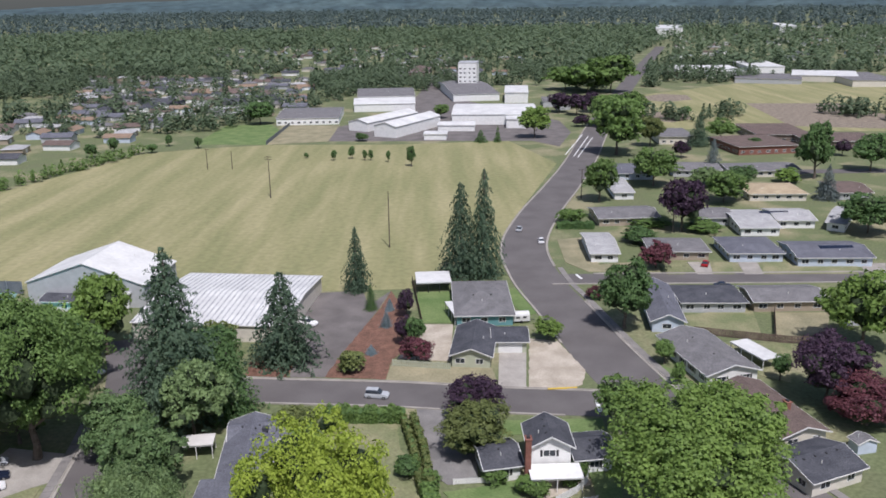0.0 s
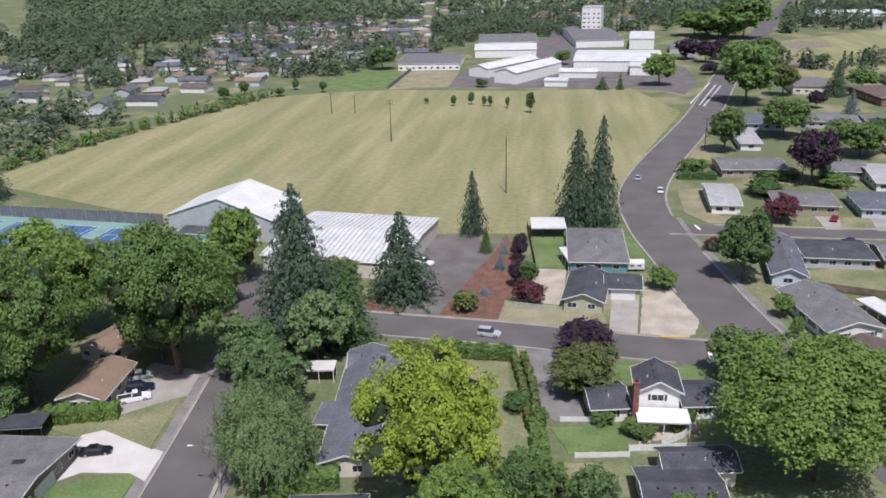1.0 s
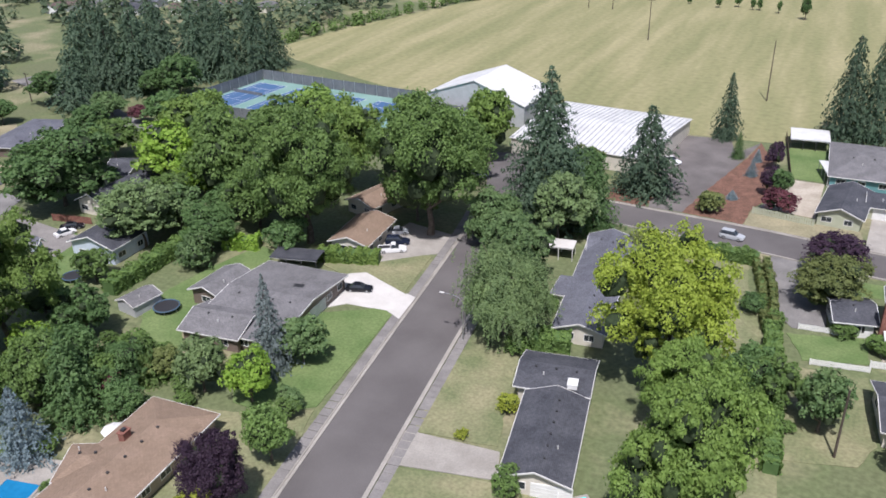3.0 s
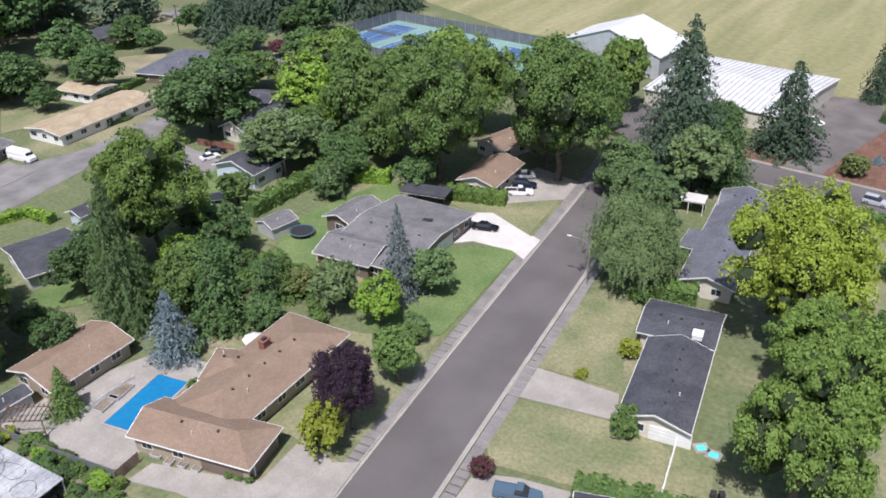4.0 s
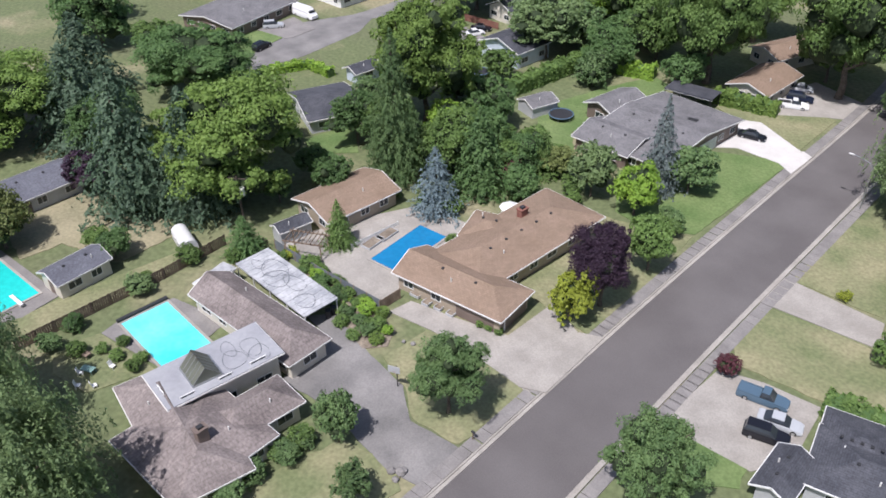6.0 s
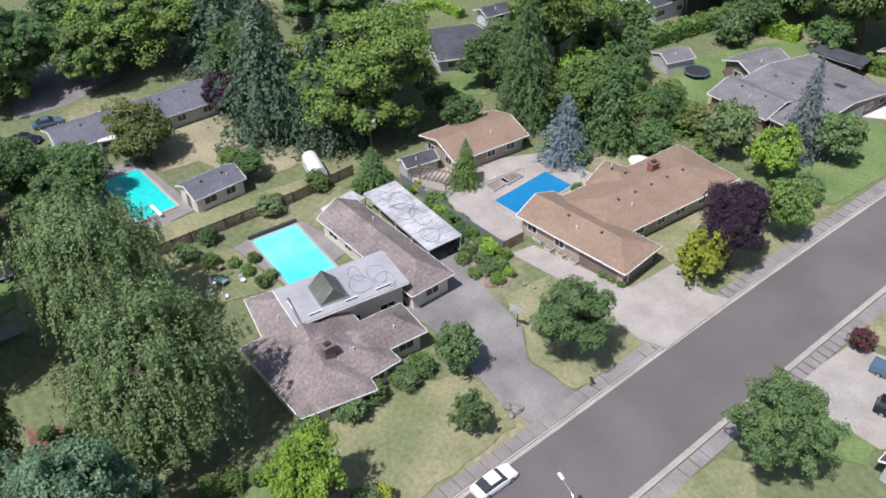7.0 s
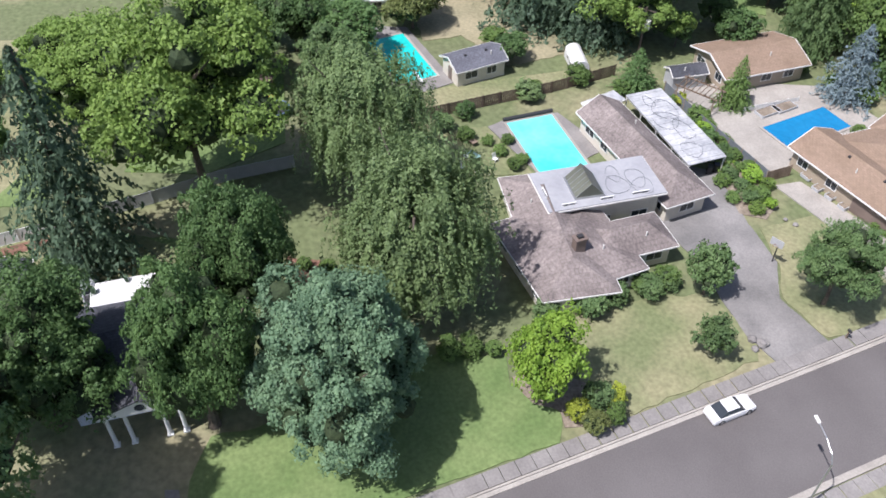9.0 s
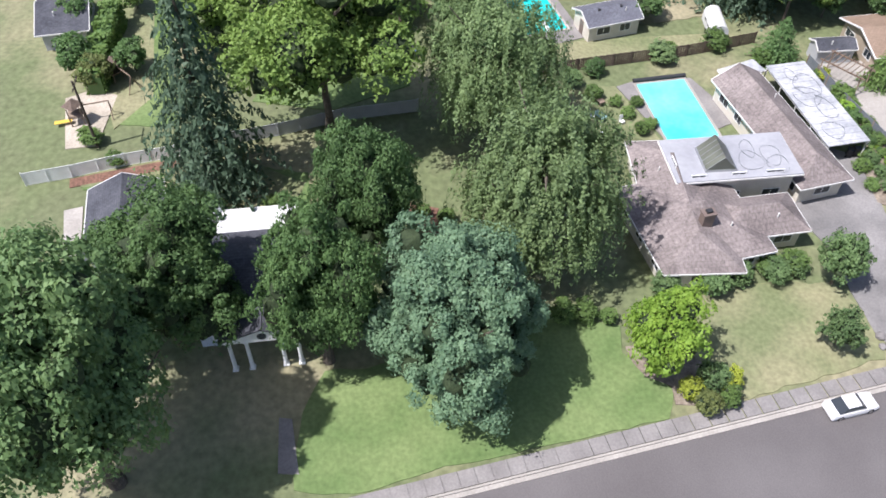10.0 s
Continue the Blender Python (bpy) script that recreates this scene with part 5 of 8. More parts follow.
slab("lawn", [(-83.4, -72.5), (-85.4, -61.0), (-83.9, -60.8), (-82.0, -72.3)], 0.046, BARK, "bark border along a white fence", "planting bed")
slab("lawn", [(-130.7, -72.9), (-129.7, -67.7), (-97.0, -64.9), (-91.4, -68.8), (-99.2, -71.0)], 0.045, LAWN_MID, "part-dry back lawn", "lawn")
slab("play_yard", [(-97.9, -75.3), (-99.4, -72.0), (-97.8, -69.2), (-88.7, -70.3), (-88.5, -73.8)], 0.05, GRAVEL, "pale sand play yard", "yard")
slab("lawn", [(-94.7, -53.0), (-91.8, -43.7), (-95.5, -33.8), (-110.7, -31.9), (-117.4, -35.9), (-110.7, -46.4)], 0.045, LAWN, "green back lawn", "lawn")
slab("planting_bed", [(-75.5, -36.5), (-74.0, -33.2), (-70.0, -33.2), (-71.0, -36.2)], 0.05, BARK, "reddish bark bed under trees", "planting bed", jag=0.3)
slab("path", [(-50.7, -49.9), (-50.4, -48.8), (-45.2, -48.3), (-45.5, -50.0)], 0.06, CONCRETE_GREY, "brick garden path", "path")
slab("driveway", [(-78.5, -72.3), (-78.9, -70.4), (-71.7, -69.6), (-72.0, -71.3)], 0.05, CONCRETE, "pale concrete driveway", "driveway")
slab("driveway", [(-44.2, 63.6), (-31.0, 64.4), (-29.3, 59.5), (-43.4, 56.8)], 0.06, CONCRETE, "pale concrete driveway", "driveway")
slab("lawn", [(-40.4, 47.1), (-42.3, 56.4), (-35.9, 58.1), (-29.1, 59.0), (-23.5, 58.6), (-21.0, 57.2), (-20.3, 49.8), (-29.7, 46.8), (-38.6, 44.9)], 0.05, LAWN_MID, "part-dry front lawn", "lawn", jag=0.15)
slab("lawn", [(-45.9, 83.4), (-36.5, 87.3), (-34.6, 78.1), (-31.7, 65.2), (-42.8, 63.8)], 0.05, LAWN_MID, "part-dry front lawn", "lawn", jag=0.2)
slab("driveway", [(-39.4, 42.7), (-34.8, 44.7), (-28.6, 46.0), (-26.7, 36.9), (-28.8, 32.8), (-38.8, 31.2)], 0.06, CONCRETE, "pale concrete driveway", "driveway")
slab("lawn", [(-38.5, 33.8), (-30.0, 35.2), (-28.4, 30.2), (-33.1, 25.5)], 0.055, LAWN, "green front lawn", "lawn", jag=0.15)
slab("lawn", [(-35.8, 2.9), (-36.0, 12.3), (-36.3, 19.1), (-34.0, 21.4), (-29.7, 17.0)], 0.05, LAWN_MID, "part-dry front lawn", "lawn")
slab("yard", [(-20.3, 49.8), (-21.9, 60.1), (-17.5, 60.7), (-14.9, 50.8)], 0.045, LAWN_MID, "part-dry back lawn", "lawn")
slab("lawn", [(-10.5, 101.5), (-8.1, 120.6), (-2.9, 113.5), (2.0, 64.6), (-3.1, 61.3)], 0.045, LAWN_MID, "part-dry back lawn", "lawn")
slab("lawn", [(-132.7, 68.4), (-133.8, 92.5), (-120.8, 83.6), (-116.1, 73.2), (-124.4, 68.9)], 0.05, LAWN, "green front lawn", "lawn")
slab("lawn", [(-170.3, 51.3), (-166.5, 61.6), (-161.7, 59.4), (-157.4, 46.9)], 0.05, LAWN, "green front lawn", "lawn")
slab("driveway", [(-169.2, 56.8), (-170.7, 67.1), (-161.0, 66.8), (-159.9, 59.0)], 0.05, CONCRETE_GREY, "grey concrete driveway", "driveway")
slab("lawn", [(-118.4, 36.9), (-117.2, 46.4), (-108.4, 41.3), (-112.9, 35.5)], 0.05, LAWN, "green back lawn", "lawn")
slab("driveway", [(-152.3, 90.2), (-150.3, 93.3), (-129.9, 90.9), (-128.5, 81.9), (-137.1, 86.6)], 0.05, CONCRETE_GREY, "grey concrete driveway", "driveway")
slab("lawn", [(-124.4, 75.3), (-121.6, 86.0), (-114.9, 82.5), (-117.8, 72.3)], 0.05, LAWN, "green back lawn", "lawn")
slab("lawn", [(-213.9, 91.7), (-203.4, 97.8), (-179.9, 88.1), (-185.4, 82.8), (-187.3, 75.4)], 0.04, LAWN_MID, "part-dry lawn", "lawn")
slab("yard", [(-220.5, 122.0), (-206.9, 139.5), (-190.0, 127.2), (-199.7, 115.9)], 0.04, LAWN_DRY, "dry yard", "yard")
slab("yard", [(-181.7, 100.5), (-182.1, 120.5), (-163.6, 106.4), (-170.1, 98.2)], 0.04, LAWN_DRY, "dry front yard", "yard")

slab("lawn", [(-85.4, -60.5), (-81.2, -46.6), (-75.8, -46.5), (-72.0, -53.0), (-74.3, -59.7), (-80.5, -61.8), (-81.5, -71.0), (-83.2, -71.5)], 0.012, LAWN, "green back lawn beside a white fence", "lawn", jag=0.15)
slab("lawn", [(-130.7, -73.9), (-129.3, -66.6), (-91.0, -61.5), (-92.2, -68.6)], 0.012, LAWN, "mown green garden strip", "lawn", jag=0.15)
slab("planting_bed", [(-87.2, 15.9), (-78.0, 15.7), (-68.9, 14.0), (-67.2, 16.5), (-69.0, 19.0), (-80.7, 19.2), (-88.1, 19.4)], 0.03, SOIL, "soil bed of a kitchen garden", "planting bed", jag=0.12)
slab("driveway", [(-67.0, 13.6), (-61.0, 13.6), (-56.6, 11.5), (-58.4, 9.6), (-66.0, 11.6)], 0.02, CONCRETE_GREY, "pale worn concrete strip of a driveway", "driveway", jag=0.1)

# ---- houses by the lane ----
# two wide brown door panels stand in for the open carport's shaded inside
house("rambling tan-shingled ranch house beside a blue pool", [(-71.1, 41.3, 93, 24.7, 10.9, 'hip', 2.7, 1.6), (-68.4, 29.2, 13, 16.8, 7.5, 'hip', 2.7, 1.5, (0, 1)), (-75.2, 39.9, -154, 6.4, 6.9, 'hip', 2.7, 1.1)], TAN_WALL, ROOF_TAN, -71.1, 41.3, chimneys=[(-73.0, 44.2, 4.9, 1.3)], vents=5, seed=1, trim=WHITE, doors_and_bays=[(1, 'f', 4.2, 5.6), (1, 'r', 0.0, 5.4)])
house("tan-shingled pool house with white gable trim", [(-95.4, 30.2, 92, 13.2, 9.2, 'gable', 2.6, 1.4)], TAN_WALL, ROOF_TAN, -95.3, 30.2, seed=2, trim=WHITE)
house("small dark-roofed garden shed", [(-94.7, 20.3, 88, 5.2, 2.9, 'gable', 2.2, 0.7)], GREY_WALL, ROOF_DARK, -94.7, 20.3, seed=3, win=False, category="shed", name="shed", inset=0.2)
house("sprawling house with weathered shake hip roofs", [(-66.7, -8.1, 97, 12.1, 12.1, 'hip', 2.8, 1.8), (-69.1, -8.5, -5, 19.2, 8.0, 'hip', 2.8, 1.7), (-66.2, -1.6, 92, 9.3, 5.5, 'hip', 2.8, 1.7), (-79.4, 6.3, -172, 19.6, 6.3, 'hip', 2.8, 1.8, (1, 0)), (-73.5, -2.1, 89, 13.6, 6.7, 'flat', 4.35, 0.1, None, None, MEMBRANE), (-90.4, 6.3, 107, 5.3, 2.4, 'flat', 2.5, 0.05, None, None, METAL_GREY)], CREAM, ROOF_SHAKE, -66.7, -8.1, chimneys=[(-64.7, -7.9, 5.6, 1.2, BROWN_WALL)], seed=4, garage=[(3, 'r', 0.0, 5.2)])
house("grey-shingled ranch house with wide low roofs", [(-77.9, 81.7, 3, 16.0, 23.5, 'gable', 2.7, 1.5), (-81.1, 73.5, 6, 10.8, 9.7, 'gable', 2.7, 1.4)], BROWN_WALL, ROOF_GREY, -77.9, 81.7, vents=4, seed=5, garage=[(0, 'r', 2.0, 5.0)])
house("open grey-roofed garden pavilion", [(-89.1, 83.1, 87, 9.4, 7.1, 'gable', 2.9, 1.3)], BROWN_WALL, ROOF_GREY, -89.1, 83.1, seed=6, category="pavilion", name="pavilion")
house("small grey wooden garden shed with a gable roof", [(-99.8, 74.5, 80, 5.8, 4.8, 'gable', 2.1, 0.9)], GREY_WALL, ROOF_GREY, -99.8, 74.5, seed=7, win=False, category="shed", name="shed", inset=0.2)
house("long dark-shingled house with two low gables", [(-25.7, 66.7, 99, 17.3, 8.7, 'gable', 2.8, 1.5), (-28.5, 79.6, 8, 10.5, 9.0, 'gable', 3.1, 1.3)], CREAM, ROOF_DARK, -25.7, 66.7, vents=6, seed=8, garage=[(0, 'l', 2.0, 5.0)])
house("long grey-shingled ranch house under a yellow-green tree", [(-30.8, 108.9, 96, 34.9, 8.4, 'gable', 2.7, 1.4), (-31.1, 122.8, 10, 10.5, 7.7, 'gable', 2.7, 1.2), (-35.6, 104.6, 92, 6.6, 2.5, 'flat', 2.6, 0.15, None, None, ROOF_SLATE)], CREAM, ROOF_SLATE, -30.8, 108.9, vents=7, seed=9)
house("tall white two-storey house with dark shutters and roof", [(16.0, 115.1, -89, 8.0, 7.5, 'gable', 5.3, 2.0), (8.0, 114.2, 11, 6.6, 8.6, 'gable', 2.7, 1.4), (22.7, 116.4, 8, 7.1, 8.5, 'gable', 2.7, 1.5)], WHITE, ROOF_DARK, 16.0, 115.1, chimneys=[(12.4, 110.2, 7.6, 1.3)], vents=3, seed=10, shutters=DARK, trim=WHITE)
house("dark-shingled house in deep tree shade", [(16.9, 90.1, 6, 11.1, 11.5, 'gable', 2.7, 1.5), (19.9, 97.7, 8, 10.7, 6.4, 'gable', 2.8, 1.3)], CREAM, ROOF_DARK, 16.9, 90.1, vents=4, seed=11)
house("dark-roofed house beside the parked cars", [(-22.6, 41.1, 19, 7.7, 8.4, 'hip', 2.8, 1.4), (-25.7, 32.7, -82, 6.6, 4.0, 'gable', 2.8, 1.0), (-19.8, 38.8, 18, 11.9, 8.6, 'hip', 2.9, 1.6)], GREY_WALL, ROOF_DARK, -22.6, 41.1, vents=5, seed=12, trim=WHITE, garage=[(1, 'l', 0.0, 4.0)])
house("long tan-roofed house under big trees", [(-77.4, 110.6, 94, 13.0, 8.4, 'gable', 2.7, 1.4), (-82.6, 127.6, 75, 13.8, 8.4, 'gable', 2.7, 1.3)], CREAM, ROOF_TAN, -77.4, 110.6, seed=13)
house("pale blue gabled house with a dark roof", [(-120.5, 88.9, 92, 10.3, 11.2, 'gable', 3.4, 1.9)], BLUE_WALL, ROOF_DARK, -120.5, 88.9, seed=14, trim=WHITE)
house("cream gabled house with a dark roof", [(-136.8, 109.9, 89, 20.6, 8.4, 'gable', 3.0, 2.0), (-145.5, 119.1, 14, 6.9, 10.9, 'gable', 3.0, 1.8)], CREAM, ROOF_DARK, -136.8, 109.9, seed=15)
house("small blue-grey outbuilding with plain walls", [(-136.2, 82.7, -4, 10.3, 1.9, 'gable', 2.6, 1.2)], BLUE_WALL, ROOF_SLATE, -136.2, 82.7, seed=151)
house("small blue outbuilding behind a hedge", [(-132.4, 59.3, 91, 6.4, 4.6, 'gable', 2.4, 1.0)], BLUE_WALL, ROOF_DARK, -132.4, 59.3, seed=152)
house("dark-shingled house with a pale patio cover", [(-123.7, 45.3, 74, 10.6, 13.2, 'gable', 2.7, 1.5)], GREY_WALL, ROOF_DARK, -123.7, 45.3, seed=16)
house("low buff-roofed house with white walls", [(-174.9, 91.6, 95, 28.3, 12.0, 'gable', 2.7, 0.8), (-192.3, 102.5, 9, 12.3, 8.9, 'gable', 2.7, 0.7)], WHITE, ROOF_BUFF, -174.9, 91.6, seed=17, trim=WHITE)
house("long grey hip-roofed house", [(-189.2, 129.1, 106, 23.2, 11.9, 'hip', 2.7, 1.2)], BROWN_WALL, ROOF_SLATE, -189.2, 129.1, seed=18)
house("long grey-roofed house by the cul-de-sac", [(-178.2, 58.0, 107, 22.1, 16.5, 'gable', 2.7, 1.2)], BROWN_WALL, ROOF_GREY, -178.2, 58.0, seed=19)
house("dark hip-roofed house at the street end", [(-235.3, 140.0, 98, 17.3, 10.7, 'hip', 2.7, 1.4)], GREY_WALL, ROOF_DARK, -235.3, 140.0, seed=20)
house("long dark-roofed house behind the green pool", [(-128.8, -10.3, 97, 25.5, 8.4, 'gable', 2.7, 1.6)], GREY_WALL, ROOF_SLATE, -128.8, -10.3, vents=5, seed=21, doors_and_bays=[(0, 'f', 3.0, 2.4)])
house("small dark-roofed pool cabin with cream walls", [(-104.6, -6.6, 101, 7.9, 5.1, 'gable', 2.5, 1.1)], CREAM, ROOF_SLATE, -104.6, -6.6, vents=2, seed=22, inset=0.35, doors_and_bays=[(0, 'l', 0.0, 0.95)])
house("dark-shingled outbuilding with white gable boards", [(-73.8, -64.8, -175, 10.2, 7.7, 'gable', 2.7, 1.7)], WHITE, ROOF_DARK, -75.7, -65.2, vents=3, seed=23, trim=WHITE)
house("shaded house with a dark roof behind a white portico", [(-63.8, -50.8, 90, 13.0, 10.5, "gable", 4.4, 1.9), (-71.5, -51.5, 90, 8.0, 4.5, "flat", 2.8, 0.1, None, None, METAL_WHITE)], BLUE_WALL, ROOF_DARK, -63.8, -50.8, seed=24, trim=WHITE, inset=0.5)
house("dark-roofed house at the garden's far end", [(-113.3, -77.0, 95, 6.6, 10.6, 'gable', 2.7, 1.5)], GREY_WALL, ROOF_DARK, -113.3, -77.0, seed=25)

# ---- houses by the avenue ----
house("teal house with a broad grey hip roof", [(8.9, 184.7, 1, 13.9, 23.8, 'hip', 2.7, 1.6)], TEAL_WALL, ROOF_GREY, 8.9, 184.7, vents=2, seed=30, trim=WHITE)
house("pale green house with a dark shingled roof", [(6.1, 158.8, 83, 16.1, 8.9, 'gable', 2.7, 1.7), (13.7, 162.1, -1, 8.0, 8.6, 'gable', 2.7, 1.3)], GREEN_WALL, ROOF_DARK, 6.1, 158.8, seed=31, garage=[(1, 'f', 0.0, 5.0)])
house("blue gabled house with a grey roof", [(50.5, 180.2, 84, 25.0, 8.0, 'gable', 2.7, 1.8)], BLUE_WALL, ROOF_SLATE, 50.5, 180.2, vents=2, seed=32, trim=WHITE)
house("long white house with a grey-green roof", [(52.5, 151.7, -77, 20.5, 11.7, 'gable', 2.8, 1.7)], WHITE, ROOF_GREY, 52.5, 151.7, vents=2, seed=33, trim=WHITE, shutters=DARK)
house("long brown-roofed house with plain walls", [(56.3, 128.3, 104, 19.9, 9.4, 'gable', 2.7, 1.5)], CREAM, ROOF_BROWN, 56.3, 128.3, chimneys=[(58.1, 125.9, 5.0, 1.2)], seed=34)
house("dark-roofed house at the lane's east", [(56.9, 111.4, 23, 11.3, 10.0, 'gable', 2.7, 1.5)], CREAM, ROOF_DARK, 56.9, 111.4, vents=4, seed=35)
house("small blue garden shed", [(67.8, 118.4, -78, 2.7, 3.9, 'gable', 2.0, 0.8)], BLUE_WALL, ROOF_GREY, 67.8, 118.4, seed=36, win=False, category="shed", name="shed", inset=0.2)
house("dark-roofed bungalow with plain walls", [(63.2, 185.5, -2, 15.9, 12.5, 'hip', 2.7, 1.3)], GREY_WALL, ROOF_DARK, 63.2, 185.5, seed=40, group="bungalows by the avenue")
house("grey-roofed bungalow with a patio", [(80.8, 185.2, -0, 17.7, 11.7, 'gable', 2.7, 1.3)], TAN_WALL, ROOF_GREY, 80.8, 185.2, seed=41, group="bungalows by the avenue")
house("pale-roofed white bungalow on the corner", [(45.2, 229.0, -2, 8.6, 21.8, 'gable', 2.7, 1.3)], WHITE, ROOF_PALE, 45.2, 229.0, seed=42, group="bungalows by the avenue")
house("grey-roofed tan bungalow with plain walls", [(66.6, 226.3, -4, 17.1, 14.0, 'hip', 2.7, 1.3)], TAN_WALL, ROOF_GREY, 66.6, 226.3, seed=43, group="bungalows by the avenue")
house("blue-grey bungalow with a white gable", [(87.0, 225.2, -2, 15.7, 16.8, 'hip', 2.7, 1.3)], BLUE_WALL, ROOF_SLATE, 87.0, 225.2, seed=44, group="bungalows by the avenue")
house("blue-grey bungalow with roof panels", [(106.7, 220.1, -2, 21.1, 16.1, 'gable', 2.7, 1.3)], BLUE_WALL, ROOF_SLATE, 106.7, 220.1, seed=45, group="bungalows by the avenue")
house("low grey-roofed bungalow with plain walls", [(59.5, 264.0, 4, 20.7, 15.4, 'gable', 2.7, 1.3)], TAN_WALL, ROOF_GREY, 59.5, 264.0, seed=46, group="bungalows by the avenue")
house("low grey-roofed bungalow with plain walls", [(88.2, 262.0, -2, 11.4, 14.0, 'gable', 2.7, 1.3)], GREY_WALL, ROOF_GREY, 88.2, 262.0, seed=47, group="bungalows by the avenue")
house("pale-roofed bungalow with roof panels", [(97.7, 254.0, -2, 12.8, 23.0, 'gable', 2.7, 1.3)], WHITE, ROOF_PALE, 97.7, 254.0, seed=48, group="bungalows by the avenue")
house("pale-roofed bungalow with plain walls", [(112.0, 258.6, -2, 12.8, 15.9, 'gable', 2.7, 1.3)], WHITE, ROOF_PALE, 112.0, 258.6, seed=49, group="bungalows by the avenue")
house("cream bungalow with a buff roof", [(120.4, 296.1, -2, 21.2, 18.6, 'hip', 2.7, 1.3)], CREAM, ROOF_BUFF, 120.4, 296.1, seed=50, group="bungalows by the avenue")
house("pale-roofed bungalow with plain walls", [(128.6, 256.8, -33, 6.4, 24.3, 'gable', 2.7, 1.3)], WHITE, ROOF_PALE, 128.6, 256.8, seed=51, group="bungalows by the avenue")
house("dark-roofed bungalow with plain walls", [(148.5, 297.2, -2, 12.5, 19.8, 'gable', 2.7, 1.3)], GREY_WALL, ROOF_BROWN, 148.5, 297.2, seed=52, group="bungalows by the avenue")
house("pale-roofed bungalow with plain walls", [(66.4, 304.9, -2, 8.1, 26.3, 'hip', 2.7, 1.3)], WHITE, ROOF_PALE, 66.4, 304.9, seed=53, group="bungalows by the avenue")
house("low grey-roofed bungalow with plain walls", [(104.2, 338.5, -3, 20.4, 17.9, 'gable', 2.7, 1.3)], GREY_WALL, ROOF_GREY, 104.2, 338.5, seed=54, group="bungalows by the avenue")
house("low grey-roofed bungalow with plain walls", [(130.2, 335.8, 2, 30.0, 17.4, 'gable', 2.7, 1.3)], CREAM, ROOF_GREY, 130.2, 335.8, seed=55, group="bungalows by the avenue")
house("low blue-grey bungalow with plain walls", [(76.9, 335.7, -3, 18.0, 21.1, 'gable', 2.7, 1.3)], BLUE_WALL, ROOF_SLATE, 76.9, 335.7, seed=56, group="bungalows by the avenue")
house("dark-roofed bungalow with plain walls", [(95.9, 175.6, -1, 12.4, 10.7, 'gable', 2.7, 1.3)], GREY_WALL, ROOF_DARK, 95.9, 175.6, seed=57, group="bungalows by the avenue")
house("red brick school wing with a flat brown roof", [(148.4, 391.7, 8, 29.8, 30.9, 'flat', 4.0, 0.1)], BRICK, ROOF_BROWN, 148.4, 391.7, seed=60, category="school", name="school")
house("flat-roofed brown school wing", [(171.3, 426.6, -3, 28.0, 37.9, 'flat', 4.0, 0.1)], BROWN_WALL, ROOF_BROWN, 171.3, 426.6, seed=61, category="school", name="school")
house("white flat-roofed school wing", [(116.7, 419.4, -3, 17.9, 27.4, 'flat', 4.0, 0.1)], CREAM, ROOF_GREY, 116.7, 419.4, seed=62, category="school", name="school")
house("low flat-roofed school wing", [(191.8, 399.9, -3, 35.9, 26.9, 'flat', 4.0, 0.1)], BROWN_WALL, ROOF_BROWN, 191.8, 399.9, seed=63, category="school", name="school")

# ---- sports hall, workshops and far buildings ----
house("white gabled sports hall with pale grey walls", [(-86.4, 198.0, 84, 19.0, 30.5, 'gable', 6.0, 5.2)], GREY_WALL, METAL_WHITE, -86.6, 195.8, win=False, seed=70, category="hall", name="sports_hall", inset=0.25)
low_hall = house("low hall with a ribbed white metal roof", [(-50.1, 183.2, -6, 34.9, 34.0, 'gable', 4.0, 1.4)], CREAM, METAL_WHITE, -50.1, 183.2, win=False, seed=71, category="hall", name="hall", inset=0.3, doors_and_bays=[(0, 'f', 3.0, 1.6)])
roof_of_hall = next(c for c in low_hall.children if c.name.startswith("roof"))
tip = math.degrees(math.atan2(1.4, 17.0))
for i in range(27):
    for q in (-1, 1):
        bm = bmesh.new()
        bmesh.ops.create_cube(bm, size=1, matrix=pose((i + 0.5) / 27 * 34.9 - 17.45, q * 8.5, 4.74, -q * tip) @ Matrix.Diagonal((0.3, 17.0, 0.09, 1)))
        part("rib", bm, METAL_GREY, roof_of_hall)
house("low dark-roofed changing block by the pool", [(-91.0, 188.2, -7, 12.6, 7.5, 'gable', 2.8, 0.8)], CREAM, ROOF_DARK, -91.0, 188.2, seed=72, category="changing block", name="changing_block")
house("white metal porch block between the halls", [(-77.8, 190.1, -2, 4.1, 8.2, 'flat', 4.0, 0.1)], WHITE, METAL_WHITE, -77.8, 190.1, seed=73, win=False, category="block", name="porch_block")
house("long white workshop with a grey roof", [(-80.7, 511.2, 3, 37.3, 49.0, 'gable', 4.0, 1.5)], WHITE, ROOF_GREY, -80.7, 511.2, seed=80, category="workshop", name="workshop", win=True, inset=0.3)
house("white sawtooth workshop with plain walls", [(-38.8, 560.1, 4, 40.5, 35.2, 'gable', 5.0, 2.0)], WHITE, METAL_WHITE, -38.8, 560.1, seed=81, category="workshop", name="workshop", win=False, inset=0.3)
house("large grey-roofed white workshop", [(-40.7, 603.3, 5, 40.1, 55.8, 'gable', 6.0, 2.5)], WHITE, ROOF_GREY, -40.7, 603.3, seed=82, category="workshop", name="workshop", win=True, inset=0.3)
house("white gabled workshop with plain walls", [(-33.8, 482.2, 58, 51.0, 13.8, 'gable', 5.0, 2.0)], WHITE, METAL_WHITE, -33.8, 482.2, seed=83, category="workshop", name="workshop", win=False, inset=0.3)
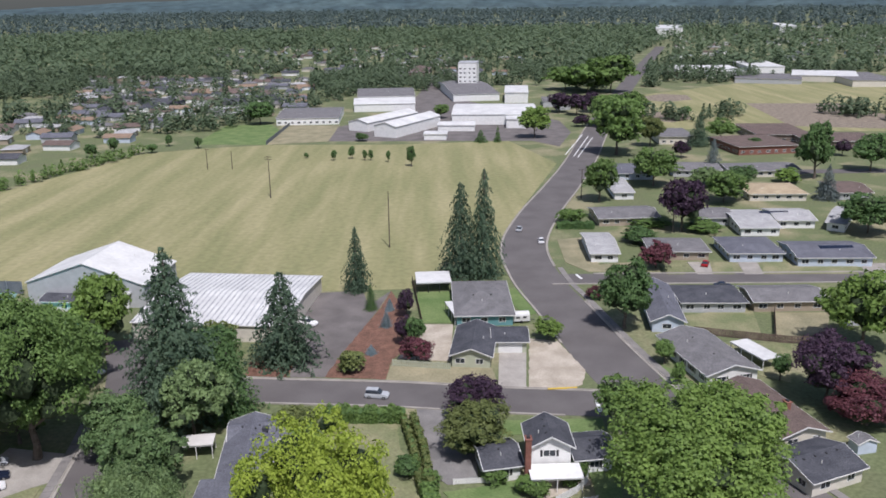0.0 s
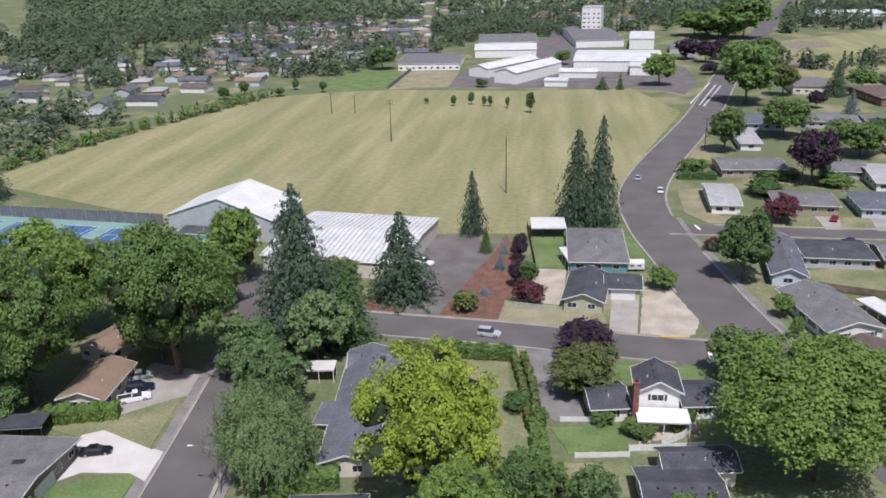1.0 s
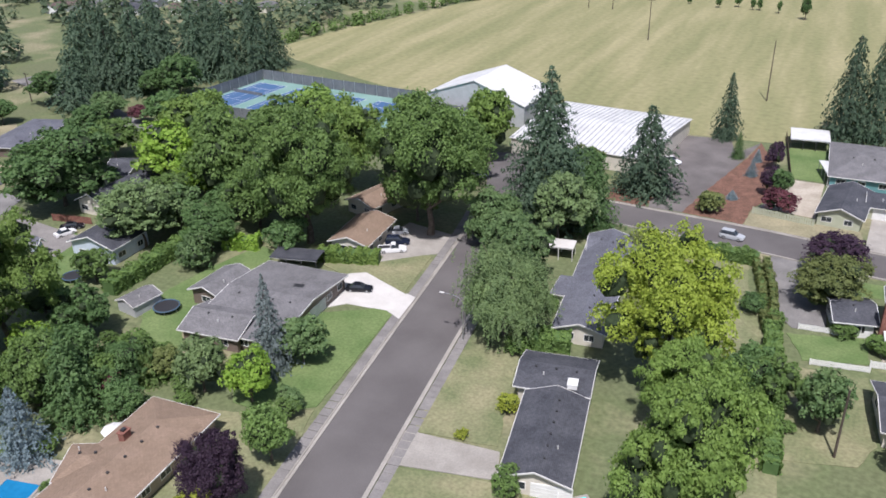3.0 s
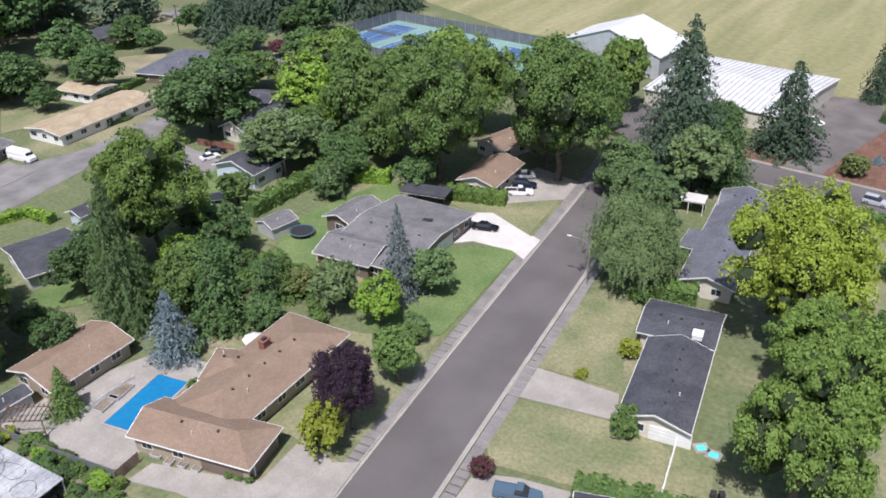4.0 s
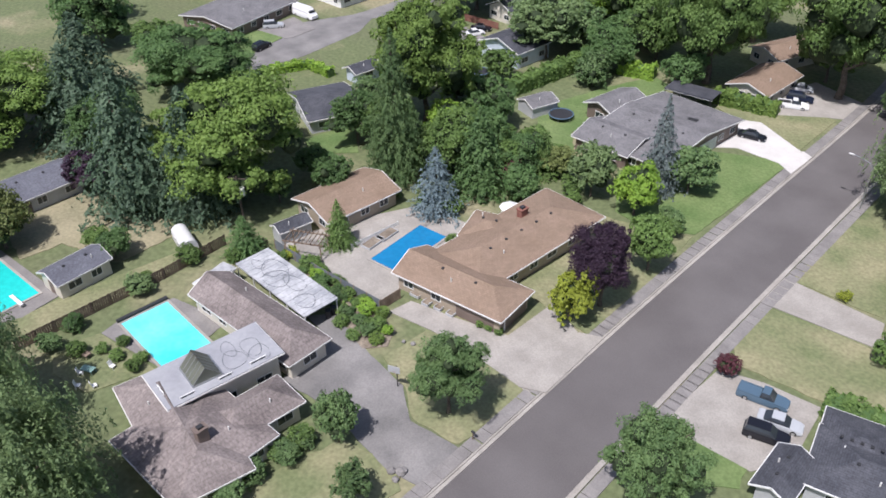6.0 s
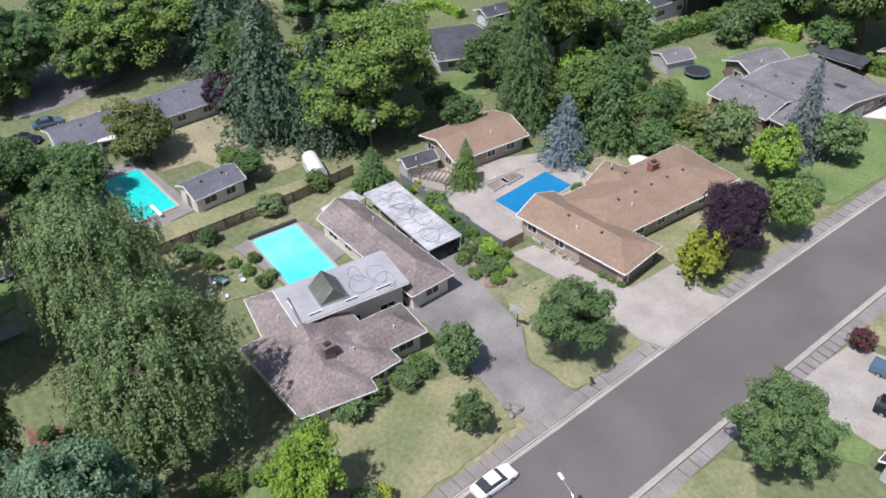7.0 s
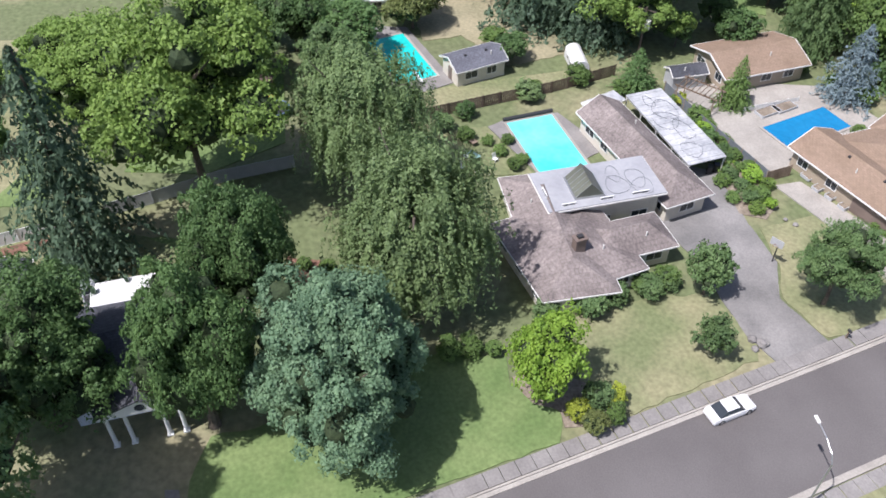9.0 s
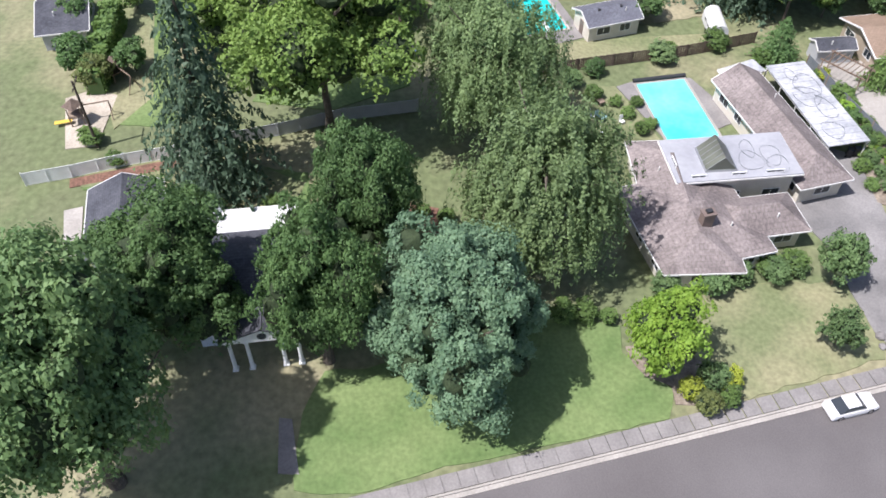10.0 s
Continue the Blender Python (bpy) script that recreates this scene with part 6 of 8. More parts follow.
house("tall white gabled workshop", [(-18.9, 459.7, 61, 49.2, 14.2, 'gable', 6.0, 2.2)], WHITE, METAL_WHITE, -18.9, 459.7, seed=84, category="workshop", name="workshop", win=False, inset=0.3)
house("very large white warehouse", [(31.7, 503.9, -4, 49.6, 49.9, 'gable', 6.0, 1.6)], WHITE, METAL_WHITE, 31.7, 503.9, seed=85, category="workshop", name="workshop", win=False, inset=0.3)
house("large grey-roofed warehouse with plain walls", [(18.4, 643.6, 7, 33.8, 102.1, 'gable', 5.0, 2.0)], WHITE, ROOF_GREY, 18.4, 643.6, seed=86, category="workshop", name="workshop", win=False, inset=0.3)
house("white flat-roofed works block", [(53.9, 604.4, -5, 16.8, 49.4, 'flat', 7.0, 0.2)], WHITE, METAL_WHITE, 53.9, 604.4, seed=87, category="workshop", name="workshop", win=False, inset=0.3)
house("low white store with plain walls", [(-3.6, 433.6, -3, 12.4, 11.3, 'flat', 3.0, 0.2)], WHITE, METAL_WHITE, -3.6, 433.6, seed=88, category="workshop", name="workshop", win=False, inset=0.3)
house("low white store with plain walls", [(8.1, 463.7, -4, 21.0, 15.1, 'gable', 3.4, 0.8)], WHITE, METAL_WHITE, 8.1, 463.7, seed=89, category="workshop", name="workshop", win=False, inset=0.3)
house("white works block with plain walls", [(42.4, 475.0, -4, 11.7, 20.9, 'flat', 5.0, 0.2)], WHITE, METAL_WHITE, 42.4, 475.0, seed=90, category="workshop", name="workshop", win=False, inset=0.3)
house("large white store with a flat roof", [(242.5, 771.6, -6, 55.5, 67.6, 'flat', 6.0, 0.2)], WHITE, METAL_WHITE, 242.5, 771.6, seed=91, category="workshop", name="workshop", win=True, inset=0.3)
house("white flat-roofed block with plain walls", [(296.4, 788.5, -7, 31.8, 66.6, 'flat', 8.0, 0.2)], WHITE, METAL_WHITE, 296.4, 788.5, seed=92, category="workshop", name="workshop", win=False, inset=0.3)
house("low brown block with plain walls", [(224.7, 765.1, -65, 34.3, 40.3, 'flat', 5.0, 0.2)], TAN_WALL, ROOF_GREY, 224.7, 765.1, seed=93, category="workshop", name="workshop", win=False, inset=0.3)
house("low grey school block", [(277.3, 710.6, -22, 52.0, 51.9, 'flat', 4.0, 0.2)], GREY_WALL, ROOF_GREY, 277.3, 710.6, seed=94, category="workshop", name="workshop", win=False, inset=0.3)
house("low pale school block", [(328.5, 720.5, -23, 51.4, 54.6, 'flat', 5.0, 0.2)], CREAM, METAL_WHITE, 328.5, 720.5, seed=95, category="workshop", name="workshop", win=False, inset=0.3)
house("low pale school block", [(344.5, 689.2, -6, 38.0, 73.9, 'flat', 5.0, 0.2)], CREAM, ROOF_GREY, 344.5, 689.2, seed=96, category="workshop", name="workshop", win=False, inset=0.3)
house("far white office block", [(419.4, 1572.1, -14, 45.8, 170.5, 'flat', 14.0, 0.2)], WHITE, METAL_WHITE, 419.4, 1572.1, seed=97, category="workshop", name="workshop", win=True, inset=0.3)
house("far white office block", [(647.9, 1615.4, -15, 28.6, 155.2, 'flat', 14.0, 0.2)], WHITE, METAL_WHITE, 647.9, 1615.4, seed=98, category="workshop", name="workshop", win=True, inset=0.3)
house("low grey block with plain walls", [(72.9, 567.4, -4, 9.4, 25.9, 'flat', 4.0, 0.2)], GREY_WALL, ROOF_GREY, 72.9, 567.4, seed=99, category="workshop", name="workshop", win=False, inset=0.3)
house("low grey block with plain walls", [(80.6, 559.2, -4, 9.1, 41.0, 'flat', 4.0, 0.2)], GREY_WALL, ROOF_GREY, 80.6, 559.2, seed=100, category="workshop", name="workshop", win=False, inset=0.3)
house("white five-storey office tower with window bands", [(21.4, 667.1, -7, 14.6, 23.6, 'flat', 22.0, 0.2)], WHITE, METAL_GREY, 21.4, 667.1, seed=110, category="office tower", name="office_tower", inset=0.1)
house("dark red hip-roofed hall among trees", [(-19.5, 767.3, -6, 15.1, 48.6, 'hip', 8.0, 4.0)], BROWN_WALL, ROOF_BROWN, -19.5, 767.3, seed=111, category="hall", name="hall")

# ---- trees by the lane ----
plant("dense", "bluegreen", -51.8, -34.5, 18.2, 14.4, "broad blue-green conifer with a dense round crown")
plant("weeping", "willow", -65.3, -24.6, 20.2, 18.3, "large grey-green birch with hanging branches")
plant("weeping", "willow", -85.2, -25.6, 19.0, 17.2, "tall grey-green birch with hanging branches")
plant("broad", "dark", -66.3, -41.0, 18.2, 9.6, "dark green maple with a dense crown")
plant("broad", "dark", -56.1, -45.4, 19.8, 9.7, "dark green maple with a dense crown")
plant("broad", "dark", -59.7, -58.7, 16.2, 12.3, "dark green spreading maple in a garden")
plant("broad", "mid", -46.4, -62.8, 25.5, 16.5, "tall feathery mid-green tree in a garden")
plant("fir", "needle", -80.4, -56.2, 26.0, 12.2, "tall dark drooping fir in a garden")
plant("airy", "light", -87.9, -43.9, 24.0, 20.6, "large airy light green tree with forked trunk")
plant("broad_mid", "lime", -51.7, -16.6, 10.2, 6.7, "bright lime-green young tree")
plant("airy_lo", "mid", -51.8, 1.1, 4.8, 3.9, "small green garden tree in a garden", "shrub")
plant("broad_lo", "mid", -58.9, 4.0, 6.2, 4.4, "small round grey-green tree")
plant("airy", "mid", -54.5, 15.2, 10.6, 8.1, "round green garden tree in a garden")
plant("airy", "mid", -32.9, 22.0, 11.6, 8.8, "round green street tree in a garden")
plant("shrub", "mid", -59.7, -12.8, 2.8, 2.9, "rounded green foundation shrub in a garden", "shrub")
plant("shrub", "mid", -59.4, -8.4, 3.0, 3.2, "rounded green foundation shrub in a garden", "shrub")
plant("shrub", "mid", -60.2, -5.6, 2.6, 2.9, "rounded green foundation shrub in a garden", "shrub")
plant("shrub", "mid", -60.0, -1.6, 2.6, 2.7, "rounded green foundation shrub in a garden", "shrub")
plant("shrub", "mid", -60.7, 1.0, 2.2, 2.3, "rounded green foundation shrub in a garden", "shrub")
plant("shrub", "gold", -48.2, -14.3, 2.6, 2.2, "low rounded bed shrub in a garden", "shrub")
plant("shrub", "mid", -49.1, -12.2, 3.2, 2.9, "low rounded bed shrub in a garden", "shrub")
plant("shrub", "gold", -48.7, -10.6, 2.6, 2.1, "low rounded bed shrub in a garden", "shrub")
plant("shrub", "green", -47.0, -11.0, 2.4, 1.8, "low rounded bed shrub in a garden", "shrub")
plant("shrub", "olive", -46.6, -13.4, 2.8, 2.3, "low rounded bed shrub in a garden", "shrub")
plant("broad", "purple", -55.9, 41.2, 11.6, 7.9, "round dark purple plum tree")
plant("dense_lo", "gold", -56.7, 36.3, 7.4, 5.7, "rounded golden yellow tree in a garden")
plant("broad_lo", "green", -56.7, 51.5, 8.0, 6.1, "round green garden tree in a garden")
plant("conifer", "grey", -68.4, 68.3, 16.0, 7.4, "tall narrow silver-green spruce")
plant("broad_lo", "lime", -66.4, 60.6, 8.2, 6.7, "lime-green garden tree in a garden")
plant("broad_lo", "willow", -74.1, 59.8, 8.2, 6.9, "pale flowering garden tree in a garden")
plant("broad_lo", "mid", -65.1, 71.4, 7.4, 7.8, "round green garden tree in a garden")
plant("shrub", "mid", -60.1, 60.8, 4.0, 3.5, "small conical shrub in a garden", "shrub")
plant("conifer", "blue", -86.1, 39.6, 11.0, 7.8, "blue spruce with tiered silvery boughs")
plant("conifer", "green", -88.3, 24.1, 7.6, 5.3, "small green garden conifer in a garden")
plant("broad_lo", "lime", -101.3, 55.3, 7.0, 7.6, "bright lime-green shrub tree")
plant("conifer", "dark", -86.4, 48.5, 14.2, 11.0, "broad dark garden conifer in a garden")
plant("broad_mid", "dark", -86.4, 55.9, 7.2, 8.0, "dark green shrub tree in a garden")
plant("shrub", "red", -84.4, 52.9, 3.8, 4.4, "dark red shrub in a garden", "shrub")
plant("conifer", "green", -83.4, 59.0, 7.6, 6.3, "green garden conifer in a garden")
plant("sequoia", "mid", -98.0, 41.4, 24.2, 9.4, "tall green column of a conifer")
plant("broad", "light", -109.6, 56.7, 23.2, 17.5, "tall light green broadleaf tree")
plant("broad", "light", -109.8, 18.6, 19.8, 19.6, "large light green maple in a garden")
plant("fir", "needle", -117.2, 7.1, 22.6, 14.9, "tall blue-dark fir in a garden")
plant("fir", "needle", -109.2, 13.6, 20.4, 12.4, "tall dark fir in a garden")
plant("broad", "dark", -147.3, 33.1, 13.2, 19.2, "dark green spreading tree in a garden")
plant("broad_mid", "dark", -184.2, 27.5, 14.4, 14.4, "dark green tree in a garden")
plant("conifer", "dark", -95.2, 13.2, 6.4, 6.3, "dark shrubby conifer in a garden")
plant("broad_lo", "dark", -106.2, -0.9, 4.2, 4.9, "small dark green tree in a garden")
plant("broad_mid", "olive", -118.7, -11.7, 9.4, 8.7, "rusty olive-green ornamental tree")
plant("broad_lo", "purple", -125.7, 3.4, 7.0, 6.5, "dark red plum tree in a garden")
plant("broad_mid", "dark", -113.8, -22.4, 7.8, 9.8, "dark green garden tree in a garden")
plant("broad", "light", -151.3, -4.2, 15.2, 22.1, "light green street tree in a garden")
plant("shrub", "green", -88.4, -7.2, 1.3, 1.7, "rounded garden shrub in a garden", "shrub")
plant("shrub", "green", -84.2, -6.7, 1.2, 1.7, "rounded garden shrub in a garden", "shrub")
plant("shrub", "dark", -94.8, -10.7, 2.2, 2.6, "rounded garden shrub in a garden", "shrub")
plant("shrub", "mid", -93.0, -14.2, 2.4, 2.8, "rounded garden shrub in a garden", "shrub")
plant("shrub", "willow", -96.7, -1.4, 2.8, 3.5, "rounded garden shrub in a garden", "shrub")
plant("shrub", "green", -110.9, -1.6, 2.8, 3.8, "rounded garden shrub in a garden", "shrub")
plant("shrub", "green", -78.3, 35.9, 1.6, 1.8, "rounded garden shrub in a garden", "shrub")
plant("shrub", "green", -84.3, 18.5, 1.3, 1.8, "rounded garden shrub in a garden", "shrub")
plant("shrub", "green", -80.9, 19.0, 1.3, 1.8, "rounded garden shrub in a garden", "shrub")
plant("shrub", "green", -75.3, 18.8, 1.6, 2.3, "rounded garden shrub in a garden", "shrub")
plant("shrub", "light", -72.3, 19.3, 1.4, 1.9, "rounded garden shrub in a garden", "shrub")
plant("shrub", "gold", -90.6, 17.4, 1.4, 2.0, "rounded garden shrub in a garden", "shrub")
plant("shrub", "light", -68.7, 15.9, 1.3, 1.7, "rounded garden shrub in a garden", "shrub")
plant("shrub", "mid", -72.9, 16.3, 1.4, 1.9, "rounded garden shrub in a garden", "shrub")
plant("weeping", "willow", -40.4, 90.2, 16.2, 16.2, "large weeping birch with hanging branches")
plant("sequoia", "needle", -48.0, 133.0, 31.5, 18.0, "giant sequoia with a spire-shaped crown")
plant("airy_mid", "willow", -43.2, 125.5, 13.6, 12.8, "grey-green broadleaf tree in a garden")
plant("conifer", "dark", -38.4, 132.7, 16.0, 11.3, "dark green conifer in a garden")
plant("fir", "needle", -33.1, 155.8, 19.6, 14.5, "dark drooping cedar in a garden")
plant("broad_lo", "light", -71.4, 160.1, 17.2, 10.9, "light green tree in a garden")
plant("broad", "green", -66.9, 118.7, 27.8, 21.1, "huge dark green maple in a garden")
plant("broad", "green", -87.0, 106.7, 26.8, 19.1, "huge dark green maple in a garden")
plant("broad_mid", "light", -92.7, 131.1, 20.6, 14.6, "yellow-green tree in a garden")
plant("broad_mid", "green", -114.0, 116.6, 20.8, 15.8, "green broadleaf tree in a garden")
plant("broad_mid", "lime", -130.4, 119.2, 15.0, 15.4, "light green tree in a garden")
plant("broad_mid", "green", -100.2, 108.5, 13.4, 12.8, "dark green tree in a garden")
plant("broad", "dark", -146.4, 101.5, 17.4, 22.2, "dark green trees in a row")
plant("airy", "willow", -115.6, 92.7, 13.2, 15.6, "grey-green birch in a garden")
plant("broad_lo", "dark", -109.0, 110.2, 7.0, 9.7, "dark green tree in a garden")
plant("airy", "yellow", -15.2, 85.4, 23.0, 18.4, "large yellow-green walnut tree")
plant("broad", "light", -11.2, 76.6, 15.0, 10.3, "large green tree in a garden")
plant("broad", "light", -8.0, 56.4, 23.0, 13.4, "large bright green tree in a garden")
plant("broad", "light", 36.4, 98.6, 19.5, 25.5, "large bright green maple in a garden")
plant("broad_lo", "green", 30.3, 126.3, 9.4, 8.5, "green street tree in a garden")
plant("broad_mid", "purple", 5.0, 129.1, 7.8, 11.0, "round purple plum tree in a garden")
plant("broad_mid", "olive", 4.2, 119.4, 9.0, 11.1, "green garden tree in a garden")
plant("broad_mid", "green", 17.8, 79.9, 8.4, 8.5, "round green garden tree in a garden")
plant("broad_lo", "mid", 5.1, 84.4, 8.8, 6.3, "green garden tree in a garden")
plant("broad_lo", "dark", -4.0, 90.3, 7.4, 6.2, "dark green garden tree in a garden")
plant("shrub", "dark", -6.2, 112.2, 3.2, 3.8, "dark green shrub in a garden", "shrub")
plant("broad_lo", "olive", -25.5, 125.2, 5.2, 7.3, "olive-green tree in a garden")
plant("shrub", "red", -38.5, 42.7, 2.8, 2.8, "dark red rounded shrub in a garden", "shrub")
plant("shrub", "gold", -33.2, 72.7, 2.8, 3.2, "golden and dark shrub in a garden", "shrub")
plant("shrub", "gold", -36.6, 65.1, 1.2, 1.8, "small golden shrub in a garden", "shrub")
plant("shrub", "green", -27.4, 57.6, 4.2, 3.5, "rounded garden shrub in a garden", "shrub")
plant("shrub", "green", -59.5, 59.7, 3.4, 3.0, "rounded garden shrub in a garden", "shrub")
plant("shrub", "dark", -80.3, 51.3, 5.6, 5.0, "rounded garden shrub in a garden", "shrub")
plant("shrub", "red", -84.9, 52.5, 4.8, 4.3, "rounded garden shrub in a garden", "shrub")
plant("shrub", "green", -86.8, 59.3, 6.8, 6.3, "rounded garden shrub in a garden", "shrub")
plant("broad_mid", "dark", -91.1, 52.1, 10.4, 9.7, "green garden tree in a garden")
plant("broad_mid", "green", -93.6, 48.2, 11.2, 9.5, "green garden tree in a garden")
plant("broad_mid", "dark", -100.4, 64.0, 9.2, 8.7, "green garden tree in a garden")
plant("shrub", "green", -113.4, 66.9, 6.4, 6.3, "rounded garden shrub in a garden", "shrub")
plant("shrub", "dark", -101.7, 31.6, 5.4, 5.3, "rounded garden shrub in a garden", "shrub")
plant("shrub", "dark", -103.6, 113.1, 7.2, 7.2, "rounded garden shrub in a garden", "shrub")
plant("shrub", "green", -113.9, 78.5, 6.6, 6.6, "rounded garden shrub in a garden", "shrub")
plant("broad_mid", "dark", -102.3, 96.1, 9.6, 9.8, "green garden tree in a garden")
plant("shrub", "dark", -88.2, 101.1, 7.4, 7.4, "rounded garden shrub in a garden", "shrub")
plant("shrub", "mid", -100.2, 89.5, 6.6, 6.5, "rounded garden shrub in a garden", "shrub")

green_rng = random.Random(17)
for i in range(46):
    u = i / 45
    gx, gy = -87.0 + u * 18.5, 17.6 - u * 0.8 + green_rng.uniform(-1.5, 1.5)
    gh = green_rng.choice((0.5, 0.7, 0.9, 1.3, 1.8)) * green_rng.uniform(0.8, 1.2)
    plant("shrub", green_rng.choice(("green", "light", "mid", "lime", "dark", "green")), gx, gy, gh, gh * green_rng.uniform(0.9, 1.6), "leafy vegetable plant in a kitchen garden", "shrub", group="kitchen garden plants")

# ---- trees by the avenue and the field ----
plant("fir", "needle", -22.3, 197.6, 17.2, 7.1, "dark ragged fir at the field edge")
plant("fir", "needle", 4.5, 207.9, 26.0, 11.8, "tall dark fir in a garden")
plant("fir", "needle", 10.6, 207.7, 29.6, 10.6, "tall dark fir in a garden")
plant("conifer", "dark", -17.6, 184.3, 6.6, 3.5, "small dark conifer in a garden")
plant("broad_lo", "light", -76.6, 169.6, 12.2, 8.4, "light green tree in a garden")
plant("broad", "light", -78.7, 143.5, 16.8, 18.4, "light green maple in a garden")
plant("broad_mid", "dark", 40.3, 171.0, 15.6, 12.2, "dark green round tree in a garden")
plant("broad_lo", "purple", 74.9, 249.7, 16.0, 13.8, "very dark purple beech in a garden")
plant("shrub", "red", 57.7, 212.9, 7.0, 9.2, "dark red round tree in a garden")
plant("broad_mid", "light", 87.1, 158.2, 17.4, 16.5, "light green tree in a garden")
plant("broad_mid", "purple", 69.2, 134.8, 12.6, 13.2, "dark purple plum tree in a garden")
plant("broad_mid", "red", 72.6, 126.5, 8.6, 12.9, "dark red tree in a garden")
plant("broad_lo", "light", 22.5, 164.7, 5.2, 5.9, "round light green street tree")
plant("shrub", "red", 37.0, 189.8, 3.2, 4.2, "dark red corner shrub in a garden", "shrub")
plant("broad_lo", "purple", -8.9, 179.7, 6.4, 4.5, "purple plum tree in a garden")
plant("broad_lo", "purple", -9.0, 163.3, 6.6, 3.6, "purple plum tree in a garden")
plant("conifer", "blue", -13.1, 183.5, 3.2, 2.7, "small blue spruce in a garden")
plant("conifer", "blue", -13.3, 173.6, 3.8, 3.1, "small blue spruce in a garden")
plant("conifer", "blue", -15.5, 158.5, 2.2, 2.9, "small blue spruce in a garden")
plant("broad_lo", "dark", -6.4, 162.7, 6.4, 4.4, "dark green shrub tree in a garden")
plant("broad_lo", "red", -5.9, 154.7, 5.0, 7.0, "reddish shrub tree in a garden")
plant("shrub", "olive", -19.0, 150.2, 4.6, 5.5, "olive-green shrub in a garden", "shrub")
plant("broad_lo", "green", 44.3, 152.2, 5.0, 3.8, "small green tree in a garden")
plant("broad_lo", "green", 44.6, 142.8, 4.4, 2.9, "small green tree in a garden")
plant("broad_lo", "dark", 64.5, 144.1, 5.6, 3.3, "small dark tree in a garden")
plant("broad_lo", "green", 56.4, 289.3, 15.4, 12.0, "green broadleaf tree in a garden")
plant("broad_mid", "green", 81.0, 380.4, 26.2, 26.9, "green broadleaf tree in a garden")
plant("broad_lo", "green", 81.9, 314.3, 15.0, 18.1, "green broadleaf tree in a garden")
plant("broad_lo", "olive", 102.0, 402.0, 14.4, 12.9, "green broadleaf tree in a garden")
plant("conifer", "needle", 125.2, 400.7, 17.0, 11.1, "dark conifer in a garden")
plant("broad_lo", "green", 141.4, 416.4, 10.8, 15.2, "green broadleaf tree in a garden")
plant("conifer", "grey", 113.0, 339.9, 14.2, 8.0, "dark conifer in a garden")
plant("broad_lo", "dark", 148.7, 323.7, 22.2, 13.6, "green broadleaf tree in a garden")
plant("broad_lo", "dark", 177.9, 336.9, 15.8, 15.9, "green broadleaf tree in a garden")
plant("conifer", "grey", 138.0, 288.6, 13.0, 9.4, "dark conifer in a garden")
plant("broad_lo", "green", 100.1, 285.9, 11.2, 17.0, "green broadleaf tree in a garden")
plant("broad_mid", "dark", 131.0, 244.5, 12.6, 17.6, "green broadleaf tree in a garden")
plant("shrub", "light", 135.8, 317.0, 5.6, 9.6, "rounded green shrub in a garden", "shrub")
plant("broad_lo", "purple", 108.9, 371.9, 7.2, 8.1, "green broadleaf tree in a garden")
plant("broad_lo", "purple", 182.0, 370.9, 7.2, 7.2, "green broadleaf tree in a garden")
plant("far", "dark", 145.6, 497.7, 6.8, 7.2, "green broadleaf tree in a garden")
plant("broad_lo", "light", 48.2, 430.6, 16.2, 16.5, "green broadleaf tree in a garden")
plant("shrub", "dark", -41.9, 426.8, 4.4, 6.5, "rounded green shrub in a garden", "shrub")
plant("broad_lo", "green", -0.7, 507.6, 8.6, 9.1, "green broadleaf tree in a garden")
plant("farfir", "dark", 19.5, 419.8, 6.4, 7.6, "dark conifer in a garden")
plant("farfir", "dark", 28.2, 419.4, 8.6, 4.1, "dark conifer in a garden")
plant("broad_lo", "green", 96.9, 466.8, 17.4, 26.4, "green broadleaf tree in a garden")
plant("broad_lo", "green", 118.2, 512.0, 13.8, 21.8, "green broadleaf tree in a garden")
plant("far", "purple", 74.9, 528.1, 12.4, 14.7, "green broadleaf tree in a garden")
plant("far", "purple", 83.6, 514.4, 12.8, 12.6, "green broadleaf tree in a garden")
plant("far", "purple", 94.5, 526.7, 12.4, 12.9, "green broadleaf tree in a garden")
plant("far", "purple", 79.5, 468.0, 6.4, 9.2, "green broadleaf tree in a garden")
plant("broad_lo", "dark", -108.3, 491.0, 13.4, 15.6, "green broadleaf tree in a garden")
plant("far", "green", 97.5, 659.6, 17.4, 32.1, "green broadleaf tree in a garden")
plant("far", "green", 111.7, 638.3, 22.4, 35.7, "green broadleaf tree in a garden")
plant("far", "green", 128.7, 636.8, 27.4, 35.8, "green broadleaf tree in a garden")
plant("broad_lo", "willow", 102.5, 313.4, 6.6, 13.8, "green broadleaf tree in a garden")
plant("broad_lo", "dark", 115.5, 312.8, 7.8, 11.7, "green broadleaf tree in a garden")
plant("shrub", "green", 41.9, 261.1, 4.8, 9.4, "rounded green shrub in a garden", "shrub")
plant("shrub", "green", 66.8, 256.7, 2.8, 13.2, "rounded green shrub in a garden", "shrub")
plant("shrub", "dark", 58.8, 237.7, 4.4, 10.5, "rounded green shrub in a garden", "shrub")
plant("shrub", "green", 81.9, 249.4, 3.6, 11.2, "rounded green shrub in a garden", "shrub")
plant("far", "dark", 149.6, 391.6, 5.4, 5.8, "green broadleaf tree in a garden")
plant("far", "dark", -63.8, 380.7, 2.6, 2.2, "small dark tree at the field edge")
plant("far", "dark", -50.1, 374.4, 4.8, 2.6, "small dark tree at the field edge")
plant("far", "dark", -42.1, 378.2, 5.8, 2.9, "small dark tree at the field edge")
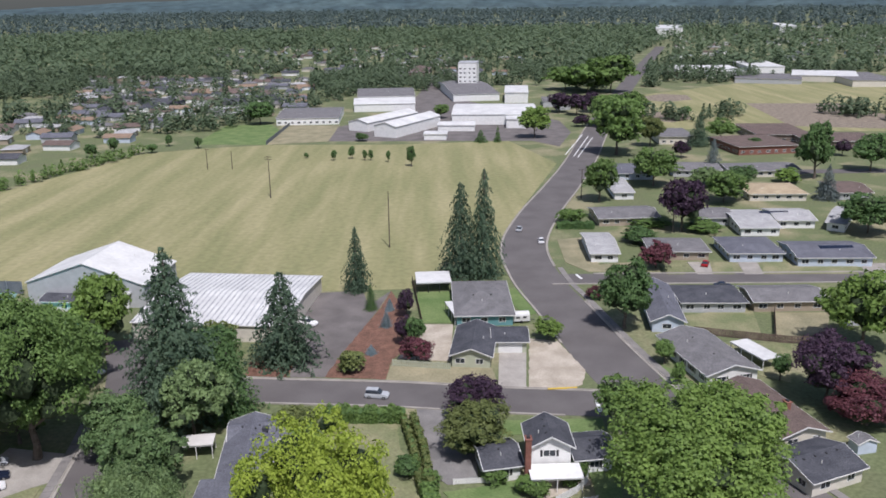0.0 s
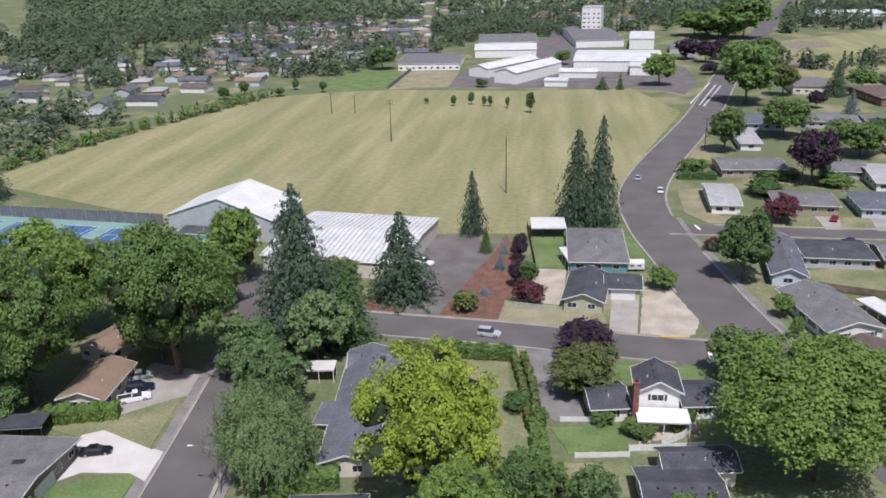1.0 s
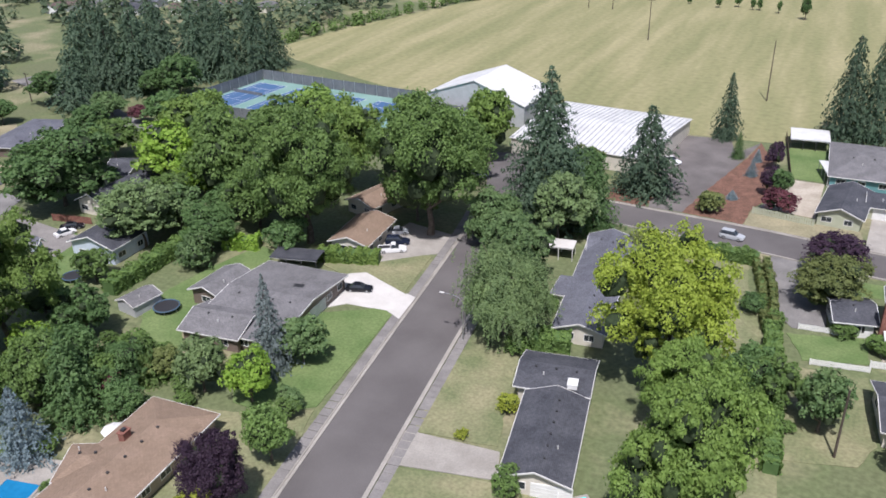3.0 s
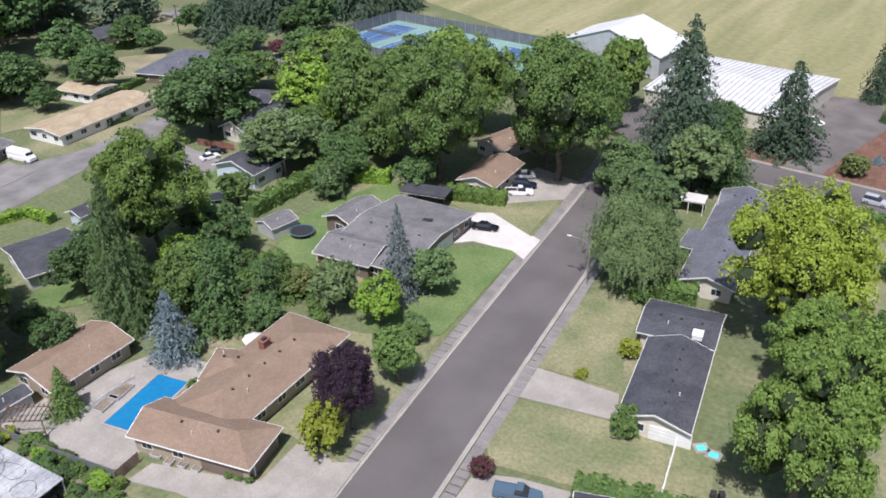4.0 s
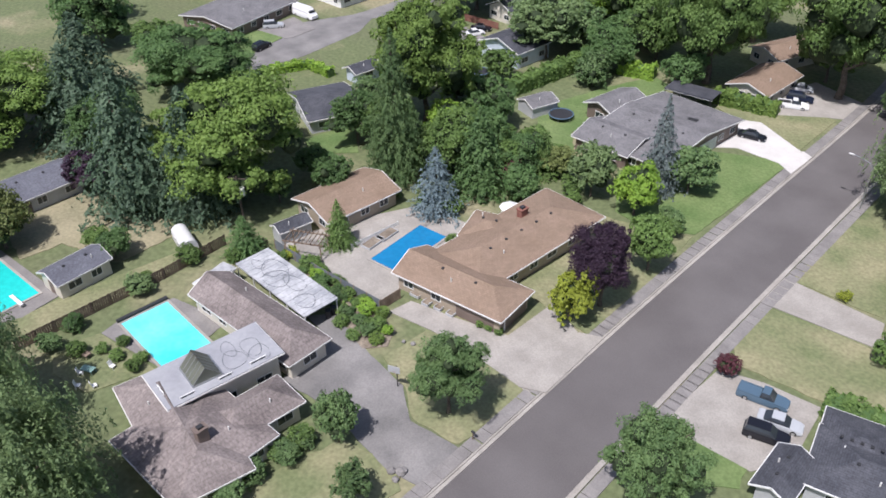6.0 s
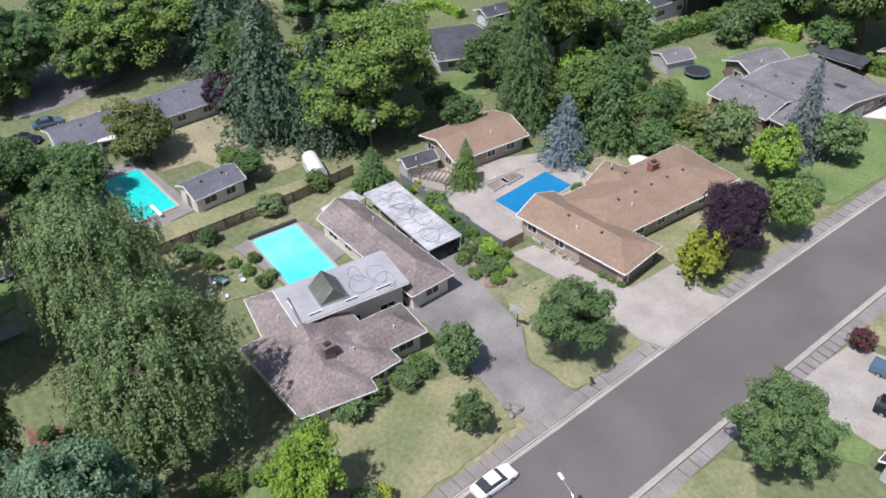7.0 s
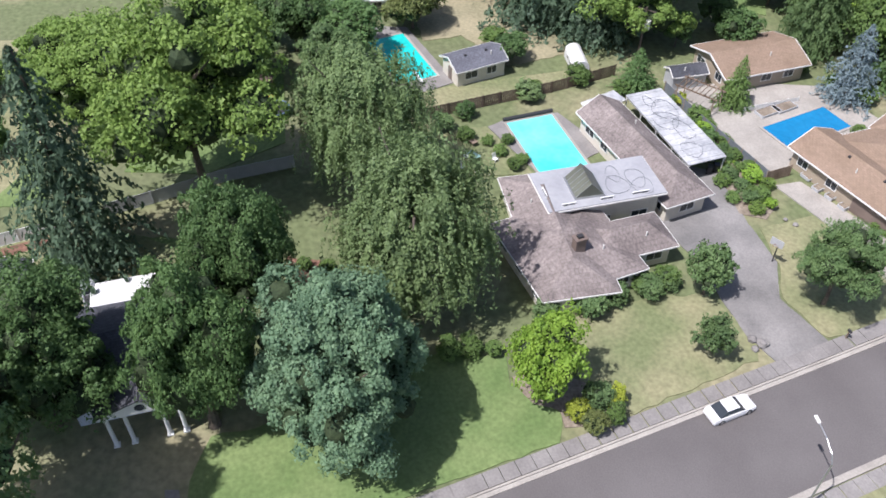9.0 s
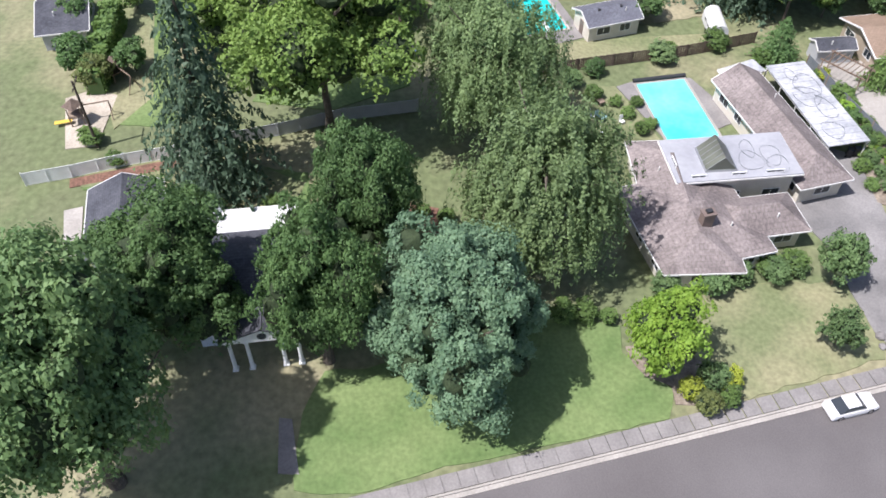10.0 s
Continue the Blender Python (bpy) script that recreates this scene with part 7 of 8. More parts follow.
plant("far", "dark", -35.7, 373.7, 4.8, 2.1, "small dark tree at the field edge")
plant("far", "dark", -33.1, 373.6, 4.8, 2.1, "small dark tree at the field edge")
plant("far", "dark", -24.8, 369.1, 5.2, 1.8, "small dark tree at the field edge")
plant("far", "dark", -13.9, 358.1, 9.0, 3.7, "small dark tree at the field edge")
plant("far", "dark", -122.7, 411.0, 5.6, 3.6, "small dark tree at the field edge")
plant("far", "dark", -139.8, 418.6, 5.8, 3.7, "small dark tree at the field edge")
plant("far", "dark", -142.1, 399.4, 4.4, 5.3, "small dark tree at the field edge")
plant("far", "dark", -167.6, 388.8, 6.4, 6.5, "small dark tree at the field edge")
plant("far", "dark", -162.4, 403.6, 7.0, 5.4, "small dark tree at the field edge")
plant("fir", "needle", -213.8, 173.0, 25.0, 15.7, "tall dark fir beyond the tennis courts")
plant("fir", "needle", -202.7, 173.2, 27.2, 15.3, "tall dark fir beyond the tennis courts")
plant("fir", "needle", -196.4, 178.1, 28.2, 16.1, "tall dark fir beyond the tennis courts")
plant("fir", "needle", -194.5, 188.2, 24.6, 15.5, "tall dark fir beyond the tennis courts")
plant("fir", "needle", -189.3, 196.5, 25.2, 15.6, "tall dark fir beyond the tennis courts")
plant("fir", "needle", -182.5, 201.9, 25.2, 15.6, "tall dark fir beyond the tennis courts")
plant("fir", "needle", -174.6, 207.7, 25.4, 14.6, "tall dark fir beyond the tennis courts")
plant("fir", "needle", -174.8, 218.8, 19.0, 12.1, "tall dark fir beyond the tennis courts")
plant("fir", "needle", -208.1, 198.3, 27.6, 14.3, "tall dark fir beyond the tennis courts")
plant("fir", "needle", -196.8, 212.7, 24.6, 14.5, "tall dark fir beyond the tennis courts")
plant("fir", "needle", -229.0, 192.4, 29.4, 17.0, "tall dark fir beyond the tennis courts")
plant("fir", "needle", -200.8, 156.5, 18.0, 14.6, "tall dark fir beyond the tennis courts")
plant("broad_lo", "mid", -184.3, 153.5, 7.2, 8.7, "garden tree by the far street")
plant("broad_lo", "red", -173.5, 153.2, 4.8, 5.8, "garden tree by the far street")
plant("broad_lo", "dark", -169.9, 132.6, 10.6, 12.6, "garden tree by the far street")
plant("broad_lo", "green", -158.2, 128.2, 10.2, 12.0, "garden tree by the far street")
plant("broad_lo", "dark", -163.6, 152.3, 9.8, 11.5, "garden tree by the far street")
plant("broad_lo", "green", -149.4, 151.9, 8.2, 9.4, "garden tree by the far street")
plant("broad_lo", "mid", -189.6, 156.0, 6.4, 7.2, "garden tree by the far street")
plant("broad_lo", "dark", -209.9, 137.8, 7.2, 8.2, "garden tree by the far street")
plant("broad_lo", "dark", -210.2, 99.0, 8.6, 10.1, "garden tree by the far street")
plant("broad_lo", "green", -214.2, 96.7, 8.6, 10.2, "garden tree by the far street")
plant("broad_lo", "green", -206.6, 112.0, 6.0, 6.8, "garden tree by the far street")
plant("broad_lo", "dark", -187.7, 175.3, 8.4, 9.4, "garden tree by the far street")
plant("broad_mid", "dark", -263.0, 133.5, 23.4, 26.4, "garden tree by the far street")
plant("broad_mid", "dark", -246.8, 113.6, 21.8, 24.4, "garden tree by the far street")
plant("broad_lo", "dark", -209.6, 187.9, 10.8, 12.2, "garden tree by the far street")

# ---- kerbs and sidewalks ----
kerb(LANE[:44], 5.1)
kerb(LANE[:42], -5.1)
kerb(CROSS[4:], 5.0)
kerb(CROSS[4:22], -5.0)
kerb(AVENUE[14:26], -6.75)
kerb(AVENUE[32:60], -6.75)
kerb(AVENUE[20:60], 6.75)
kerb(SIDE, -4.0)
kerb([(40.0, 204.8), (90.0, 204.0), (300.0, 202.0)], 4.0)
sidewalk(LANE, 6.3, 1.5, 60, 262)
sidewalk(LANE, -6.3, 1.5, 60, 250)
sidewalk(AVENUE, -8.0, 1.5, 40, 160)
slab("kerb_paint", band([(19.4, 141.2), (25.0, 141.6)], 0.5), 0.19, YELLOW, "yellow painted kerb at the corner", "kerb")
slab("stop_line", band([(27.8, 136.3), (27.7, 132.0)], 0.7), 0.06, WHITE, "white painted stop line", "road marking", thick=0.03)
slab("stop_line", band([(35.3, 208.3), (36.1, 204.6)], 0.7), 0.06, WHITE, "white painted stop line", "road marking", thick=0.03)
slab("road_marking", band([(57.4, 381.6), (74.6, 438.2)], 0.5), 0.06, WHITE, "pale painted lane line", "road marking", thick=0.02)
slab("road_marking", band([(60.7, 377.1), (76.7, 432.5)], 0.5), 0.06, WHITE, "pale painted lane line", "road marking", thick=0.02)
slab("road_marking", band([(62.1, 374.3), (78.4, 428.8)], 0.5), 0.06, WHITE, "pale painted lane line", "road marking", thick=0.02)
slab("driveway_apron", [(-52.2, 23.5), (-54.0, 35.3), (-51.4, 36.9), (-49.6, 25.1)], 0.16, CONCRETE, "pale concrete driveway apron", "driveway")
slab("driveway_apron", [(-60.6, 89.3), (-60.3, 95.7), (-58.3, 95.0), (-57.7, 87.8)], 0.16, CONCRETE_PALE, "bright concrete driveway apron", "driveway")

# ---- pools, courts and covers ----
pool(-81.4, 30.8, -79, 10.4, 4.8, POOL_BLUE, "rectangular deep blue swimming pool in a concrete terrace")
pool(-86.8, -2.6, 183, 10.9, 6.2, POOL_AQUA, "bright aqua swimming pool with pale coping", cover=True)
pool(-110.7, -15.4, 189, 12.2, 5.6, POOL_GREEN, "green-aqua swimming pool with a diving board", board=True)
pool(-91.3, 180.1, 5, 22.0, 9.0, POOL_GREEN, "long aqua club pool beside the halls")
slab("patio", [(-99.7, 186.5), (-81.1, 186.0), (-77.2, 166.5), (-91.7, 168.4)], 0.04, GRAVEL, "pale paving round the club pool", "patio")
slab("court_base", [(-168.5, 203.8), (-109.6, 199.1), (-100.0, 165.0), (-172.0, 166.0)], 0.03, COURT_GREEN, "green painted tennis court surround", "court")
tennis_court(-162.9, 187.7, 84)
tennis_court(-147.5, 186.0, 84)
tennis_court(-132.1, 184.4, 84)
tennis_court(-116.7, 182.8, 84)
fence([(-168.5, 203.8), (-107.9, 198.4)], 3.4, "tall dark mesh court fence on steel posts", RAIL_MESH, gap=4.0, rail=STEEL)
fence([(-168.5, 203.8), (-172.5, 166.0)], 3.4, "tall dark mesh court fence on steel posts", RAIL_MESH, gap=4.0, rail=STEEL)
fence([(-172.5, 166.0), (-100.0, 165.0)], 3.4, "tall dark mesh court fence on steel posts", RAIL_MESH, gap=4.0, rail=STEEL)
canopy("weathered sheet metal patio cover with coiled hoses", -83.1, 12.4, -176, 15.1, 5.1, 2.7, METAL_GREY, ribs=14, name="patio_cover")
loops("dark hose coiled over the metal patio cover", -83.1, 12.4, -176, [(-5.0, 0.6, 1.4), (-1.8, -0.5, 2.0), (1.2, 0.5, 1.8), (3.0, -0.3, 2.1), (5.0, 0.6, 1.2)], 2.9, 0.024, MESH)
loops("thin dark hose looped on the flat grey roof", -73.3, 1.0, -3, [(-1.2, -1.0, 1.4), (1.1, -1.1, 1.5), (-0.3, 1.3, 1.6), (1.4, 1.5, 1.3)], 4.47, 0.018, MESH)
skylight(-73.2, -3.8, -3, 3.6, 3.2, 4.43, 1.9)
canopy("white metal roofed open carport", -2.9, 199.8, 4, 8.9, 8.9, 2.7, METAL_WHITE, posts=DARK)
canopy("white flat patio roof", 2.0, 177.9, -76, 9.3, 1.8, 2.5, METAL_WHITE, name="patio_cover")
canopy("dark flat carport beside the ranch house", -83.4, 97.2, 12, 9.0, 4.3, 2.6, ROOF_DARK, posts=DARK)
canopy("white patio cover on slim posts", -124.1, -15.0, 80, 3.9, 2.4, 2.6, METAL_WHITE, name="patio_cover")
canopy("white flat patio cover behind the long house", 62.9, 153.3, -69, 9.9, 4.4, 2.4, METAL_WHITE, name="patio_cover")
canopy("pale flat entrance cover", -40.8, 119.6, 7, 5.5, 3.6, 2.5, CONCRETE_PALE, name="patio_cover")
canopy("pale patio cover strip on a dark house", -122.3, 48.3, 104, 6.3, 2.2, 2.8, METAL_WHITE, name="patio_cover")
pergola(-89.7, 19.6, 35, 5.5, 3.0)
canopy("curved white balcony deck on posts", 16.5, 109.1, 2, 8.0, 4.2, 2.5, WHITE, name="patio_cover")

# ---- fences, hedges and poles ----
fence([(-95.6, -17.4), (-96.7, -5.4), (-97.3, 2.1), (-99.0, 12.0)], 1.8, "weathered brown board fence behind the pool garden", WOOD_DARK, board=0.28)
fence([(-93.6, 16.8), (-84.8, 17.9), (-73.3, 20.0)], 1.6, "dark mesh garden fence beside the terrace", RAIL_MESH, rail=WOOD)
fence([(-73.1, 19.7), (-73.5, 23.2)], 1.7, "brown wooden garden gate fence", WOOD, board=0.2)
fence([(-83.0, -77.0), (-83.7, -72.2), (-84.9, -66.6), (-86.0, -58.5)], 1.8, "white panelled vinyl fence", WHITE)
fence([(-87.2, -55.0), (-88.0, -49.8), (-89.8, -42.1), (-90.4, -33.4)], 1.8, "grey-white panelled fence under the trees", GREY_WALL)
fence([(1.0, 109.8), (5.9, 110.2)], 1.0, "low white picket fence in a garden", WHITE, board=0.2)
fence([(3.2, 100.2), (11.1, 101.3)], 1.0, "low white picket fence in a garden", WHITE, board=0.2)
fence([(11.1, 102.7), (15.9, 103.4), (22.2, 104.7)], 1.2, "white board garden fence", WHITE, board=0.25)
fence([(16.0, 104.4), (19.5, 107.1), (21.6, 110.0), (22.5, 113.5)], 1.3, "curved white board fence round the terrace", WHITE, board=0.25, gap=1.6)
fence([(54.8, 167.4), (62.8, 164.7), (73.7, 161.4), (80.8, 161.2)], 1.8, "brown board fence between gardens", WOOD_DARK, board=0.3)
fence([(77.0, 179.3), (71.0, 163.0)], 1.8, "brown board fence between gardens", WOOD_DARK, board=0.3)
fence([(-21.8, 59.9), (-20.2, 50.4)], 1.6, "white board fence on the lawn edge", WHITE, board=0.3)
fence([(-8.4, 203.7), (-5.2, 174.4)], 1.8, "dark board fence beside the green yard", WOOD_DARK, board=0.3)
fence([(-10.7, 152.6), (1.0, 150.5)], 1.5, "pale green board fence", GREEN_WALL, board=0.4)
fence([(-90.3, 419.2), (-89.8, 485.3)], 2.0, "mesh yard fence in a garden", RAIL_MESH, gap=5)
fence([(-142.7, 94.7), (-133.6, 96.4)], 1.6, "red-brown board fence in a garden", BRICK, board=0.3)
fence([(-76.0, 113.3), (-75.5, 113.5)], 1.2, "low garden fence in a garden", WOOD, board=0.3)
fence([(-86.7, 24.8), (-86.9, 33.0)], 0.7, "low white garden bed fence", WHITE, board=0.15, gap=1.5)
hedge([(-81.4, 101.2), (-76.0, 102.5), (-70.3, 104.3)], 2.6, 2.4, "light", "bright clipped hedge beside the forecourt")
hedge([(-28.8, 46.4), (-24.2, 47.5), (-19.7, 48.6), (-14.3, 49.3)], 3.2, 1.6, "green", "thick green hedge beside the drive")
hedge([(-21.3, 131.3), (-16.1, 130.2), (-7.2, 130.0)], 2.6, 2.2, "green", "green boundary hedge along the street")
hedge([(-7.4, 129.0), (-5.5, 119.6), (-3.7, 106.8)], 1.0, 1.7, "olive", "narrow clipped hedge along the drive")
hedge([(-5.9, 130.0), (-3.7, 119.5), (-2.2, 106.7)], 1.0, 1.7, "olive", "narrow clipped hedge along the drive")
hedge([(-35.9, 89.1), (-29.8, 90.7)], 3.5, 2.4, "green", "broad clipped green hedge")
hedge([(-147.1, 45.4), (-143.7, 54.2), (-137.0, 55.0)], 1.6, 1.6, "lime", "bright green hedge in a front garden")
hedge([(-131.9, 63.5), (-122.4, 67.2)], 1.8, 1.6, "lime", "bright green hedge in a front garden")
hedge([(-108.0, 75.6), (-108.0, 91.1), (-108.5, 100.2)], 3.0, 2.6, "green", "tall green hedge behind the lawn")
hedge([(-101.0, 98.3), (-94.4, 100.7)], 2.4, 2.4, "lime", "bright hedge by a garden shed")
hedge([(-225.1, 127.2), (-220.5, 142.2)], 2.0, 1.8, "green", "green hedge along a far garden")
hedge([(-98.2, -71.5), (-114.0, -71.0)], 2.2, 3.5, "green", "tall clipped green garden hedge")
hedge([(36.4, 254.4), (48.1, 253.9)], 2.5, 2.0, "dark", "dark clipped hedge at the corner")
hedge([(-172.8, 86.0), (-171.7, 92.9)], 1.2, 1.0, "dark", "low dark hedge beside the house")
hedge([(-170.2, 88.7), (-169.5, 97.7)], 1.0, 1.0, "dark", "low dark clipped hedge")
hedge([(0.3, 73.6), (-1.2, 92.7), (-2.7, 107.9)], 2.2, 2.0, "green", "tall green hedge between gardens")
utility_pole(-64.7, 301.3, 16.0, arms=2)
utility_pole(-16.2, 235.5, 17.2, arms=0, label="tall plain dark wooden pole")
utility_pole(-103.6, 357.4, 9.2)
utility_pole(-92.6, 356.9, 8.2, arms=0, label="plain dark wooden pole in the field")
utility_pole(-100.4, 15.9, 9.0, can=True, turn=40)
utility_pole(71.9, 248.5, 9.0)
utility_pole(7.2, 80.0, 10.2, arms=0, label="slim dark wooden garden pole")
utility_pole(-116.5, 108.7, 5.8, arms=0, label="slim dark wooden pole")
utility_pole(50.7, 294.8, 11.0)
utility_pole(-88.5, -70.2, 9.2, arms=1)
utility_pole(-220.8, 156.9, 9.0)
utility_pole(-215.8, 171.7, 7.2)
street_lamp(-35.2, 0.5, 172)
street_lamp(-45.7, 86.3, 185)

# ---- vehicles ----
car("white sedan parked at the kerb", -45.3, -0.7, 97, PAINT["white"], length=4.7)
car("silver hatchback parked on the forecourt", -73.0, 116.7, 25, PAINT["silver"], length=4.2)
car("dark sport utility car parked on the forecourt", -70.9, 112.5, 24, PAINT["navy"], length=4.7, style="suv")
car("white pickup truck parked on the forecourt", -70.3, 109.2, 29, PAINT["white"], length=5.4, style="pickup", name="truck")
car("black sedan parked on a bright driveway", -68.5, 93.8, 18, PAINT["black"], length=4.6)
car("dark green-blue pickup truck with a grey bed", -33.5, 42.2, 18, PAINT["blue"], length=5.5, style="pickup")
car("silver sedan parked in the driveway", -30.3, 40.4, 21, PAINT["silver"], length=4.7)
car("black sport utility car parked in the driveway", -30.3, 37.8, 22, PAINT["black"], length=4.7, style="suv")
car("white car driving on the avenue", 29.5, 239.1, 85, PAINT["white"])
car("silver car driving on the avenue", 24.1, 252.6, 79, PAINT["silver"])
car("red car parked in a driveway", 71.9, 215.1, 66, PAINT["red"])
car("dark blue car parked on the side street", 70.9, 197.1, -3, PAINT["navy"])
car("silver sport utility car on the cross street", -12.8, 139.0, -9, PAINT["silver"], length=4.5, style="suv")
car("white pickup truck by the hall", -31.7, 175.3, -21, PAINT["white"], length=5.4, style="pickup", name="truck")
car("white car parked by the pool gate", -70.4, 150.8, -23, PAINT["white"])
car("white delivery van on the cul-de-sac", -169.2, 69.3, 7, PAINT["white"], length=7.0, width=2.2, style="van", name="van")
car("silver sport utility car by a house", -168.1, 60.3, 60, PAINT["silver"], style="suv")
car("black car parked on the cul-de-sac", -159.1, 52.2, 107, PAINT["black"], style="suv")
car("white hatchback in a side drive", -134.6, 90.6, 70, PAINT["white"], length=4.2)
car("dark car in a side drive", -135.8, 93.4, 41, PAINT["black"])
car("white car parked in a far drive", -237.3, 143.7, 70, PAINT["white"])
car("blue car parked at the turning place", -134.1, -25.7, 55, PAINT["navy"])
car("blue car parked at the turning place", -137.7, -21.9, 87, PAINT["blue"])
car("small grey pickup truck on a lawn", -74.6, -56.1, -169, PAINT["silver"], length=4.6, style="pickup", name="truck")
trailer(-102.0, 7.5, -8)
trailer(17.4, 175.5, 5, 4.0, 2.0, "small white utility trailer")

# ---- garden things ----
trampoline(-94.9, 75.4)
trampoline(-102.0, -34.0, 1.8)
trampoline(-118.1, 77.2, 2.0, "round trampoline with a red rim")
chair(-86.6, -13.0, 65)
chair(-84.7, -14.0, 60)
chair(-85.2, -9.8, 25)
chair(-83.5, -12.6, 85)
table(-86.3, -12.2, 30)
table(-89.3, -11.6, 20, 1.8, 0.8, WOOD, "red-brown wooden picnic table")

# ---- more trees round the gardens ----
plant("broad", "dark", -152.2, -21.9, 14.0, 14.4, "dark green leafy tree in a garden")
plant("airy_mid", "mid", -166.0, -11.5, 13.0, 13.6, "full green leafy tree in a garden")
plant("broad_mid", "green", -158.7, -7.2, 11.8, 12.1, "full green leafy tree in a garden")
plant("airy_mid", "green", -150.4, 6.8, 11.0, 11.9, "full green leafy tree in a garden")
plant("broad_mid", "dark", -116.7, -29.2, 10.0, 9.2, "dark green leafy tree in a garden")
plant("airy_mid", "dark", -120.0, 31.9, 8.6, 8.7, "dark green leafy tree in a garden")
plant("broad_lo", "dark", -106.8, 31.6, 5.6, 5.4, "dark green leafy tree in a garden")
plant("airy_lo", "dark", -99.9, 31.3, 6.4, 6.0, "dark green leafy tree in a garden")
plant("airy_lo", "dark", -103.8, 23.6, 5.4, 5.2, "dark green leafy tree in a garden")
plant("broad_lo", "dark", -100.7, 46.0, 6.6, 6.4, "dark green leafy tree in a garden")
plant("airy_mid", "dark", -111.3, 43.3, 9.4, 9.5, "dark green leafy tree in a garden")
plant("airy_lo", "dark", -102.1, -74.0, 5.4, 5.4, "dark green leafy tree in a garden")
plant("broad_lo", "olive", -99.9, -71.7, 4.6, 4.6, "olive-green leafy tree in a garden")
plant("airy_lo", "dark", -102.5, -67.4, 4.6, 4.6, "dark green leafy tree in a garden")
plant("airy_lo", "dark", -112.9, -76.2, 4.8, 5.1, "dark green leafy tree in a garden")
plant("broad_mid", "mid", -105.5, -26.5, 9.4, 8.2, "full green leafy tree in a garden")
plant("broad", "light", -106.9, -57.3, 14.8, 13.7, "light green leafy tree in a garden")
plant("fir", "needle", -160.1, 16.0, 16.6, 15.1, "tall dark fir tree in a garden")
plant("fir", "needle", -114.4, 9.2, 11.0, 8.0, "tall dark fir tree in a garden")
plant("broad_mid", "dark", -135.2, 11.1, 10.6, 11.1, "dark green leafy tree in a garden")
plant("fir", "needle", -143.7, 8.8, 17.6, 15.7, "tall dark fir tree in a garden")
plant("airy_mid", "dark", -199.0, 30.8, 14.2, 15.5, "dark green leafy tree in a garden")
plant("broad_lo", "green", -87.3, 52.7, 7.0, 6.6, "full green leafy tree in a garden")
plant("broad_mid", "mid", -114.0, 50.2, 9.0, 8.9, "full green leafy tree in a garden")
plant("broad_lo", "green", -104.0, 65.7, 5.6, 5.5, "full green leafy tree in a garden")
plant("broad_lo", "green", -196.5, 60.9, 7.8, 8.9, "full green leafy tree in a garden")
plant("airy_lo", "green", -169.0, 34.2, 8.0, 8.8, "full green leafy tree in a garden")
plant("broad_mid", "dark", -214.9, 114.3, 13.4, 15.8, "dark green leafy tree in a garden")
plant("broad_mid", "dark", -203.9, 88.6, 12.2, 14.5, "dark green leafy tree in a garden")
plant("broad_lo", "dark", -192.8, 107.1, 11.2, 12.9, "dark green leafy tree in a garden")
plant("broad_lo", "dark", -221.0, 138.3, 9.6, 11.3, "dark green leafy tree in a garden")
plant("airy_lo", "dark", -212.4, 157.6, 10.0, 11.5, "dark green leafy tree in a garden")
plant("broad_lo", "dark", -179.8, 176.9, 13.0, 14.8, "dark green leafy tree in a garden")
plant("airy_lo", "green", -152.3, 154.9, 10.4, 11.3, "full green leafy tree in a garden")
plant("broad_mid", "green", -106.6, 46.5, 8.6, 8.5, "full green leafy tree in a garden")
plant("airy_lo", "mid", -114.7, 102.1, 9.4, 9.6, "full green leafy tree in a garden")
plant("broad_mid", "green", -119.1, 143.4, 14.6, 15.6, "full green leafy tree in a garden")
plant("broad_lo", "dark", -79.9, 50.9, 5.6, 5.0, "dark green leafy tree in a garden")
plant("broad_mid", "dark", -5.1, 87.6, 7.6, 7.6, "dark green leafy tree in a garden")
plant("broad_mid", "lime", -120.0, 115.9, 11.2, 11.6, "bright lime leafy tree in a garden")
plant("broad_mid", "light", -143.5, 140.8, 14.6, 16.3, "light green leafy tree in a garden")
plant("broad_mid", "light", -122.2, 126.0, 15.8, 15.4, "light green leafy tree in a garden")
plant("airy_mid", "green", -113.9, 134.3, 16.2, 15.4, "full green leafy tree in a garden")
plant("airy_mid", "light", -115.4, 154.9, 14.8, 15.8, "light green leafy tree in a garden")
plant("broad_mid", "green", -120.2, 103.8, 10.0, 10.9, "full green leafy tree in a garden")
plant("broad_mid", "green", -1.0, 88.1, 7.8, 7.2, "full green leafy tree in a garden")
plant("broad_lo", "dark", 4.9, 86.9, 6.0, 5.6, "dark green leafy tree in a garden")
plant("broad_lo", "olive", -81.1, 60.1, 5.2, 5.2, "olive-green leafy tree in a garden")
plant("broad_mid", "green", -72.2, 123.6, 12.8, 12.6, "full green leafy tree in a garden")
plant("broad_mid", "green", -71.4, 144.2, 12.2, 13.1, "full green leafy tree in a garden")
plant("broad_mid", "mid", -53.2, 118.6, 11.4, 10.8, "full green leafy tree in a garden")
plant("broad_mid", "mid", -45.7, 107.6, 12.4, 11.6, "full green leafy tree in a garden")
plant("broad_mid", "dark", -45.2, 143.7, 12.0, 12.4, "dark green leafy tree in a garden")
plant("airy_lo", "olive", -47.1, 159.8, 7.2, 7.4, "olive-green leafy tree in a garden")
plant("broad_lo", "green", -22.6, 117.3, 5.8, 5.7, "full green leafy tree in a garden")
plant("broad_lo", "dark", 47.5, 119.8, 7.8, 8.0, "dark green leafy tree in a garden")
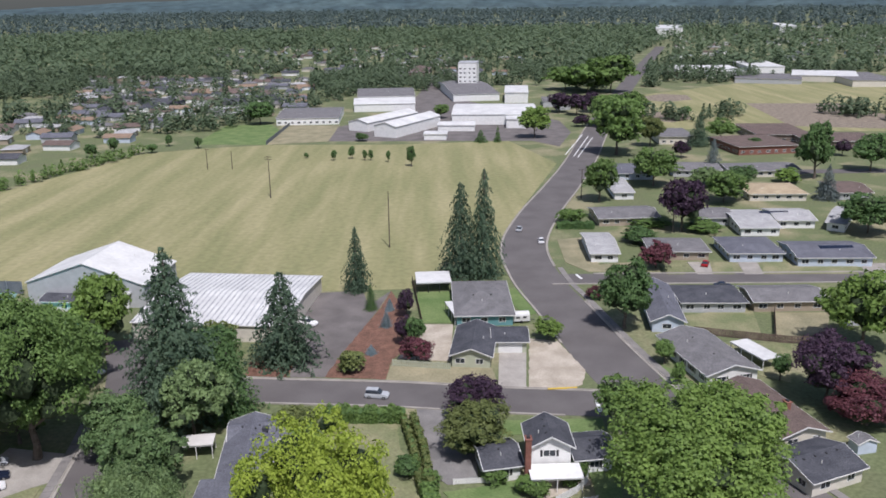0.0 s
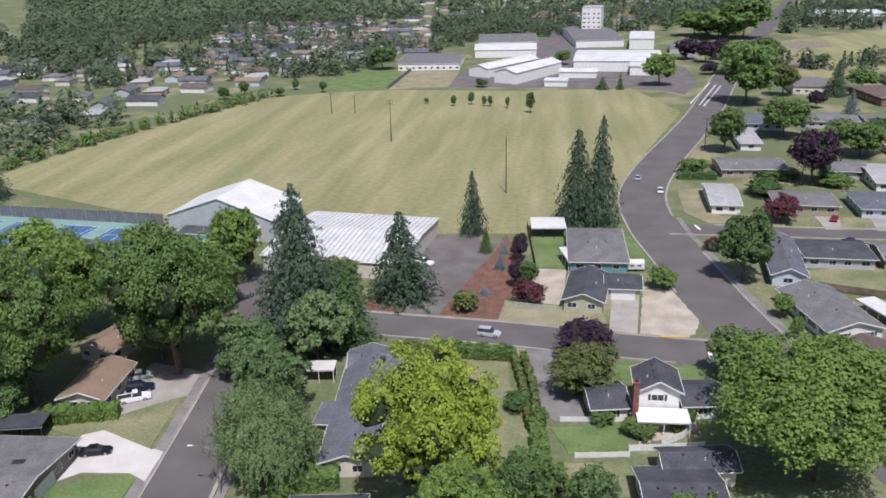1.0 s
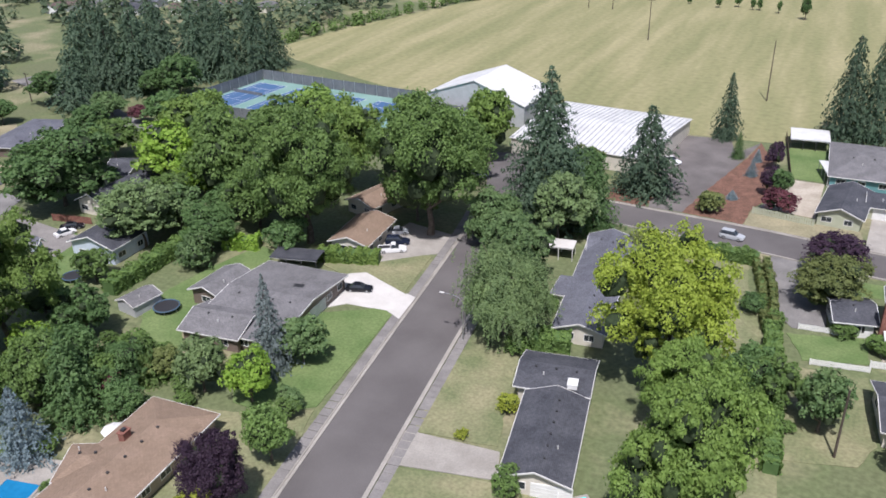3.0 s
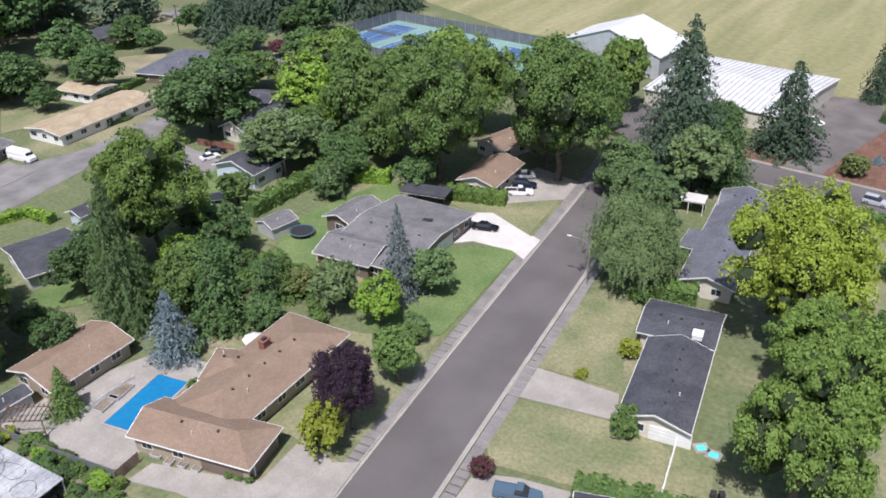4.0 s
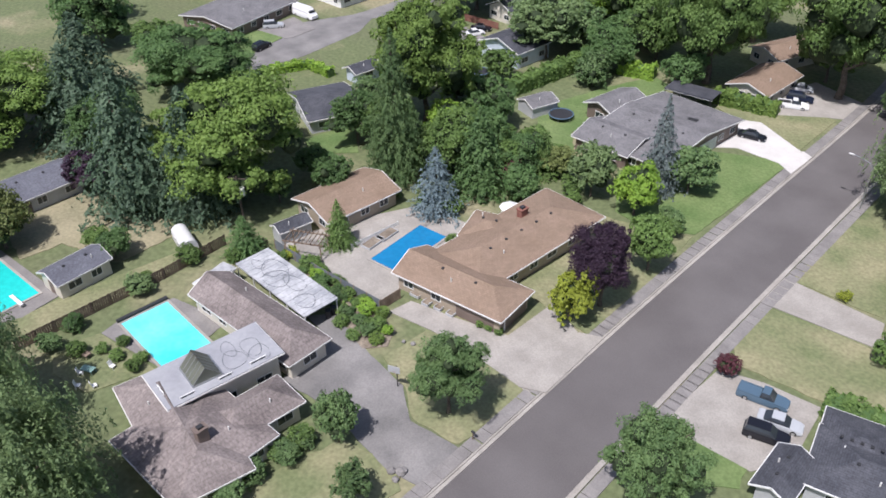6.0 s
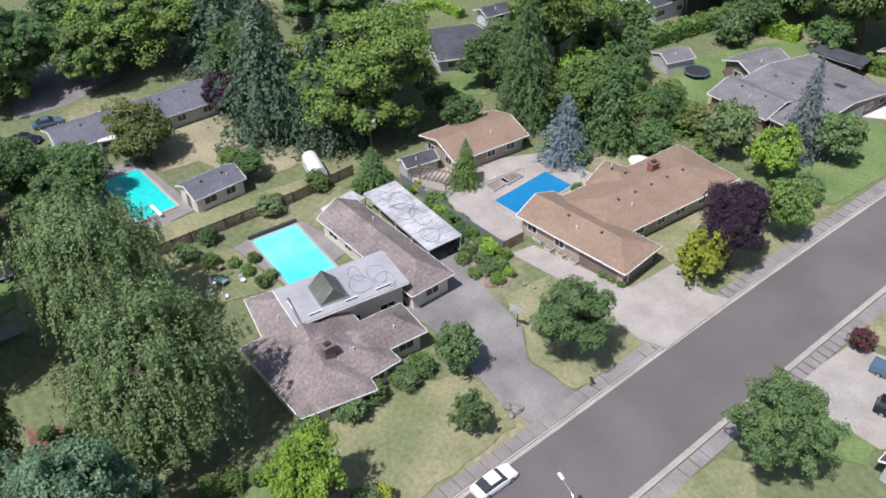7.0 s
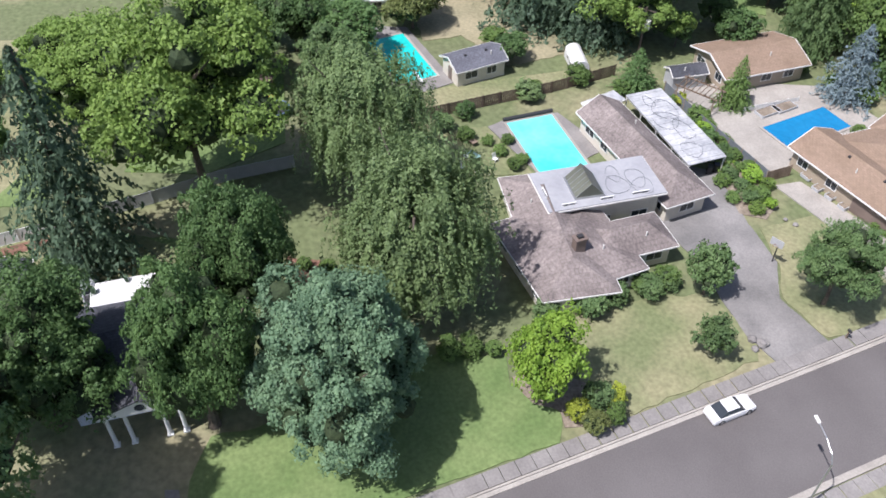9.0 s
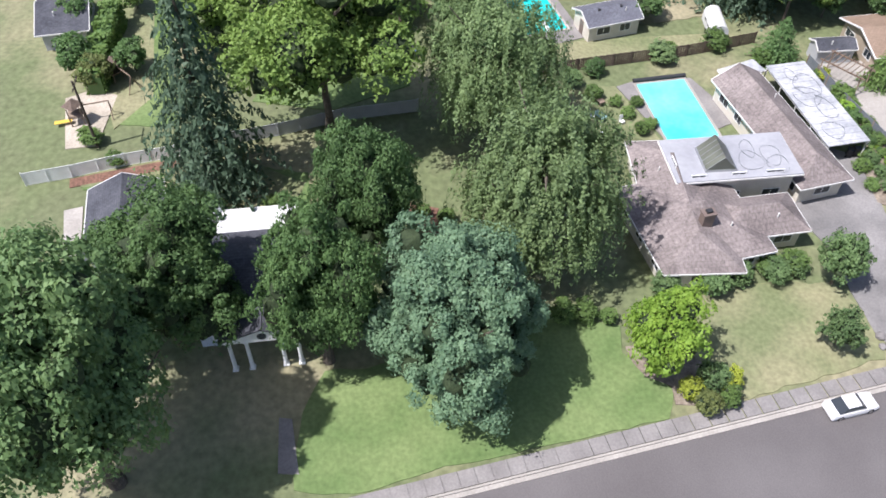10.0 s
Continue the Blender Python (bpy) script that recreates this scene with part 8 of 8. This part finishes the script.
plant("broad_mid", "dark", -219.6, 57.6, 15.8, 17.5, "dark green leafy tree in a garden")
plant("broad_mid", "dark", -225.2, 69.2, 13.8, 16.8, "dark green leafy tree in a garden")
plant("broad_mid", "green", -208.8, 73.2, 12.2, 14.3, "full green leafy tree in a garden")
plant("broad_lo", "green", -214.0, 85.8, 9.8, 11.6, "full green leafy tree in a garden")
plant("broad_lo", "dark", -191.9, 90.5, 6.8, 7.8, "dark green leafy tree in a garden")
plant("broad", "dark", -154.9, -34.7, 13.8, 14.5, "dark green leafy tree in a garden")
plant("broad_mid", "green", -148.3, -27.5, 12.0, 12.1, "full green leafy tree in a garden")
plant("broad_mid", "green", -145.7, -12.2, 11.2, 11.1, "full green leafy tree in a garden")
plant("broad_mid", "light", -120.7, -37.0, 9.2, 9.6, "light green leafy tree in a garden")
plant("broad_mid", "green", -108.8, -40.5, 9.6, 8.6, "full green leafy tree in a garden")
plant("broad_mid", "mid", -110.9, -36.8, 9.8, 8.7, "full green leafy tree in a garden")
plant("broad_lo", "dark", -122.5, -76.1, 3.2, 3.6, "dark green leafy tree in a garden")
plant("broad_lo", "green", -117.0, -68.8, 4.8, 5.1, "full green leafy tree in a garden")
hedge([(-215.3, 78.3), (-210.3, 101.0)], 2.5, 2.0, "green", "green hedge along a far garden")
hedge([(-186.8, 100.9), (-190.7, 123.1)], 2, 1.6, "green", "green hedge along a far garden")
hedge([(-170.8, 43.6), (-171.0, 55.1)], 2.0, 1.8, "green", "green hedge along a far garden")

# ---- small things ----
def basketball_hoop(x, y, turn):
    e = empty("basketball_hoop", x, y, 0.12, turn, "dark basketball hoop on a post beside the driveway", "basketball hoop")
    part("post", rod(bmesh.new(), (0, 0, 0), (0, 0, 3.1), 0.07, 0.06, 10), DARK, e)
    part("arm", rod(bmesh.new(), (0, 0, 3.0), (0.7, 0, 3.15), 0.045), DARK, e)
    part("backboard", box(bmesh.new(), 0.75, 0, 2.75, 0.05, 1.4, 0.95, 0, 0.015), GREY_WALL, e)
    bm = bmesh.new()
    for k in range(16):
        a, b = k / 16 * math.tau, (k + 1) / 16 * math.tau
        rod(bm, (1.05 + math.cos(a) * 0.23, math.sin(a) * 0.23, 3.0), (1.05 + math.cos(b) * 0.23, math.sin(b) * 0.23, 3.0), 0.018, sides=5)
    part("rim", bm, BRICK, e)
    return e


def mailbox(x, y, turn):
    e = empty("mailbox", x, y, 0.1, turn, "small dark mailbox on a wooden post", "mailbox")
    part("post", box(bmesh.new(), 0, 0, 0, 0.1, 0.1, 1.05, 0, 0.01), WOOD, e)
    part("box", box(bmesh.new(), 0.05, 0, 1.05, 0.5, 0.22, 0.26, 0, 0.05), DARK, e)
    return e


def boulder(x, y, r, seed):
    bm = bmesh.new()
    bmesh.ops.create_icosphere(bm, subdivisions=3, radius=r)
    for v in bm.verts:
        v.co *= 1 + 0.35 * noise.noise(v.co / r * 1.4 + Vector((seed, 0, 0)))
        v.co.z = max(v.co.z * 0.75 + r * 0.45, 0)
    ob = part("boulder", bm, CONCRETE_GREY)
    ob.matrix_basis = pose(x, y, 0.1)
    return tagged(ob, "grey garden boulder on the lawn", "boulder")


basketball_hoop(-61.2, 13.4, -60)
mailbox(-49.9, 14.6, 0)
for i, (bx, by, br) in enumerate([(-51.3, 6.3, 0.55), (-52.1, 5.6, 0.45), (-51.0, 5.3, 0.35), (-65.5, 19.0, 0.3), (-66.6, 18.4, 0.25)]):
    boulder(bx, by, br, i * 3.7)

raised_bed(-70.5, 25.7, 102, 2.4, 1.0)
raised_bed(-68.8, 26.3, 102, 2.4, 1.0)
raised_bed(-66.9, 26.7, 102, 2.4, 1.0)
raised_bed(-72.6, 25.2, 12, 1.4, 1.2)
raised_bed(-85.6, 27.7, 102, 3.2, 1.6)
raised_bed(-85.9, 30.3, 102, 3.2, 1.6)
plant("shrub", "green", -62.8, 27.2, 1.0, 1.2, "small low front bed shrub", "shrub")
plant("shrub", "green", -61.5, 27.6, 1.0, 1.2, "small low front bed shrub", "shrub")
plant("shrub", "green", -60.2, 28.0, 1.0, 1.2, "small low front bed shrub", "shrub")
umbrella(-77.5, 46.3)
play_tower(-101.2, -69.6, 40)
play_tower(-93.2, -73.0, 100)
play_tower(-106.4, -34.7, 200)
roof_box(-25.4, 76.7, 3.9, 10, 1.3, 1.6, 0.4, WHITE, "white box skylight on a dark roof")
roof_box(-75.1, 85.6, 3.6, 12, 1.6, 1.0, 0.15, DARK, "dark flat skylight on a grey roof")
roof_box(-29.8, 120.9, 3.7, 0, 0.9, 0.9, 0.35, ROOF_DARK, "small dark roof hatch on shingles")
bin_cart(-76.4, 14.2, 58)
bin_cart(-15.4, 53.2, 20)
bin_cart(-14.6, 53.6, 35)
bin_cart(-76.5, 15.1, 68)
solar(106.8, 257.3, 3.75, 0, 14, 9)
solar(109.0, 218.5, 3.8, 0, 14, 9)
carport_posts(-62.5, 28.7, 5, 4.4)
pool(-19.0, 60.3, 40, 1.1, 0.9, POOL_AQUA, "small turquoise paddling pool on gravel")
pool(-17.4, 59.9, 2, 1.1, 0.9, POOL_AQUA, "small turquoise paddling pool on gravel")
plant("shrub", "green", -88.6, 63.8, 2.6, 3.5, "small rounded garden shrub in a garden", "shrub")
plant("shrub", "green", -96.6, 64.2, 2.2, 2.6, "small rounded garden shrub in a garden", "shrub")
plant("shrub", "green", -81.0, 60.7, 2.8, 3.7, "small rounded garden shrub in a garden", "shrub")
plant("shrub", "green", -77.8, 66.4, 2.2, 2.9, "small rounded garden shrub in a garden", "shrub")
plant("shrub", "green", -76.9, 58.6, 2.4, 3.2, "small rounded garden shrub in a garden", "shrub")
plant("shrub", "green", -93.5, 37.4, 2.0, 2.5, "small rounded garden shrub in a garden", "shrub")
plant("shrub", "green", -86.0, 48.7, 2.0, 2.3, "small rounded garden shrub in a garden", "shrub")
plant("shrub", "green", -86.0, 57.9, 2.4, 3.2, "small rounded garden shrub in a garden", "shrub")
plant("shrub", "green", -85.0, 64.1, 2.4, 3.4, "small rounded garden shrub in a garden", "shrub")
plant("shrub", "green", -74.4, 56.3, 2.2, 2.8, "small rounded garden shrub in a garden", "shrub")
plant("shrub", "green", -84.5, 41.0, 2.6, 3.5, "small rounded garden shrub in a garden", "shrub")
plant("shrub", "green", -88.4, 39.3, 2.2, 2.9, "small rounded garden shrub in a garden", "shrub")
plant("shrub", "green", -90.7, 16.0, 1.3, 2.0, "small rounded garden shrub in a garden", "shrub")
plant("shrub", "green", -86.2, 17.9, 1.1, 1.5, "small rounded garden shrub in a garden", "shrub")
plant("shrub", "green", -81.9, 18.7, 1.2, 1.7, "small rounded garden shrub in a garden", "shrub")
plant("shrub", "green", -78.3, 18.6, 1.4, 2.0, "small rounded garden shrub in a garden", "shrub")
plant("shrub", "green", -71.7, 17.1, 1.2, 1.5, "small rounded garden shrub in a garden", "shrub")
plant("shrub", "green", -74.1, 14.5, 1.4, 2.0, "small rounded garden shrub in a garden", "shrub")
plant("shrub", "green", -71.1, 14.2, 1.2, 1.7, "small rounded garden shrub in a garden", "shrub")
plant("shrub", "green", -98.6, 6.5, 2.6, 3.4, "small rounded garden shrub in a garden", "shrub")
plant("shrub", "green", -98.1, -0.0, 1.8, 2.0, "small rounded garden shrub in a garden", "shrub")
plant("shrub", "green", -94.7, 11.1, 2.2, 2.6, "small rounded garden shrub in a garden", "shrub")
plant("shrub", "green", -88.7, -9.7, 1.2, 1.6, "small rounded garden shrub in a garden", "shrub")
plant("shrub", "green", -86.3, -8.7, 1.3, 1.8, "small rounded garden shrub in a garden", "shrub")
plant("shrub", "green", -83.1, -8.1, 1.8, 1.8, "small rounded garden shrub in a garden", "shrub")
plant("shrub", "green", -90.3, -12.1, 2.0, 2.3, "small rounded garden shrub in a garden", "shrub")
plant("shrub", "green", -76.2, -50.5, 1.8, 1.8, "small rounded garden shrub in a garden", "shrub")
plant("shrub", "green", -78.2, -60.7, 2.0, 2.3, "small rounded garden shrub in a garden", "shrub")
plant("shrub", "green", -89.2, -70.9, 2.0, 2.7, "small rounded garden shrub in a garden", "shrub")
plant("shrub", "green", -85.3, -67.5, 1.8, 2.1, "small rounded garden shrub in a garden", "shrub")
plant("shrub", "green", -73.1, -34.8, 1.6, 1.7, "small rounded garden shrub in a garden", "shrub")
plant("shrub", "green", -71.9, -32.6, 1.8, 1.8, "small rounded garden shrub in a garden", "shrub")
plant("shrub", "green", -57.9, -23.4, 2.4, 2.4, "small rounded garden shrub in a garden", "shrub")
plant("shrub", "green", -57.8, -21.2, 2.4, 2.4, "small rounded garden shrub in a garden", "shrub")
plant("shrub", "green", -57.1, -19.2, 1.8, 1.7, "small rounded garden shrub in a garden", "shrub")
plant("shrub", "green", -61.3, 0.7, 2.4, 2.8, "small rounded garden shrub in a garden", "shrub")
plant("shrub", "green", -61.0, -1.9, 2.2, 2.3, "small rounded garden shrub in a garden", "shrub")
plant("shrub", "green", -36.2, 100.2, 2.6, 3.3, "small rounded garden shrub in a garden", "shrub")
plant("shrub", "green", -38.1, 101.6, 2.4, 3.0, "small rounded garden shrub in a garden", "shrub")
plant("shrub", "green", -37.1, 86.5, 2.8, 3.9, "small rounded garden shrub in a garden", "shrub")
plant("shrub", "green", 3.2, 118.4, 2.2, 2.8, "small rounded garden shrub in a garden", "shrub")
plant("shrub", "green", 7.6, 110.4, 2.8, 4.1, "small rounded garden shrub in a garden", "shrub")
plant("shrub", "green", 12.1, 107.4, 2.8, 3.9, "small rounded garden shrub in a garden", "shrub")
plant("shrub", "green", 18.7, 109.1, 2.2, 2.8, "small rounded garden shrub in a garden", "shrub")
plant("shrub", "green", 13.7, 106.2, 2.4, 3.3, "small rounded garden shrub in a garden", "shrub")
plant("shrub", "green", 20.6, 112.0, 2.4, 3.6, "small rounded garden shrub in a garden", "shrub")
plant("shrub", "green", 1.5, 82.8, 1.8, 2.0, "small rounded garden shrub in a garden", "shrub")
plant("shrub", "green", -2.4, 110.5, 2.2, 2.8, "small rounded garden shrub in a garden", "shrub")
plant("shrub", "green", -6.1, 113.2, 2.8, 4.0, "small rounded garden shrub in a garden", "shrub")

# ---- portico ----
def portico(cols, high, x, y, turn, L, W):
    """Four white columns under a pediment with a fan window."""
    e = empty("portico", x, y, 0, turn, "white four-columned portico with a pediment", "portico")
    for cx, cy in cols:
        c = part("column", rod(bmesh.new(), (cx, cy, 0.2), (cx, cy, high - 0.2), 0.2, 0.17, 16), WHITE, e)
        part("plinth", box(bmesh.new(), cx, cy, 0, 0.55, 0.55, 0.2, 0, 0.03), WHITE, c)
        part("capital", box(bmesh.new(), cx, cy, high - 0.2, 0.5, 0.5, 0.2, 0, 0.03), WHITE, c)
    part("entablature", box(bmesh.new(), 0, 0, high, L, W, 0.35, 0, 0.02), WHITE, e)
    bm = bmesh.new()
    q = [bm.verts.new(p) for p in ((-L / 2, -W / 2, high + 0.35), (L / 2, -W / 2, high + 0.35), (0, -W / 2, high + 1.7))]
    w = [bm.verts.new((v.co.x, W / 2, v.co.z)) for v in q]
    bm.faces.new(q), bm.faces.new(w[::-1])
    for i in range(3):
        bm.faces.new((q[i], w[i], w[(i + 1) % 3], q[(i + 1) % 3]))
    bmesh.ops.recalc_face_normals(bm, faces=bm.faces[:])
    ped = part("pediment", bm, WHITE, e)
    bm = bmesh.new()
    rod(bm, (0, -W / 2 - 0.03, high + 0.75), (0, -W / 2, high + 0.75), 0.42, sides=20)
    part("fan_window", bm, GLASS, ped)
    for s in (-1, 1):
        bm = bmesh.new()
        slope = math.hypot(L / 2, 1.35)
        bmesh.ops.create_cube(bm, size=1, matrix=pose(s * L / 4, 0, high + 1.08) @ pose(0, 0, 0, 0, s * math.degrees(math.atan2(1.35, L / 2))) @ Matrix.Diagonal((slope + 0.3, W + 0.3, 0.12, 1)))
        part("roof", bm, ROOF_DARK, e)
    return e


portico([(-3.0, -1.0), (-1.5, -1.0), (1.5, -1.0), (2.9, -1.0)], 4.2, -57.2, -50.7, 90, 7.2, 2.6)


# ---- far suburb ----
def inside(p, ring):
    hit, j = False, len(ring) - 1
    for i in range(len(ring)):
        (x1, y1), (x2, y2) = ring[i], ring[j]
        if (y1 > p[1]) != (y2 > p[1]) and p[0] < (x2 - x1) * (p[1] - y1) / (y2 - y1) + x1:
            hit = not hit
        j = i
    return hit


def far_house(roof, wall, L, W, rise, label):
    e = empty("house", 0, 0, 0, 0, label, "house", "far suburban houses")
    part("roof", roof_mesh(L, W, "hip" if rise < 1.6 else "gable", 2.8, rise), roof, e)
    bm = box(bmesh.new(), 0, 0, 0, L - 1, W - 1, 2.75)
    if rise >= 1.6:
        for s in (-1, 1):
            bm.faces.new([bm.verts.new(p) for p in ((s * (L / 2 - 0.5), -W / 2 + 0.5, 2.7), (s * (L / 2 - 0.5), W / 2 - 0.5, 2.7), (s * (L / 2 - 0.5), 0, 2.7 + rise * 0.9))])
    w = part("wall", bm, wall, e)
    part("garage_door", box(bmesh.new(), 0, -W / 2 + 0.47, 0.02, 3.2, 0.06, 2.1), WHITE, w)
    return e


SUBURB = [
    [(-230.0, 500.0), (-90.0, 520.0), (-120.0, 760.0), (-330.0, 800.0)],
    [(-190.0, 760.0), (10.0, 900.0), (0.0, 1250.0), (-330.0, 1250.0)],
    [(240.0, 900.0), (520.0, 830.0), (900.0, 1900.0), (400.0, 1700.0)],
    [(-330.0, 262.0), (-235.0, 300.0), (-180.0, 400.0), (-150.0, 470.0), (-230.0, 540.0), (-480.0, 520.0)],
    [(-60.0, 780.0), (60.0, 760.0), (120.0, 1000.0), (0.0, 1000.0)],
]
KEEP_CLEAR = [
    [(-196.0, 240.0), (-188.0, 300.0), (-163.0, 372.0), (-142.0, 420.0), (-90.0, 560.0), (-60.0, 640.0), (70.0, 700.0), (130.0, 640.0), (60.0, 380.0), (20.0, 230.0), (0.0, 180.0), (-100.0, 200.0)],
    [(110.0, 500.0), (330.0, 520.0), (600.0, 480.0), (460.0, 800.0), (150.0, 660.0)],
    [(30.0, 200.0), (62.0, 370.0), (96.0, 480.0), (250.0, 480.0), (260.0, 180.0)],
]
roofs = [ROOF_GREY, ROOF_BROWN, ROOF_SLATE, ROOF_PALE, ROOF_TAN, ROOF_DARK]
walls = [CREAM, WHITE, GREY_WALL, TAN_WALL, BLUE_WALL, WHITE]
words = ["grey-roofed cream", "brown-roofed white", "slate-roofed grey", "pale-roofed tan", "tan-roofed blue", "dark-roofed white"]
protos = []
rng = random.Random(5)
for i in range(6):
    h = far_house(roofs[i], walls[i], 13 + 2 * (i % 3), 9 + (i % 2) * 2, 1.4 + 0.25 * (i % 3), words[i] + " suburban house among trees")
    protos.append(h)
spots = []
for ring, n in zip(SUBURB, (125, 70, 90, 95, 20)):
    xs, ys = [p[0] for p in ring], [p[1] for p in ring]
    k = tries = 0
    while k < n and tries < 4000:
        tries += 1
        p = (rng.uniform(min(xs), max(xs)), rng.uniform(min(ys), max(ys)))
        if inside(p, ring) and not any(inside(p, c) for c in KEEP_CLEAR) and all(math.dist(p, q) > 15.5 for q in spots):
            spots.append(p)
            k += 1
spots.sort(key=lambda p: math.hypot(*p))
blocks = [[(np.array([v.co[:] for v in c.data.vertices]), [list(f.vertices) for f in c.data.polygons], c.data.materials[0]) for c in h.children] for h in protos]
verts, faces, slots, used = [], [], [], []
for i, p in enumerate(spots):
    m = pose(p[0], p[1], 0, 0, 0, rng.choice((0, 90, 10, 100, 180)) + rng.uniform(-8, 8))
    k = rng.randrange(6)
    if i < 6:
        protos[i].matrix_basis = m
    elif i < 190:
        copy_thing(protos[k], m)
    else:
        turn = np.array(m)
        for co, polys, mat in blocks[k]:
            if mat not in used:
                used.append(mat)
            faces += [[v + len(verts) for v in f] for f in polys]
            slots += [used.index(mat)] * len(polys)
            verts += (co @ turn[:3, :3].T + turn[:3, 3]).tolist()
me = bpy.data.meshes.new("far_suburb")
me.from_pydata(verts, [], faces)
for mat in used:
    me.materials.append(mat)
me.polygons.foreach_set("material_index", slots)
tagged(new("far_suburb", me), "many small far houses with grey and brown roofs", "houses", "", "stuff")

# ---- far woods ----
FAR_LEAF = leafy("far_wood_leaf", (0.09, 0.135, 0.078), (0.155, 0.205, 0.115), 0.42)
# bluer and greyer than the nearer woods: distance haze mixed into the leaf colour
HAZY_LEAF = leafy("hazy_wood_leaf", (0.085, 0.122, 0.118), (0.12, 0.162, 0.152), 0.4)


def woods(name, pts, label, cards_each, seed, tall=(9, 17), material=None):
    """Very many far trees in one mesh, each an uneven heap of leaf clumps round a stem."""
    g = np.random.default_rng(seed)
    n = len(pts)
    h = g.uniform(*tall, n)
    fir = g.uniform(0, 1, n) < 0.3
    r = np.where(fir, h * 0.2, h * g.uniform(0.36, 0.5, n))
    q = ball(g, n * cards_each).reshape(n, cards_each, 3)
    f = g.uniform(0, 1, (n, cards_each))
    z = np.where(fir[:, None], f, 0.55 + 0.42 * q[:, :, 2])
    wide = np.where(fir[:, None], (1.02 - f), np.sqrt(np.maximum(0.05, 1 - q[:, :, 2] ** 2)) * g.uniform(0.7, 1.1, (n, cards_each)))
    a = g.uniform(0, 6.283, (n, cards_each))
    c = np.stack([pts[:, 0, None] + np.cos(a) * wide * r[:, None], pts[:, 1, None] + np.sin(a) * wide * r[:, None], z * h[:, None]], 2).reshape(-1, 3)
    nn = np.stack([np.cos(a) * 0.7, np.sin(a) * 0.7, 0.9 + 0.6 * q[:, :, 2]], 2).reshape(-1, 3) + g.normal(size=(n * cards_each, 3)) * 0.22
    s = (np.repeat(h, cards_each) * g.uniform(0.08, 0.15, n * cards_each)) * (30 / cards_each) ** 0.4
    v, faces = cards(c, nn, s, g)
    me = mesh_of(name, v, faces)
    me.materials.append(material or FAR_LEAF)
    return tagged(new(name, me), label, "woods", "", "stuff")


def scatter(n, near, far, left, right, seed, gap=0.0):
    """Places between two ranges and two bearings (degrees to the right of +y), off the clear ground."""
    g, out = random.Random(seed), []
    while len(out) < n:
        d = math.sqrt(g.uniform(near * near, far * far))
        b = radians(g.uniform(left, right))
        p = (math.sin(b) * d, math.cos(b) * d)
        if any(inside(p, c) for c in KEEP_CLEAR):
            continue
        if any(inside(p, c) for c in SUBURB) and g.random() < 0.5:
            continue
        if d < 1300 and noise.noise((p[0] * 0.012, p[1] * 0.012, 3.0)) < gap:
            continue
        if d < 1300 and any(abs(p[0] - q[0]) < 8 and -4 < p[1] - q[1] < 9 for q in spots):
            continue
        if min(abs(math.dist(p, a) + math.dist(p, b2) - math.dist(a, b2)) for a, b2 in zip(AVENUE[::6], AVENUE[6::6])) < 1.5:
            continue
        out.append(p)
    return np.array(out)


woods("near_woods", scatter(2300, 480, 900, -34, 32, 1, -0.16), "mixed green trees among far houses", 80, 1, (5, 13))
woods("mid_woods", scatter(5600, 850, 1800, -34, 34, 2, -0.45), "dense mixed woods beyond the town", 30, 2, (9, 19))
woods("far_woods", scatter(9000, 1750, 4700, -34, 34, 3), "dark hazy woods reaching the horizon", 20, 3, (13, 24), HAZY_LEAF)
woods("west_woods", scatter(1500, 300, 900, -80, -30, 4, -0.2), "mixed trees in the western suburb", 80, 4, (6, 15))
woods("west_grove", scatter(260, 285, 430, -79, -56, 6), "dark dense grove of tall trees", 150, 6, (11, 19), LEAF["needle"])

edge = smooth_line([(-194.0, 246.6), (-190.4, 274.7), (-182.2, 301.3), (-172.2, 331.1), (-159.9, 364.6), (-149.1, 397.5)], 26)
row_rng = np.random.default_rng(8)
woods("hedgerow", np.array(edge) + row_rng.normal(size=(len(edge), 2)) * 1.8, "uneven hedgerow of shrubs along the field", 50, 8, (2, 6), LEAF["green"])

# ---- hills on the horizon ----
bm = bmesh.new()
rows = []
for j in range(7):
    row = []
    for i in range(90):
        b = radians(-60 + i * 1.35)
        d = 4150 + j * 110
        ridge = 78 + 22 * noise.noise((i * 0.11, 2.0, 0)) + 9 * noise.noise((i * 0.45, 7.0, 0)) - 45 * max(0, (34 - i) / 12) + 5 * noise.noise((i * 2.3, 1.0, 0))
        row.append(bm.verts.new((math.sin(b) * d, math.cos(b) * d, max(0, ridge) * math.sin(j / 6 * math.pi * 0.75) - 1)))
    rows.append(row)
for a, b in zip(rows, rows[1:]):
    for i in range(89):
        bm.faces.new((a[i], a[i + 1], b[i + 1], b[i]))
tagged(part("backdrop", bm, HAZY_HILL), "dark blue-green hazy wooded hills on the horizon", "hills", "", "structure")
clear_prototypes()
